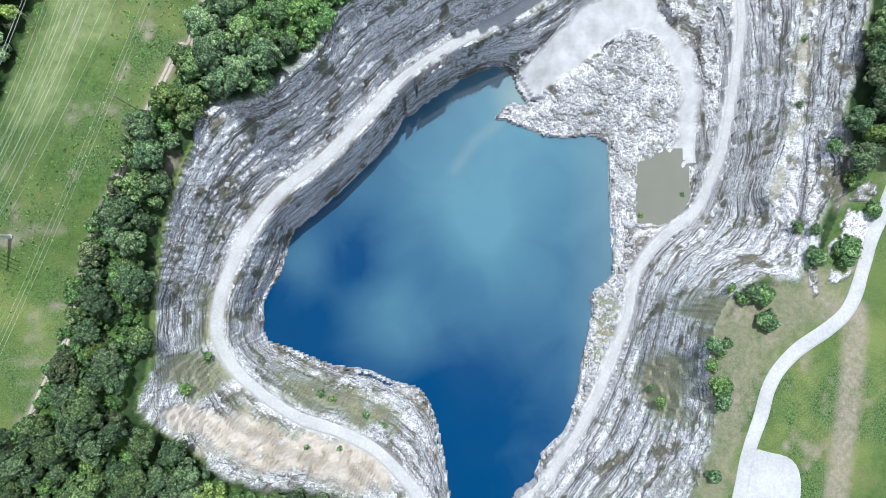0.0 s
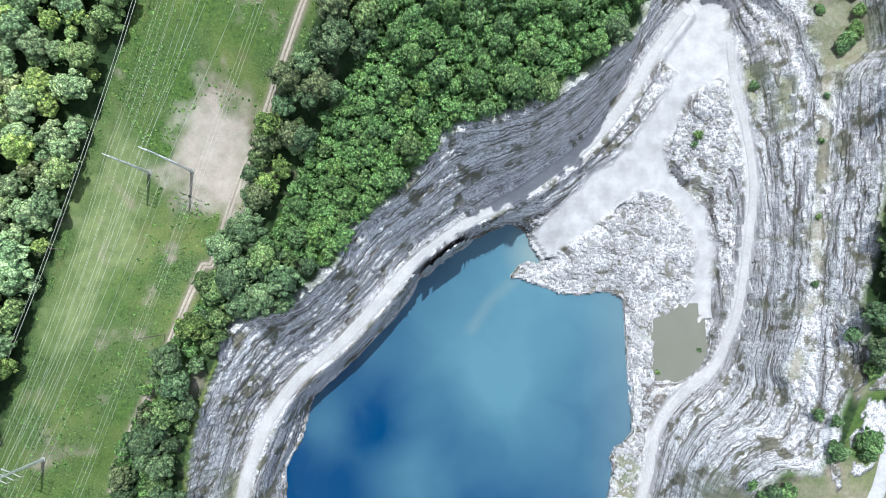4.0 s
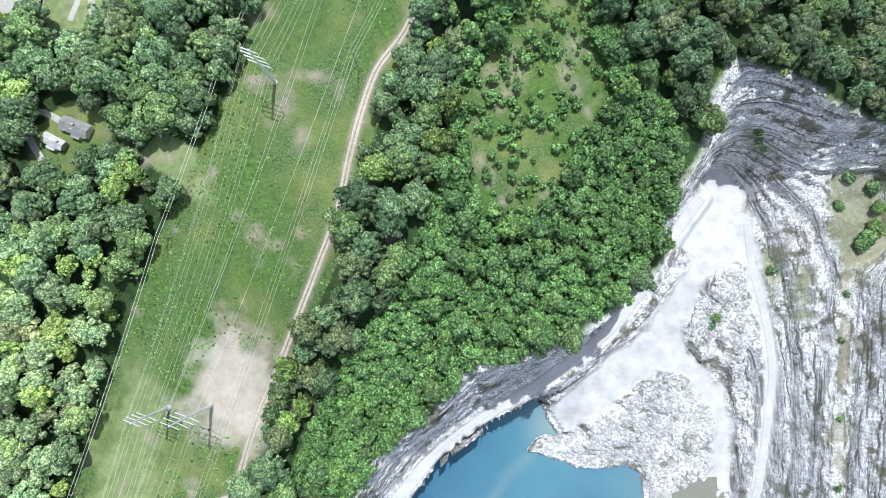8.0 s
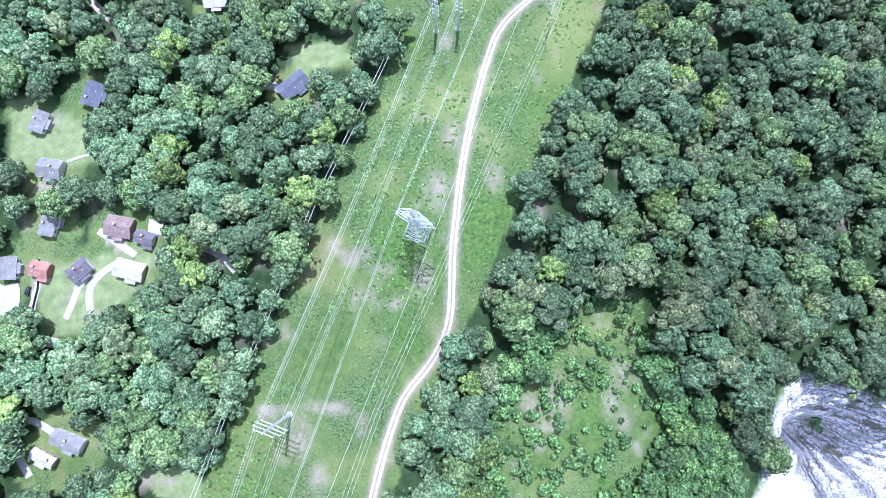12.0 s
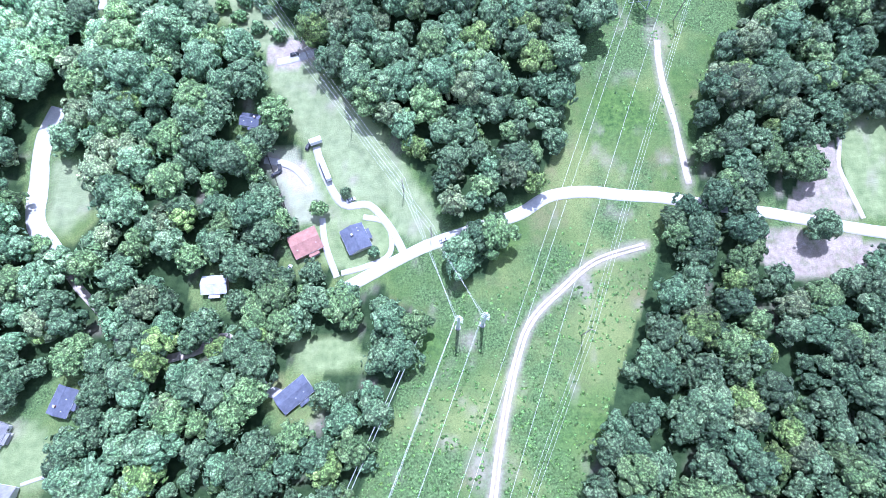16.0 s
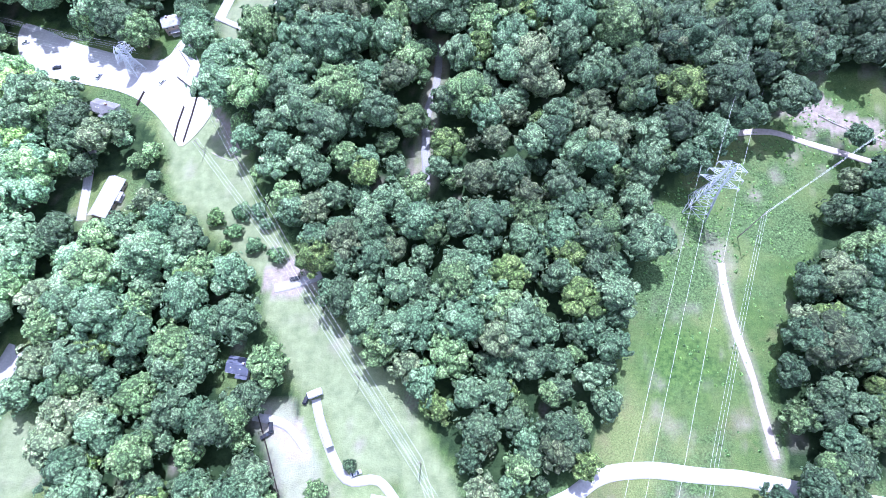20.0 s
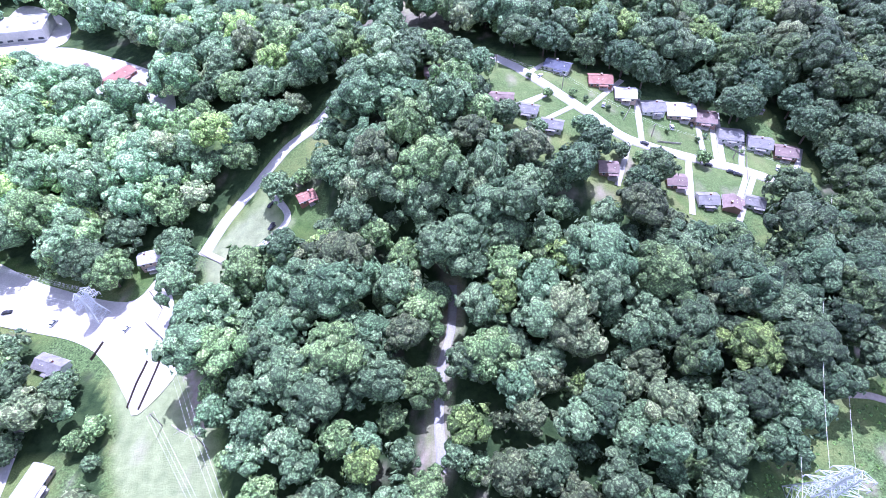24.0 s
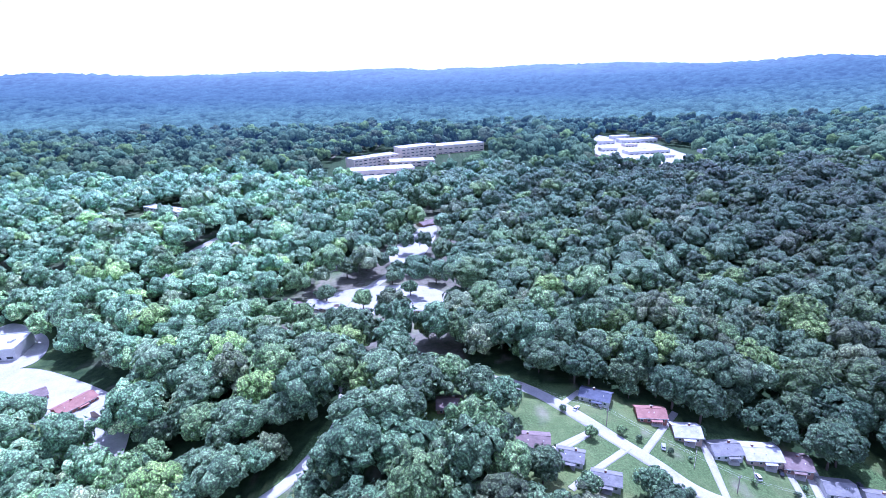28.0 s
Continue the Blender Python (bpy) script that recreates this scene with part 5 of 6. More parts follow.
ROOFS = {
    "brick_red": shingles("red_shingles", (0.34, 0.17, 0.13), (0.46, 0.25, 0.20)),
    "slate_blue": shingles("blue_grey_shingles", (0.10, 0.11, 0.15), (0.18, 0.19, 0.24)),
    "grey": shingles("grey_shingles", (0.20, 0.195, 0.19), (0.33, 0.32, 0.31)),
    "white": shingles("pale_roofing", (0.46, 0.45, 0.45), (0.62, 0.60, 0.60)),
    "brown": shingles("brown_shingles", (0.21, 0.155, 0.14), (0.34, 0.26, 0.235)),
    "lilac": shingles("dark_lilac_shingles", (0.125, 0.11, 0.125), (0.21, 0.19, 0.205)),
}
WALLS = {
    "brick_red": speckled("red_brick", (0.30, 0.12, 0.09), (0.42, 0.20, 0.15), 3.0),
    "slate_blue": speckled("cream_siding", (0.62, 0.60, 0.55), (0.72, 0.70, 0.65), 3.0),
    "grey": speckled("white_siding", (0.68, 0.67, 0.66), (0.78, 0.77, 0.76), 3.0),
    "white": speckled("buff_brick", (0.44, 0.33, 0.26), (0.56, 0.44, 0.36), 3.0),
    "brown": speckled("brown_brick", (0.28, 0.17, 0.13), (0.40, 0.26, 0.20), 3.0),
    "lilac": speckled("pale_siding", (0.60, 0.58, 0.58), (0.70, 0.68, 0.68), 3.0),
}
WHITE_PAINT = speckled("white_paint", (0.74, 0.73, 0.71), (0.82, 0.81, 0.79), 4.0, 0.6)
DARK_DOOR = speckled("dark_door", (0.10, 0.05, 0.04), (0.16, 0.08, 0.06), 4.0, 0.5)
BRICK = WALLS["brick_red"]
GLASS = Nodes("window_glass", 0.06, 0.0, 0.6).colour((0.05, 0.06, 0.07)).mat
WORDS = {"brick_red": "red-roofed", "slate_blue": "blue-grey-roofed", "grey": "grey-shingled", "white": "pale-roofed", "brown": "brown-roofed", "lilac": "dark lilac-roofed"}


def house(x, y, turn, length, depth, look_, seed, storeys=1, where="among trees and lawn"):
    """A dwelling with walls, pitched roof, chimney, windows, door and porch; its front faces -y before the turn."""
    rng = random.Random(seed)
    z = gz(x, y)
    lows = [gz(x + dx, y + dy) for dx in (-5, 5) for dy in (-5, 5)]
    z = max(z, sum(lows) / 4)
    t = root("house", pose(x, y, z, 0, 0, turn), f"{'two-storey ' if storeys > 1 else ''}{WORDS[look_]} house with white trim {where}", "house", "dwellings")
    hl, hd, wall_h, rise = length / 2 - 0.5, depth / 2 - 0.5, 2.9 * storeys + 0.2, min(0.20 * depth, 2.0)
    bm = box(-hl, hl, -hd, hd, -1.6, wall_h)
    for s in (-1, 1):
        a = [bm.verts.new(v) for v in ((s * hl, -hd, wall_h), (s * hl, hd, wall_h), (s * hl, 0, wall_h + rise * hd / (hd + 0.5)))]
        b = [bm.verts.new((v.co.x - s * 0.25, v.co.y, v.co.z)) for v in a]
        bm.faces.new(a), bm.faces.new(b[::-1])
        for k in range(3):
            bm.faces.new((a[k], b[k], b[(k + 1) % 3], a[(k + 1) % 3]))
    part("wall", bm, WALLS[look_], t)
    over = 0.55
    for s in (-1, 1):
        bm = bmesh.new()
        e, r = hd + over, wall_h + rise
        low = wall_h - rise * (over / hd) * 0.6
        ring = [(-hl - over, s * e, low), (hl + over, s * e, low), (hl + over, 0, r), (-hl - over, 0, r)]
        top = [bm.verts.new((px, py, pz + 0.16)) for px, py, pz in ring]
        bot = [bm.verts.new(v) for v in ring]
        bm.faces.new(top if s < 0 else top[::-1]), bm.faces.new(bot[::-1] if s < 0 else bot)
        for k in range(4):
            bm.faces.new((top[k], bot[k], bot[(k + 1) % 4], top[(k + 1) % 4]))
        slab = part("roof", bm, ROOFS[look_], t)
        part("fascia", box(-hl - over, hl + over, s * e - 0.05, s * e + 0.05, low - 0.12, low + 0.12), WHITE_PAINT, slab, "white painted fascia board")
    part("ridge_cap", box(-hl - over, hl + over, -0.18, 0.18, wall_h + rise + 0.10, wall_h + rise + 0.22), ROOFS[look_], t)
    if rng.random() < 0.7:
        cx = rng.uniform(-0.6, 0.6) * hl
        stack = part("chimney", box(cx - 0.45, cx + 0.45, 0.5, 1.3, wall_h, wall_h + rise + 0.9, 0.03), BRICK, t, "brick chimney stack")
        part("chimney_cap", box(cx - 0.55, cx + 0.55, 0.4, 1.4, wall_h + rise + 0.9, wall_h + rise + 1.02), CONCRETE, stack)
    for k in range(2):
        vx = rng.uniform(-0.8, 0.8) * hl
        part("roof_vent", tube([(vx, -0.5 * hd, wall_h + rise * 0.4), (vx, -0.5 * hd, wall_h + rise * 0.5 + 0.55)], 0.22, 8), WHITE_PAINT, t, "small white roof vent")
    n = max(2, int(length / 3.4))
    for level in range(storeys):
        for s in (-1, 1):
            for k in range(n):
                wx = -hl + (k + 0.5) * 2 * hl / n
                if s < 0 and level == 0 and k == n // 2:
                    continue
                zz = 1.0 + 2.9 * level
                frame_ = part("window", box(wx - 0.65, wx + 0.65, s * hd - 0.06, s * hd + 0.06, zz, zz + 1.3), WHITE_PAINT, t, "white window frame")
                part("pane", box(wx - 0.54, wx + 0.54, s * hd - 0.075, s * hd + 0.075, zz + 0.1, zz + 1.2), GLASS, frame_)
    dx = -hl + (n // 2 + 0.5) * 2 * hl / n
    door = part("door", box(dx - 0.5, dx + 0.5, -hd - 0.07, -hd + 0.05, 0.15, 2.25), DARK_DOOR, t, "dark panelled front door")
    part("door_frame", box(dx - 0.62, dx + 0.62, -hd - 0.05, -hd + 0.04, 0.15, 2.37), WHITE_PAINT, door)
    part("porch_slab", box(dx - 2.4, dx + 2.4, -hd - 2.0, -hd, -1.4, 0.15), CONCRETE, t, "concrete porch slab")
    porch = part("porch_roof", box(dx - 2.6, dx + 2.6, -hd - 2.3, -hd + 0.1, 2.45, 2.62), ROOFS[look_], t)
    for s in (-1, 1):
        part("post", box(dx + s * 2.3 - 0.08, dx + s * 2.3 + 0.08, -hd - 1.95, -hd - 1.79, 0.15, 2.45), WHITE_PAINT, porch, "white porch post")
    return t


k = 0
for look_, rows in HOUSES.items():
    for x, y, turn, length, depth in rows:
        k += 1
        if depth > length:
            turn, length, depth = turn + 90, depth, length
        house(x, y, turn, length, depth, look_, k, 1, "on a street lawn" if y > 800 and x > -20 else "among trees and lawn")
for look_, rows in TOWN.items():
    for x, y, turn, length, depth in rows:
        k += 1
        if length < 60:
            house(x, y, turn, length, depth, look_, k, 2 if look_ == "grey" else 1, "in the wooded town")
house(-179, 811, 16, 11.0, 8.5, "white", 91, 2, "beside the paved yard")
house(158, 904, -25, 4.0, 3.2, "white", 92, 1, "as a small garden shed")


def flat_block(name, x, y, turn, length, depth, height, wall, label, bays, storeys, category="building"):
    """A flat-roofed building with a parapet and rows of windows."""
    t = root(name, pose(x, y, gz(x, y), 0, 0, turn), label, category)
    hl, hd = length / 2, depth / 2
    part("wall", box(-hl, hl, -hd, hd, -3, height), wall, t)
    bm = bmesh.new()
    for a, b, c, d in ((-hl, hl, -hd, -hd + 0.4), (-hl, hl, hd - 0.4, hd), (-hl, -hl + 0.4, -hd + 0.4, hd - 0.4), (hl - 0.4, hl, -hd + 0.4, hd - 0.4)):
        box(a, b, c, d, height, height + 0.9, 0, bm)
    part("parapet", bm, WHITE_PAINT, t)
    part("roof", box(-hl + 0.4, hl - 0.4, -hd + 0.4, hd - 0.4, height + 0.005, height + 0.25), PALE_ROOF, t, "pale flat roof covering")
    rng = random.Random(int(length * 7 + depth))
    for i in range(max(2, int(length / 14))):
        ux, uy = rng.uniform(-0.8, 0.8) * hl, rng.uniform(-0.6, 0.6) * hd
        part("roof_unit", box(ux - 1.4, ux + 1.4, uy - 1.0, uy + 1.0, height + 0.25, height + 1.7, 0.05), WHITE_PAINT, t, "grey rooftop air unit")
    for level in range(storeys):
        zz = 1.1 + level * height / storeys
        for i in range(bays):
            wx = -hl + (i + 0.5) * length / bays
            w = length / bays * 0.30
            fr = part("window", box(wx - w, wx + w, -hd - 0.12, -hd + 0.1, zz, zz + 1.9), WHITE_PAINT, t)
            part("pane", box(wx - w + 0.15, wx + w - 0.15, -hd - 0.15, -hd + 0.1, zz + 0.15, zz + 1.75), GLASS, fr)
    return t


BEIGE = speckled("beige_stone", (0.72, 0.60, 0.47), (0.84, 0.73, 0.60), 1.0)
PALE_WALL = speckled("pale_render", (0.66, 0.64, 0.60), (0.78, 0.76, 0.71), 1.0)
PALE_ROOF = speckled("white_roofing", (0.70, 0.67, 0.60), (0.82, 0.79, 0.72), 0.4)
flat_block("school", -150, 1730, 38, 100, 30, 17, BEIGE, "long beige three-storey school with flat pale roof", 10, 3)
flat_block("school_wing", -70, 1800, 30, 80, 34, 25, BEIGE, "tall beige school wing with flat pale roof", 8, 4)
flat_block("school_hall", -75, 1715, 8, 84, 36, 10, BEIGE, "low broad-fronted beige school hall", 7, 2)
flat_block("school_annex", 20, 1880, 22, 110, 40, 17, BEIGE, "low beige school annex behind trees", 9, 2)
flat_block("school_gym", -125, 1640, 12, 110, 38, 9, BEIGE, "pale low gymnasium in front of the school", 8, 1)
flat_block("warehouse", -352, 1041, 9, 44, 26, 8, PALE_WALL, "white flat-roofed warehouse beside a lot", 6, 1)
flat_block("apartment_block", -377, 1378, -29, 80, 16, 7, PALE_WALL, "long pale two-storey apartment block among trees", 12, 2)
flat_block("store", 330, 1700, 8, 60, 34, 7, PALE_WALL, "low pale store in a shopping lot", 5, 1)
flat_block("store", 400, 1790, 10, 90, 30, 7, PALE_WALL, "long pale shop row in a shopping lot", 8, 1)
flat_block("store", 310, 1640, 6, 50, 22, 6, PALE_WALL, "low flat shop beside bright paving", 5, 1)
flat_block("store", 548, 1775, -4, 80, 40, 9, PALE_WALL, "wide white store among trees", 7, 1)
flat_block("store", 440, 1950, 12, 90, 30, 8, PALE_WALL, "far pale shop row", 8, 1)


for x, y, turn, ln, dp, ht in ((275, 1665, 8, 26, 14, 6), (360, 1640, 5, 34, 16, 6), (300, 1745, 10, 30, 18, 7), (420, 1735, 4, 24, 16, 5), (335, 1830, 9, 36, 16, 7), (400, 1885, 12, 30, 18, 6), (360, 1930, 8, 40, 16, 8), (420, 2010, 10, 44, 18, 8), (110, 1640, -12, 40, 16, 6), (180, 1668, -10, 34, 14, 6)):
    flat_block("shop", x, y, turn, ln, dp, ht, BEIGE if ln % 4 else PALE_WALL, "small flat-roofed shop in the bright shopping lot", 4, 1)


def paved_patch(name, outline, label):
    p_ = np.array(outline, float)
    bm = bmesh.new()
    top = [bm.verts.new((a, b, gz(a, b) + 1.2)) for a, b in p_]
    bm.faces.new(top)
    bmesh.ops.extrude_face_region(bm, geom=bm.faces[:])
    me = bpy.data.meshes.new(name)
    for v in bm.verts[:len(p_)]:
        v.co.z -= 3.0
    bm.to_mesh(me)
    bm.free()
    me.materials.append(CONCRETE)
    tagged(new(name, me), label, "pavement", kind="structure")


paved_patch("shopping_lot", [(235, 1615), (385, 1590), (470, 1740), (470, 1900), (390, 2080), (350, 2000), (300, 1800)], "sun-bleached paved shopping lot")
paved_patch("school_lot", [(-210, 1585), (-60, 1545), (-20, 1640), (-150, 1650)], "bright paved forecourt before the school")


# ---- driveways ----
street_curve = curve(STREET, 3)
for look_, rows in HOUSES.items():
    for x, y, turn, length, depth in rows:
        if y > 815 and -20 < x:
            side = 1 if look_ in ("white", "brick_red", "brown") else -1
            a = radians(turn)
            sx, sy = x + side * math.cos(a) * (length / 2 + 2.0), y + side * math.sin(a) * (length / 2 + 2.0)
            end = street_curve[np.argmin(np.hypot(street_curve[:, 0] - sx - 3, street_curve[:, 1] - sy))]
            back = np.array([sx, sy]) + (np.array([sx, sy]) - end[:2]) * 0.28
            build_way("driveway", [tuple(back), (sx, sy), tuple(end[:2])], 3.2, CONCRETE, "pale concrete driveway beside a lawn", lift=0.16)
for line, w in (([(-72, 536), (-78, 552), (-80, 566)], 3.4), ([(-40, 546), (-47, 560), (-57, 572), (-70, 573), (-80, 590), (-84, 604)], 4.2), ([(-104, 486), (-96, 484), (-93, 482)], 5.0),
                ([(-240, 380), (-231, 372), (-218, 366), (-198, 360)], 5.5), ([(-183, 415), (-171, 407), (-164, 402)], 4.0), ([(-193, 387), (-188, 393)], 4.0), ([(-192, 338), (-189, 353)], 3.4), ([(-214, 300), (-222, 316), (-216, 326), (-204, 320)], 4.0), ([(-213, 387), (-214, 378), (-217, 370)], 3.0),
                ([(-186, 375), (-186, 388), (-178, 396), (-170, 400)], 4.0), ([(-200, 450), (-190, 453), (-176, 456)], 1.6), ([(-130, 405), (-120, 400), (-112, 392)], 4.0),
                ([(-130, 812), (-112, 828), (-121, 843)], 4.0), ([(-156, 817), (-144, 810), (-133, 803)], 3.6), ([(-110, 598), (-96, 594), (-87, 584)], 4.0), ([(-106, 653), (-96, 655), (-85, 659)], 5.0),
                ([(-211, 391), (-214, 380), (-218, 369)], 3.4), ([(-190, 393), (-194, 382), (-198, 373)], 3.4), ([(-70, 538), (-58, 541), (-47, 547), (-48, 562), (-60, 566)], 3.0), ([(-158, 416), (-149, 415)], 8.0), ([(-166, 607), (-152, 607), (-138, 606)], 4.0), ([(-208, 730), (-206, 713), (-204, 690)], 5.0)):
    build_way("driveway", line, w, CONCRETE if w < 6 else GRAVEL, "sunlit pale drive between trees", lift=0.2, wander=0.2)


# ---- vehicles ----
PAINTS = {c: Nodes(c + "_car_paint", 0.28, 0.0, 0.5).colour(v).mat for c, v in (("dark", (0.03, 0.03, 0.035)), ("white", (0.75, 0.75, 0.74)), ("silver", (0.42, 0.43, 0.45)), ("red", (0.35, 0.03, 0.03)))}
TYRE = speckled("tyre_rubber", (0.015, 0.015, 0.015), (0.03, 0.03, 0.03), 8.0)


def car(x, y, turn, paint, van=False):
    t = root("car", pose(x, y, gz(x, y) + 0.12, 0, 0, turn), f"{paint} parked {'van' if van else 'car'} with dark windows", "car", "parked cars")
    bm = box(-2.3, 2.3, -0.9, 0.9, 0.35, 0.95, 0.14)
    part("body", bm, PAINTS[paint], t)
    bm = bmesh.new()
    top = 1.75 if van else 1.45
    lo = [bm.verts.new(v) for v in ((-1.9 if van else -1.7, -0.82, 0.93), (1.2, -0.82, 0.93), (1.2, 0.82, 0.93), (-1.9 if van else -1.7, 0.82, 0.93))]
    hi = [bm.verts.new(v) for v in ((-1.7 if van else -1.1, -0.68, top), (0.5, -0.68, top), (0.5, 0.68, top), (-1.7 if van else -1.1, 0.68, top))]
    bm.faces.new(lo[::-1])
    bm.faces.new(hi)
    for i in range(4):
        bm.faces.new((lo[i], lo[(i + 1) % 4], hi[(i + 1) % 4], hi[i]))
    part("window", bm, GLASS, t, "dark car windows")
    part("roof", box(-1.72 if van else -1.12, 0.52, -0.7, 0.7, top, top + 0.05), PAINTS[paint], t)
    for sx in (-1.45, 1.45):
        for sy in (-1, 1):
            part("wheel", tube([(sx, sy * 0.72, 0.32), (sx, sy * 0.92, 0.32)], 0.33, 10), TYRE, t, "black tyre")


for x, y, turn, paint, van in ((-21, 552, 22, "dark", 0), (-66, 575, 20, "silver", 0), (-102, 593, 100, "dark", 0), (-88, 604, 70, "dark", 1), (-95, 541, 60, "white", 0), (-182, 335, -20, "dark", 0),
                               (-216, 387, 75, "dark", 0), (112, 857, -12, "dark", 0), (113, 893, 80, "dark", 0), (84, 863, -15, "dark", 0), (99, 884, 85, "white", 1), (139, 877, 78, "silver", 0), (126, 850, -20, "dark", 0),
                               (81, 848, 85, "silver", 0), (-132, 806, 70, "dark", 0), (-122, 838, 60, "dark", 0), (-120, 826, 80, "dark", 0), (-32, 945, 0, "silver", 0), (60, 893, 70, "silver", 0), (27, 917, 50, "white", 0)):
    car(x, y, turn, paint, bool(van))
for x, y, turn, ln in ((-79, 591, 112, 13.0), (-84, 606, 20, 6.0)):
    t = root("trailer", pose(x, y, gz(x, y) + 0.1, 0, 0, turn), "long white box trailer parked on a gravel drive", "trailer")
    part("body", box(-ln / 2, ln / 2, -1.3, 1.3, 1.0, 3.8, 0.06), WHITE_PAINT, t)
    part("chassis", box(-ln / 2 + 0.2, ln / 2 - 0.2, -0.9, 0.9, 0.75, 0.995), TYRE, t)
    for sx in (-ln / 2 + 1.2, -ln / 2 + 2.4):
        for sy in (-1, 1):
            part("wheel", tube([(sx, sy * 0.8, 0.45), (sx, sy * 1.2, 0.45)], 0.45, 10), TYRE, t)


# ---- power lines ----
STEEL = Nodes("galvanised_steel", 0.45, 0.35, 0.5).colour((0.70, 0.72, 0.73)).mat
WOODEN = speckled("weathered_wood", (0.26, 0.22, 0.18), (0.42, 0.37, 0.32), 4.0)
WIRE = Nodes("bright_conductor", 0.7, 0.0, 0.4).colour((0.72, 0.72, 0.66)).mat


def mono_pole(x, y, height, turn, levels, reach):
    """A tapered steel pole with arms on both sides. Returns the wire points."""
    z = gz(x, y)
    t = root("transmission_pole", pose(x, y, z, 0, 0, turn), "tall galvanised steel transmission pole with crossarms", "power pole", "transmission poles")
    shaft = tube([(0, 0, -1), (0, 0, height / 2), (0, 0, height)], 0.95, 10, None, 0.40)
    part("shaft", shaft, STEEL, t)
    part("foundation", tube([(0, 0, -1), (0, 0, 0.5)], 1.4, 12), CONCRETE, t, "round concrete footing")
    ends, m = [], pose(x, y, z, 0, 0, turn)
    for i in range(levels):
        h = height - 1.0 - i * height * 0.125
        w = reach * (0.72 if i == 0 else 1.0)
        arm = part("crossarm", tube([(-w, 0, h + 0.5), (0, 0, h), (w, 0, h + 0.5)], 0.22, 6), STEEL, t)
        for s in (-1, 1):
            part("insulator", tube([(s * w, 0, h + 0.5), (s * w, 0, h - 1.6)], 0.16, 6), WHITE_PAINT, arm, "hanging insulator string")
            ends.append(tuple(m @ Vector((s * w, 0, h - 1.6))))
    return ends


def wood_pole(x, y, height, turn, arm=1.6):
    z = gz(x, y)
    m = pose(x, y, z, 0, 0, turn)
    t = root("utility_pole", m, "weathered wooden utility pole with a crossarm", "utility pole", "utility poles")
    part("shaft", tube([(0, 0, -1), (0, 0, height)], 0.26, 8, None, 0.17), WOODEN, t)
    bar = part("crossarm", box(-arm - 0.2, arm + 0.2, -0.1, 0.1, height - 0.9, height - 0.66), WOODEN, t)
    for s in (-1, 0, 1):
        part("insulator", tube([(s * arm, 0, height - 0.66), (s * arm, 0, height - 0.2)], 0.1, 6), WHITE_PAINT, bar)
    return [tuple(m @ Vector((s * arm, 0, height - 0.2))) for s in (-1, 0, 1)]


def lattice_tower(x, y, height, turn, base=4.6, reach=8.5):
    """A four-legged lattice pylon with three arms."""
    z = gz(x, y)
    m = pose(x, y, z, 0, 0, turn)
    t = root("lattice_pylon", m, "pale steel lattice pylon standing in the grass", "pylon", "lattice pylons")
    half = lambda h: base * (1 - h / (height * 0.72)) + 1.0 if h < height * 0.6 else 1.75 - 0.9 * (h / height - 0.6)  # noqa: E731
    hs = [0, height * 0.16, height * 0.31, height * 0.44, height * 0.54, height * 0.66, height * 0.78, height * 0.9, height]
    corner = ((-1, -1), (1, -1), (1, 1), (-1, 1))
    for sx, sy in corner:
        part("leg", tube([(sx * half(h), sy * half(h), h if h else -0.8) for h in hs], 0.24, 5), STEEL, t)
    for h0, h1 in zip(hs, hs[1:]):
        for (ax, ay), (bx, by) in zip(corner, corner[1:] + corner[:1]):
            part("brace", tube([(ax * half(h0), ay * half(h0), h0), (bx * half(h1), by * half(h1), h1)], 0.13, 4), STEEL, t)
            part("brace", tube([(bx * half(h0), by * half(h0), h0), (ax * half(h1), ay * half(h1), h1)], 0.13, 4), STEEL, t)
            part("brace", tube([(ax * half(h1), ay * half(h1), h1), (bx * half(h1), by * half(h1), h1)], 0.13, 4), STEEL, t)
    ends = []
    for i, f in enumerate((0.64, 0.80, 0.96)):
        h, w = height * f, reach * (1.0, 0.86, 0.7)[i]
        for s in (-1, 1):
            rods = []
            for sy in (-1, 1):
                rods.append(tube([(s * half(h), sy * half(h), h), (s * w, 0, h + 0.6)], 0.15, 4))
                rods.append(tube([(s * half(h), sy * half(h), h + 2.0), (s * w, 0, h + 0.6)], 0.15, 4))
                rods.append(tube([(s * (w + half(h)) / 2, sy * half(h) / 2, h + 0.3), (s * half(h), -sy * half(h), h + 2.0)], 0.12, 4))
            arm = part("crossarm", rods[0], STEEL, t)
            for rod in rods[1:]:
                part("strut", rod, STEEL, arm)
            part("insulator", tube([(s * w, 0, h + 0.6), (s * w, 0, h - 1.8)], 0.18, 6), WHITE_PAINT, arm)
            ends.append(tuple(m @ Vector((s * w, 0, h - 1.8))))
    return ends


def wire(a, b, sag, radius=0.038):
    a, b = Vector(a), Vector(b)
    pts = []
    for i in range(13):
        u = i / 12
        q = a.lerp(b, u)
        q.z -= sag * 4 * u * (1 - u)
        pts.append(q)
    bm = tube(pts, radius, 4)
    me = bpy.data.meshes.new("wire")
    bm.to_mesh(me)
    bm.free()
    me.materials.append(WIRE)
    tagged(new("wire", me), "thin bright overhead conductor sagging between poles", "wire", "overhead wires")


def string(spans, sag, radius=0.038):
    for a, b in zip(spans, spans[1:]):
        for p_, q_ in zip(a, b):
            wire(p_, q_, sag, radius)


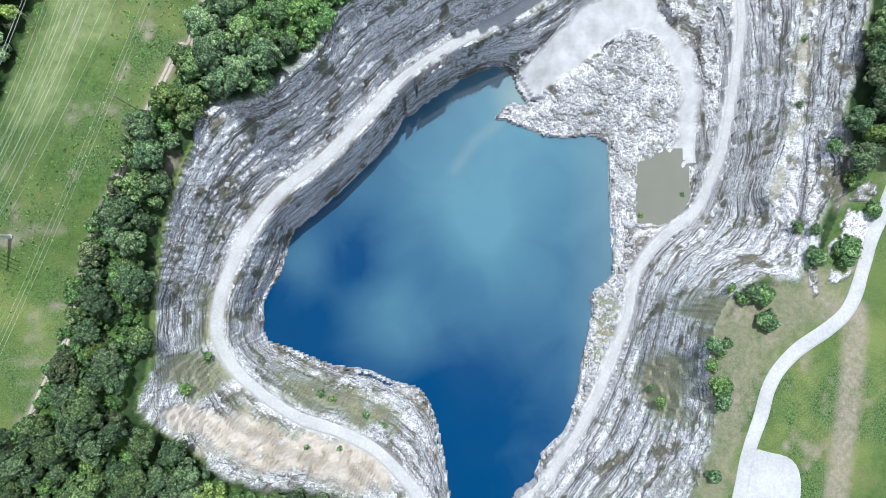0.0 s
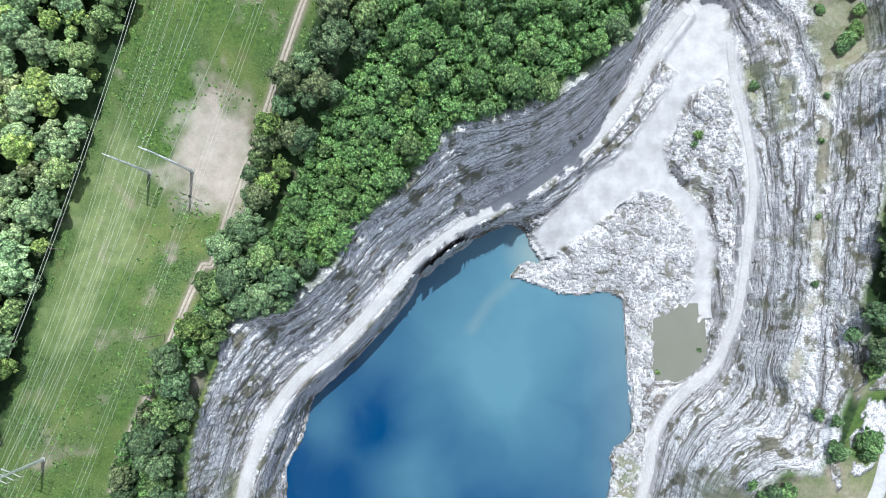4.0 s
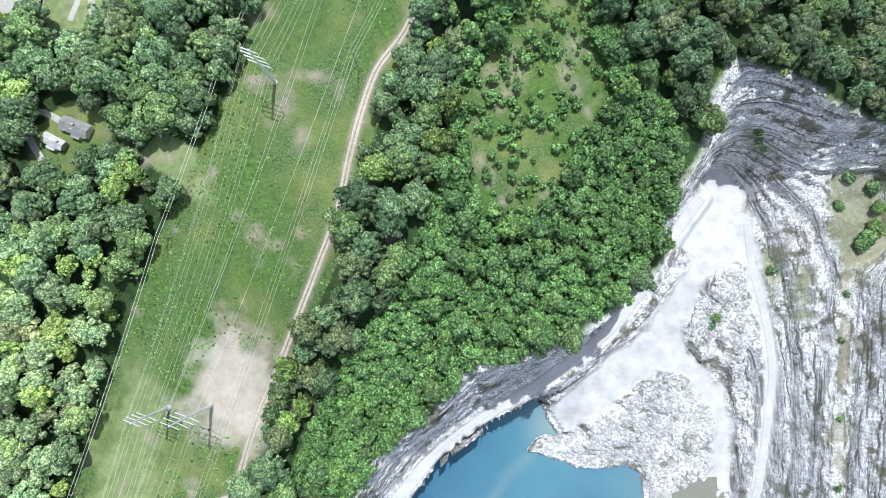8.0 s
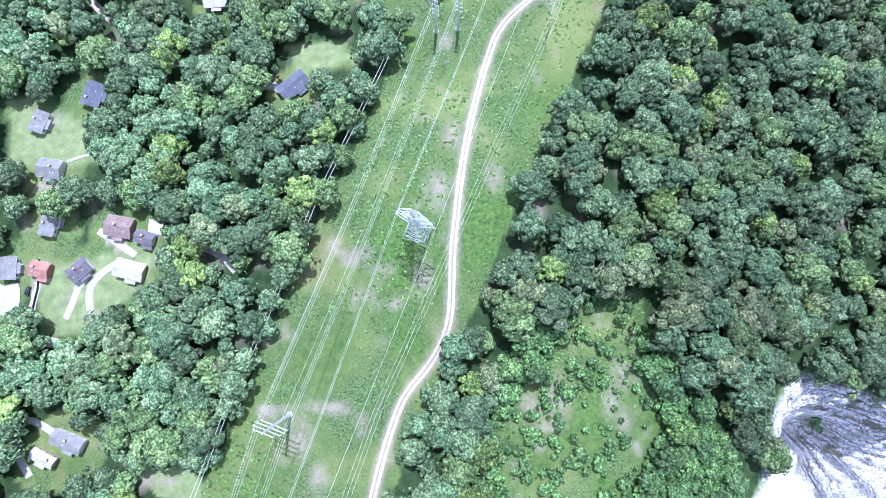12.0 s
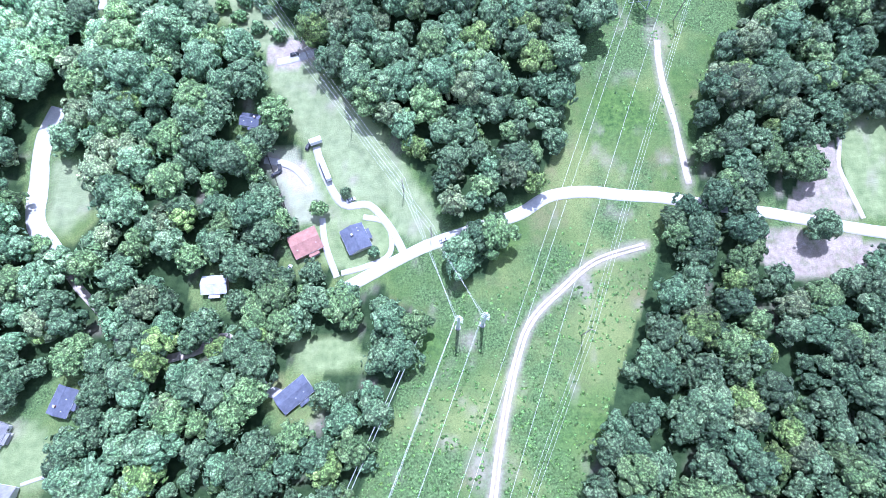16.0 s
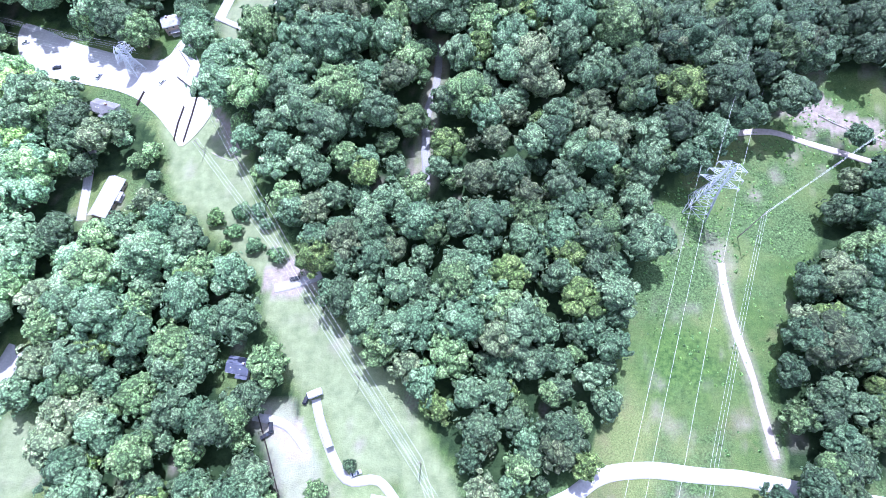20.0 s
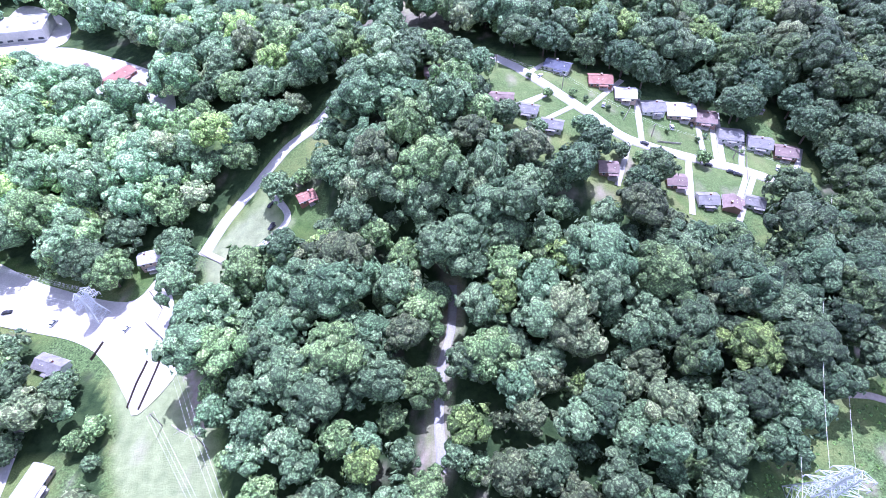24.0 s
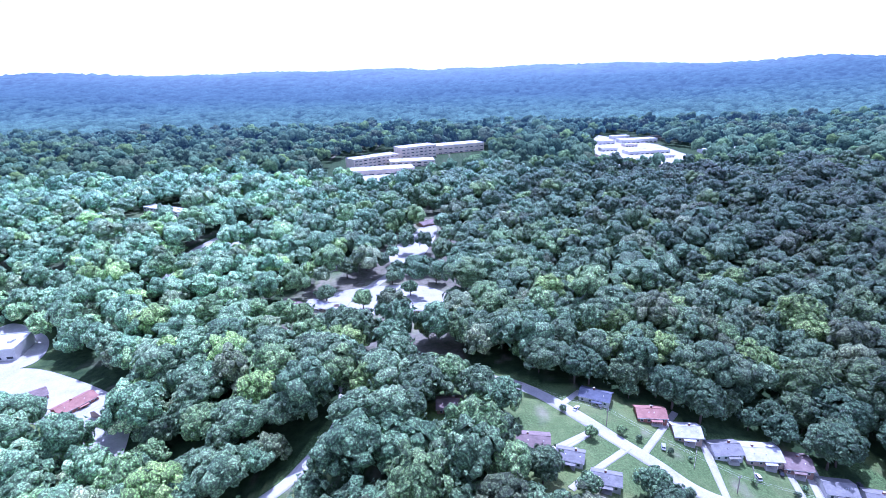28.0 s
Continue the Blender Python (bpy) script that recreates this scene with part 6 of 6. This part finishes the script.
away = lambda ends, dx, dy, dz=0: [(a + dx, b + dy, c + dz) for a, b, c in ends]  # noqa: E731
ALONG = 23.0
pk = mono_pole(-210, 24, 34, -ALONG, 4, 5.2)
pa = mono_pole(-153, 170, 34, -ALONG, 4, 5.2)
pd = mono_pole(-86, 328, 36, -ALONG, 4, 5.6)
t1 = mono_pole(-16, 510, 28, -ALONG, 4, 1.6)
t2 = mono_pole(-5, 511, 28, -ALONG, 4, 1.6)
string([away(pk, -64, -150), pk, pa, pd], 4.5)
string([pd[0::2], t1[0::2]], 5.0)
string([pd[1::2], t2[0::2]], 5.0)
pb = mono_pole(-131, 170, 43, -ALONG, 4, 6.0)
pe = lattice_tower(-27, 406, 44, -ALONG)
pg = lattice_tower(91, 688, 38, -28)
string([away(pb[:6], -64, -150), pb[:6]], 5.0)
string([[pb[2], pb[3], pb[0]], [pe[0], pe[1], pe[4]], [pg[0], pg[1], pg[4]], away([pg[0], pg[1], pg[4]], 60, 120)], 6.0, 0.05)
wc = wood_pole(-145, 86, 25, -ALONG, 2.0)
wf_ = wood_pole(-45, 332, 20, -ALONG, 1.6)
wm = wood_pole(39, 505, 18, -ALONG, 1.6)
wh = wood_pole(106, 672, 24, 40, 2.0)
string([away(wc, -85, -205), wc, wf_, wm, wh, away(wh, 95, 60)], 3.5)
edge_poles = [wood_pole(x, y, 11, -ALONG, 0.8) for x, y in ((-236, 40), (-197, 131), (-146, 256), (-108, 338), (-72, 420), (-34, 505))]
string([[e[0], e[2]] for e in edge_poles], 1.5, 0.09)
strip_a = [wood_pole(x, y, 15, 40, 1.8) for x, y in ((-40, 578), (-88, 650), (-128, 716), (-168, 785))]
string([[t1[0], t1[2], t1[4]], *strip_a], 2.0)
strip_b = [wood_pole(x, y, 12, 40, 1.4) for x, y in ((-27, 555), (-66, 612), (-104, 668), (-150, 727))]
string([[t2[0], t2[2], t2[4]], *strip_b], 1.5)
ps = lattice_tower(-196, 782, 18, 60, 2.6, 6.0)
string([ps, away(ps, -130, 42)], 2.0)
string([away(ps, 0, 0, -2.0), away(ps, -130, 42, -2.0)], 2.5)


# ---- yard trees, each on its own ----
def tree_kind(seed, tone):
    rng_ = np.random.default_rng(seed)
    co, tri, soft_ = crown_variant(seed, 36, 5, (3, 8), 0.225, 170, 0.092)
    crown = triangles_object("crown", co * (1, 1, 0.95) + (0, 0, 1.08), tri, LEAF, np.tile(tone, (len(co), 1)), soft_)
    t = new("tree")
    crown.parent = t
    bm = tube([(0, 0, -0.1), (0.02, 0.01, 0.5), (0, 0, 1.1)], 0.055, 8, None, 0.03)
    for i in range(5):
        a = i * 1.257 + rng_.uniform(-0.3, 0.3)
        tube([(0, 0, 0.6 + 0.08 * i), (0.35 * math.cos(a), 0.35 * math.sin(a), 1.15 + 0.05 * i), (0.6 * math.cos(a), 0.6 * math.sin(a), 1.45)], 0.03, 5, bm, 0.01)
    part("trunk", bm, BARK, t, "grey-brown trunk with limbs")
    tagged(t, "broadleaf yard tree with a full rounded crown", "tree", "yard trees")
    return t


kinds = [tree_kind(200 + i, tone_) for i, tone_ in enumerate(tone_of(np.random.default_rng(77), 9))]
# Darker leaf tones, to match the woods' painted darker east.
dark_kinds = [tree_kind(220 + i, tone_) for i, tone_ in enumerate(((0.52, 0.62, 0.58), (0.60, 0.66, 0.56), (0.46, 0.58, 0.56)))]
placed = []
rng = np.random.default_rng(55)
for i, ((x, y), r) in enumerate(zip(YARD_TREES, YARD_SIZES)):
    base = dark_kinds[i % 3] if x > 30 and y > 700 else kinds[i % 9]
    m = pose(x, y, gz(x, y), 0, 0, float(rng.uniform(0, 360))) @ Matrix.Scale(float(r) * 0.95, 4)
    if base not in placed:
        placed.append(base)
        base.matrix_world = m
    else:
        made = copy_thing(base, m)
        made.matrix_world = m


# ---- broken stone and undergrowth ----
WEED = foliage_material("weeds", (0.110, 0.165, 0.062), (0.185, 0.255, 0.098), (0.270, 0.335, 0.140))
def scatter_bits(name, xy, size, material, label, category, seed, tuft=False):
    rng_ = np.random.default_rng(seed)
    n = len(xy)
    z = ground_z(xy[:, 0], xy[:, 1])
    if tuft:
        co0 = np.array([(0, 0, 0.7), (1, 0, 0), (0.3, 0.95, 0.1), (-0.8, 0.6, 0), (-0.8, -0.6, 0.1), (0.3, -0.95, 0)])
        tri0 = np.array([(0, k + 1, (k + 1) % 5 + 1) for k in range(5)])
    else:
        co0 = np.array([(1, 0, 0.1), (0, 1, 0), (-1, 0, 0.15), (0, -1, 0), (0.4, 0.3, 0.8), (-0.5, -0.2, 0.7), (0.5, -0.5, 0.55)])
        tri0 = np.array([(0, 1, 4), (1, 5, 4), (1, 2, 5), (2, 3, 5), (3, 6, 5), (3, 0, 6), (0, 4, 6), (4, 5, 6)])
    a = rng_.uniform(0, 6.28, n)[:, None]
    c = co0[None] * size[:, None, None] * rng_.uniform(0.7, 1.3, (n, len(co0), 3))
    X = c[..., 0] * np.cos(a) - c[..., 1] * np.sin(a) + xy[:, :1]
    Y = c[..., 0] * np.sin(a) + c[..., 1] * np.cos(a) + xy[:, 1:2]
    Z = c[..., 2] + z[:, None] - 0.1 * size[:, None]
    tri = (tri0[None] + (len(co0) * np.arange(n))[:, None, None]).reshape(-1, 3)
    tone = np.repeat(tone_of(rng_, n, 0.5), len(co0), 0) if tuft else None
    return tagged(triangles_object(name, np.stack([X, Y, Z], -1).reshape(-1, 3), tri, material, tone), label, category, kind="stuff")


rng = np.random.default_rng(66)
q = rng.uniform((-130, -170), (245, 310), (60000, 2))
rim_in = inside(q[:, 0], q[:, 1], RIM)
mound = inside(q[:, 0], q[:, 1], MOUND) | (near(q[:, 0], q[:, 1], WATER_LINE, 16, True)[0] < 14) & (q[:, 0] > 60)
slope_ = (near(q[:, 0], q[:, 1], HAUL_LINE, 20)[0] < 18) & (rng.uniform(0, 1, len(q)) < 0.02)
clear = (near(q[:, 0], q[:, 1], HAUL_LINE, 9)[0] > 7) & (near(q[:, 0], q[:, 1], EAST_LINE, 8)[0] > 5) & ~inside(q[:, 0], q[:, 1], WATER_LINE) & ~inside(q[:, 0], q[:, 1], POND)
dusty = inside(q[:, 0], q[:, 1], DUST) | inside(q[:, 0], q[:, 1], FLOOR)
pick = rim_in & clear & ~dusty & (mound | slope_ | (rng.uniform(0, 1, len(q)) < 0.02) | inside(q[:, 0], q[:, 1], ISLAND))
q = q[pick]
scatter_bits("rubble", q, rng.uniform(0.3, 1.0, len(q)) ** 3 * 1.9 + 0.25, ROCK_BIT, "loose heaps of broken pale stone", "rubble", 12)
q = rng.uniform((-240, -120), (197, 760), (90000, 2))
green = (inside(q[:, 0], q[:, 1], CORRIDOR) | inside(q[:, 0], q[:, 1], CORRIDOR_2) | inside(q[:, 0], q[:, 1], BALD) | inside(q[:, 0], q[:, 1], LOG_YARD)) & (near(q[:, 0], q[:, 1], curve(TRACK, 8), 6)[0] > 4) & ~inside(q[:, 0], q[:, 1], DIRT) & ~inside(q[:, 0], q[:, 1], MEADOW)
thick = 2.4 * rough(q[:, 0], q[:, 1], 38, 3, 31) + 0.25 > rng.uniform(-0.25, 1.3, len(q))
q = q[green & thick & (near(q[:, 0], q[:, 1], curve(ROAD, 8), 8)[0] > 6)]
scatter_bits("undergrowth", q, rng.uniform(0.35, 1.05, len(q)), WEED, "rank green weeds and low bushes in the clearing", "undergrowth", 13, True)


# ---- shrubs on the quarry's ledges and in gardens ----
def shrub_kind(seed, tone):
    co, tri, soft_ = crown_variant(seed, 18, 5, (3, 7), 0.30, 60, 0.14)
    t = new("shrub")
    foliage = triangles_object("foliage", co * (1, 1, 0.8) + (0, 0, 0.5), tri, LEAF, np.tile(tone, (len(co), 1)), soft_)
    foliage.parent = t
    part("stem", tube([(0, 0, -0.2), (0.02, 0.01, 0.5)], 0.05, 6, None, 0.03), BARK, t, "short woody stem")
    tagged(t, "bushy green shrub rooted on a stone ledge", "shrub", "quarry shrubs")
    return t


LEDGE_SHRUBS = [(177, -8, 4), (180, -23, 3.4), (174, -11, 3), (205, 13, 4), (221, 17, 5), (208, 27, 3.5), (131, -70, 4), (130, -64, 3), (152, -56, 4), (154, -33, 3), (150, -38, 3),
                (143, -100, 4), (160, -5, 3.5), (-68, -68, 3), (-61, -71, 2.8), (-40, -80, 2.4), (-29, -86, 2.2), (-130, -42, 3.4), (-133, -57, 4), (-72, -94, 1.8), (-54, -96, 1.8),
                (200, 228, 3.4), (166, 199, 3.6), (164, 194, 2.6), (241, 244, 6), (238, 240, 5), (246, 250, 6), (234, 281, 4), (228, 264, 3.4), (248, 274, 5), (250, 262, 4.5),
                (179, 304, 3), (184, 300, 2.6), (175, 307, 3.2), (141, 44, 2.0), (170, 58, 2.0), (224, 185, 2.0), (213, 101, 2.2), (218, 140, 2.0), (229, 212, 2.2)]
LEDGE_SHRUBS += [(174, -9, 6), (175, -22, 6), (147, -54, 6), (146, -34, 5), (223, 16, 8), (205, 12, 6), (229, 54, 6), (221, 73, 5), (240, 37, 5), (204, 29, 4), (144, -44, 4), (149, -63, 5), (163, -10, 4)]
shrubs = [shrub_kind(300 + i, tone_) for i, tone_ in enumerate(((0.9, 1.15, 0.8), (0.75, 0.95, 0.75), (1.1, 1.3, 0.8), (0.8, 1.0, 0.9)))]
rng = np.random.default_rng(91)
for i, (x, y, r) in enumerate(LEDGE_SHRUBS):
    m = pose(x, y, gz(x, y), 0, 0, float(rng.uniform(0, 360))) @ Matrix.Scale(r, 4)
    if i < len(shrubs):
        shrubs[i].matrix_world = m
    else:
        copy_thing(shrubs[i % len(shrubs)], m).matrix_world = m

GARDEN_TREES = [(28, 896, 3.2), (82, 904, 3.0), (-20, 890, 8.5), (-29, 869, 9.5), (1, 868, 8.5), (43, 862, 7.5), (16, 953, 8), (0, 982, 8), (-18, 990, 9), (43, 899, 2.4), (57, 929, 5), (-8, 872, 8),
                (-81, 569, 4.6), (-68, 578, 2.8), (-54, 547, 3.0), (60, 852, 5), (18, 862, 5), (-40, 882, 8), (70, 848, 5), (20, 915, 2.0), (50, 896, 1.6), (95, 880, 1.5), (112, 876, 1.5)]
for i, (x, y, r) in enumerate(GARDEN_TREES):
    m = pose(x, y, gz(x, y), 0, 0, float(rng.uniform(0, 360))) @ Matrix.Scale(r, 4)
    tagged(copy_thing(kinds[(i * 2) % 9], m), "leafy garden tree standing on a front lawn" if r > 3 else "small clipped round tree on a lawn", "tree", "garden trees").matrix_world = m


TOWN_TREES = [(-70, 1028, 11.4), (-84, 989, 9.2), (-42, 948, 7.6), (-16, 1012, 10.9), (1, 990, 8.5), (14, 958, 9.3), (-44, 1000, 6.8), (-98, 1249, 14), (-100, 1152, 13.0), (-55, 1134, 10.0), (-22, 1213, 13),
              (6, 1279, 13), (-123, 1081, 8.4), (-146, 1189, 10.3), (-115, 1135, 10.2), (-66, 1241, 10.1), (-74, 1113, 6.4), (-92, 1060, 8.5), (-58, 1083, 7.0), (-112, 1018, 9.5), (-132, 1040, 10), (-24, 1050, 9.5), (-10, 1085, 11), (-38, 1110, 9)]
for i, (x, y, r) in enumerate(TOWN_TREES):
    m = pose(x, y, gz(x, y), 0, 0, float(rng.uniform(0, 360))) @ Matrix.Scale(r, 4)
    tagged(copy_thing(kinds[(i * 4 + 1) % 9], m), "tall shade tree over bleached pavement in the town", "tree", "town trees").matrix_world = m


ROAD_TREES = [(-6, 550), (3, 556), (93, 562), (106, 566), (117, 563), (115, 550), (95, 548), (85, 556)]
for i, (x, y) in enumerate(ROAD_TREES):
    m = pose(x, y, gz(x, y), 0, 0, float(rng.uniform(0, 360))) @ Matrix.Scale(float(rng.uniform(6.5, 9.0)), 4)
    tagged(copy_thing(dark_kinds[i % 3], m), "dark leafy tree leaning over a pale gravel road", "tree", "roadside trees").matrix_world = m
STRIP_SHRUBS = [(-127, 681), (-117, 673), (-137, 688), (-112, 684), (-105, 668), (-125, 691), (-131, 674), (-117, 691)]
for i, (x, y) in enumerate(STRIP_SHRUBS):
    m = pose(x, y, gz(x, y), 0, 0, float(rng.uniform(0, 360))) @ Matrix.Scale(float(rng.uniform(3.0, 5.0)), 4)
    tagged(copy_thing(shrubs[i % 4], m), "pale bushy shrub on the mown power-line strip", "shrub", "strip shrubs").matrix_world = m


# ---- fences, felled timber and more parked cars ----
FENCE_WOOD = speckled("dark_fence_wood", (0.05, 0.04, 0.032), (0.10, 0.08, 0.065), 3.0)
DRY_WOOD = speckled("bleached_timber", (0.45, 0.41, 0.36), (0.66, 0.62, 0.56), 2.0)


def fence(line, label, height=1.7, wood=FENCE_WOOD):
    """Posts along a line with a board panel between each two."""
    p_ = np.array(line, float)
    pts = []
    for a, b in zip(p_, p_[1:]):
        n_ = max(1, int(round(np.linalg.norm(b - a) / 2.4)))
        pts += [a + (b - a) * k / n_ for k in range(n_)]
    pts.append(p_[-1])
    t = root("fence", pose(*pts[0], gz(*pts[0])), label, "fence", "yard fences")
    base = Vector((*pts[0], gz(*pts[0])))
    local = [Vector((*q, gz(*q))) - base for q in pts]
    for v in local:
        part("post", box(v.x - 0.09, v.x + 0.09, v.y - 0.09, v.y + 0.09, v.z - 0.4, v.z + height + 0.15, 0.015), wood, t)
    for a, b in zip(local, local[1:]):
        d = (b - a).normalized()
        s = Vector((-d.y, d.x, 0)) * 0.05
        bm = bmesh.new()
        lo = [bm.verts.new(v) for v in (a + s, b + s, b - s, a - s)]
        hi = [bm.verts.new(v + Vector((0, 0, height))) for v in (a + s, b + s, b - s, a - s)]
        bm.faces.new(hi)
        for k in range(4):
            bm.faces.new((lo[k], lo[(k + 1) % 4], hi[(k + 1) % 4], hi[k]))
        bmesh.ops.recalc_face_normals(bm, faces=bm.faces[:])
        part("panel", bm, wood, t)


for line in ([(-166, 757), (-167, 746), (-167, 735)], [(-173, 777), (-160, 766), (-161, 749), (-162, 734)], [(-191, 758), (-189, 767)]):
    fence(line, "dark stained board fence beside the paved yard")
fence([(-211, 402), (-211, 388), (-215, 372)], "dark board fence between two back yards", 1.5)
fence([(-96, 566), (-103, 585), (-110, 604)], "weathered board fence round a house yard", 1.5)
for line in ([(87, 871), (101, 872)], [(137, 865), (130, 846)], [(70, 884), (77, 896)], [(96, 880), (100, 890)], [(130, 872), (136, 866)]):
    fence(line, "low pale picket fence along a front lawn", 1.0, DRY_WOOD)


def felled_tree(points, radius, seed):
    rng_ = np.random.default_rng(seed)
    a = points[0]
    base = Vector((*a, gz(*a)))
    t = root("felled_tree", Matrix.Translation(base), "bleached felled tree trunk lying on bare dirt", "log", "felled trees")
    loc = [(x - a[0], y - a[1], gz(x, y) - base.z + radius * 0.8) for x, y in points]
    part("log", tube(loc, radius, 8, None, radius * 0.45), DRY_WOOD, t)
    for k in range(5):
        s = loc[1] if k % 2 else loc[-1]
        ang = rng_.uniform(0, 6.28)
        part("branch", tube([s, (s[0] + 1.6 * math.cos(ang), s[1] + 1.6 * math.sin(ang), s[2] + 0.5), (s[0] + 3.2 * math.cos(ang + 0.3), s[1] + 3.2 * math.sin(ang + 0.3), s[2] + 0.3)], radius * 0.35, 5, None, 0.05), DRY_WOOD, t)


felled_tree([(147, 753), (151, 746), (153, 738)], 0.6, 1)
felled_tree([(159, 736), (165, 731), (171, 727)], 0.35, 2)
felled_tree([(174, 726), (180, 722), (186, 719)], 0.3, 3)
felled_tree([(-146, 727), (-141, 724), (-137, 722)], 0.3, 4)
for x, y, turn, paint in ((-120, 825, 50, "dark"), (-144, 794, 70, "dark"), (78, 867, -20, "dark"), (78, 850, 70, "silver"), (123, 852, -20, "dark"), (112, 888, 75, "dark"), (151, 856, 60, "white"), (145, 883, 75, "dark"), (-104, 590, 30, "dark"),
                          (-262, 802, 20, "white"), (-240, 784, 15, "dark"), (-216, 778, 70, "silver"), (-197, 800, 20, "dark"), (-181, 774, 60, "white"), (-97, 657, 10, "dark")):
    car(x, y, turn, paint)
street_poles = [wood_pole(x, y, 9, a_, 0.8) for x, y, a_ in ((2, 926, 45), (38, 905, 40), (84, 874, 15), (129, 864, 25), (155, 846, 30))]
string([[q_[0], q_[2]] for q_ in street_poles], 0.8, 0.03)
for x, y, r in ((83, 907, 2.6), (86, 857, 3.0), (108, 858, 4.4), (95, 923, 6), (106, 923, 6.5), (62, 890, 1.6), (70, 888, 1.2), (118, 880, 1.4), (135, 868, 1.4)):
    m = pose(x, y, gz(x, y), 0, 0, float(rng.uniform(0, 360))) @ Matrix.Scale(r, 4)
    tagged(copy_thing(kinds[int(x) % 9], m), "dark leafy garden tree beside a front lawn", "tree", "garden trees").matrix_world = m


# ---- a loop of black pipe left on the bare ground ----
PIPE = speckled("black_plastic_pipe", (0.02, 0.02, 0.02), (0.045, 0.045, 0.045), 4.0, 0.5)
pipe = [(159, 589), (160, 583), (162, 579), (164, 577), (166, 579), (166, 583), (164, 586)]
base = Vector((*pipe[0], gz(*pipe[0])))
coil = root("drain_pipe", Matrix.Translation(base), "coiled black drainage pipe on bare dirt", "pipe")
smooth_pipe = curve(pipe, 1.0)
part("hose", tube([(x - base.x, y - base.y, gz(x, y) - base.z + 0.3) for x, y in smooth_pipe], 0.28, 8), PIPE, coil)
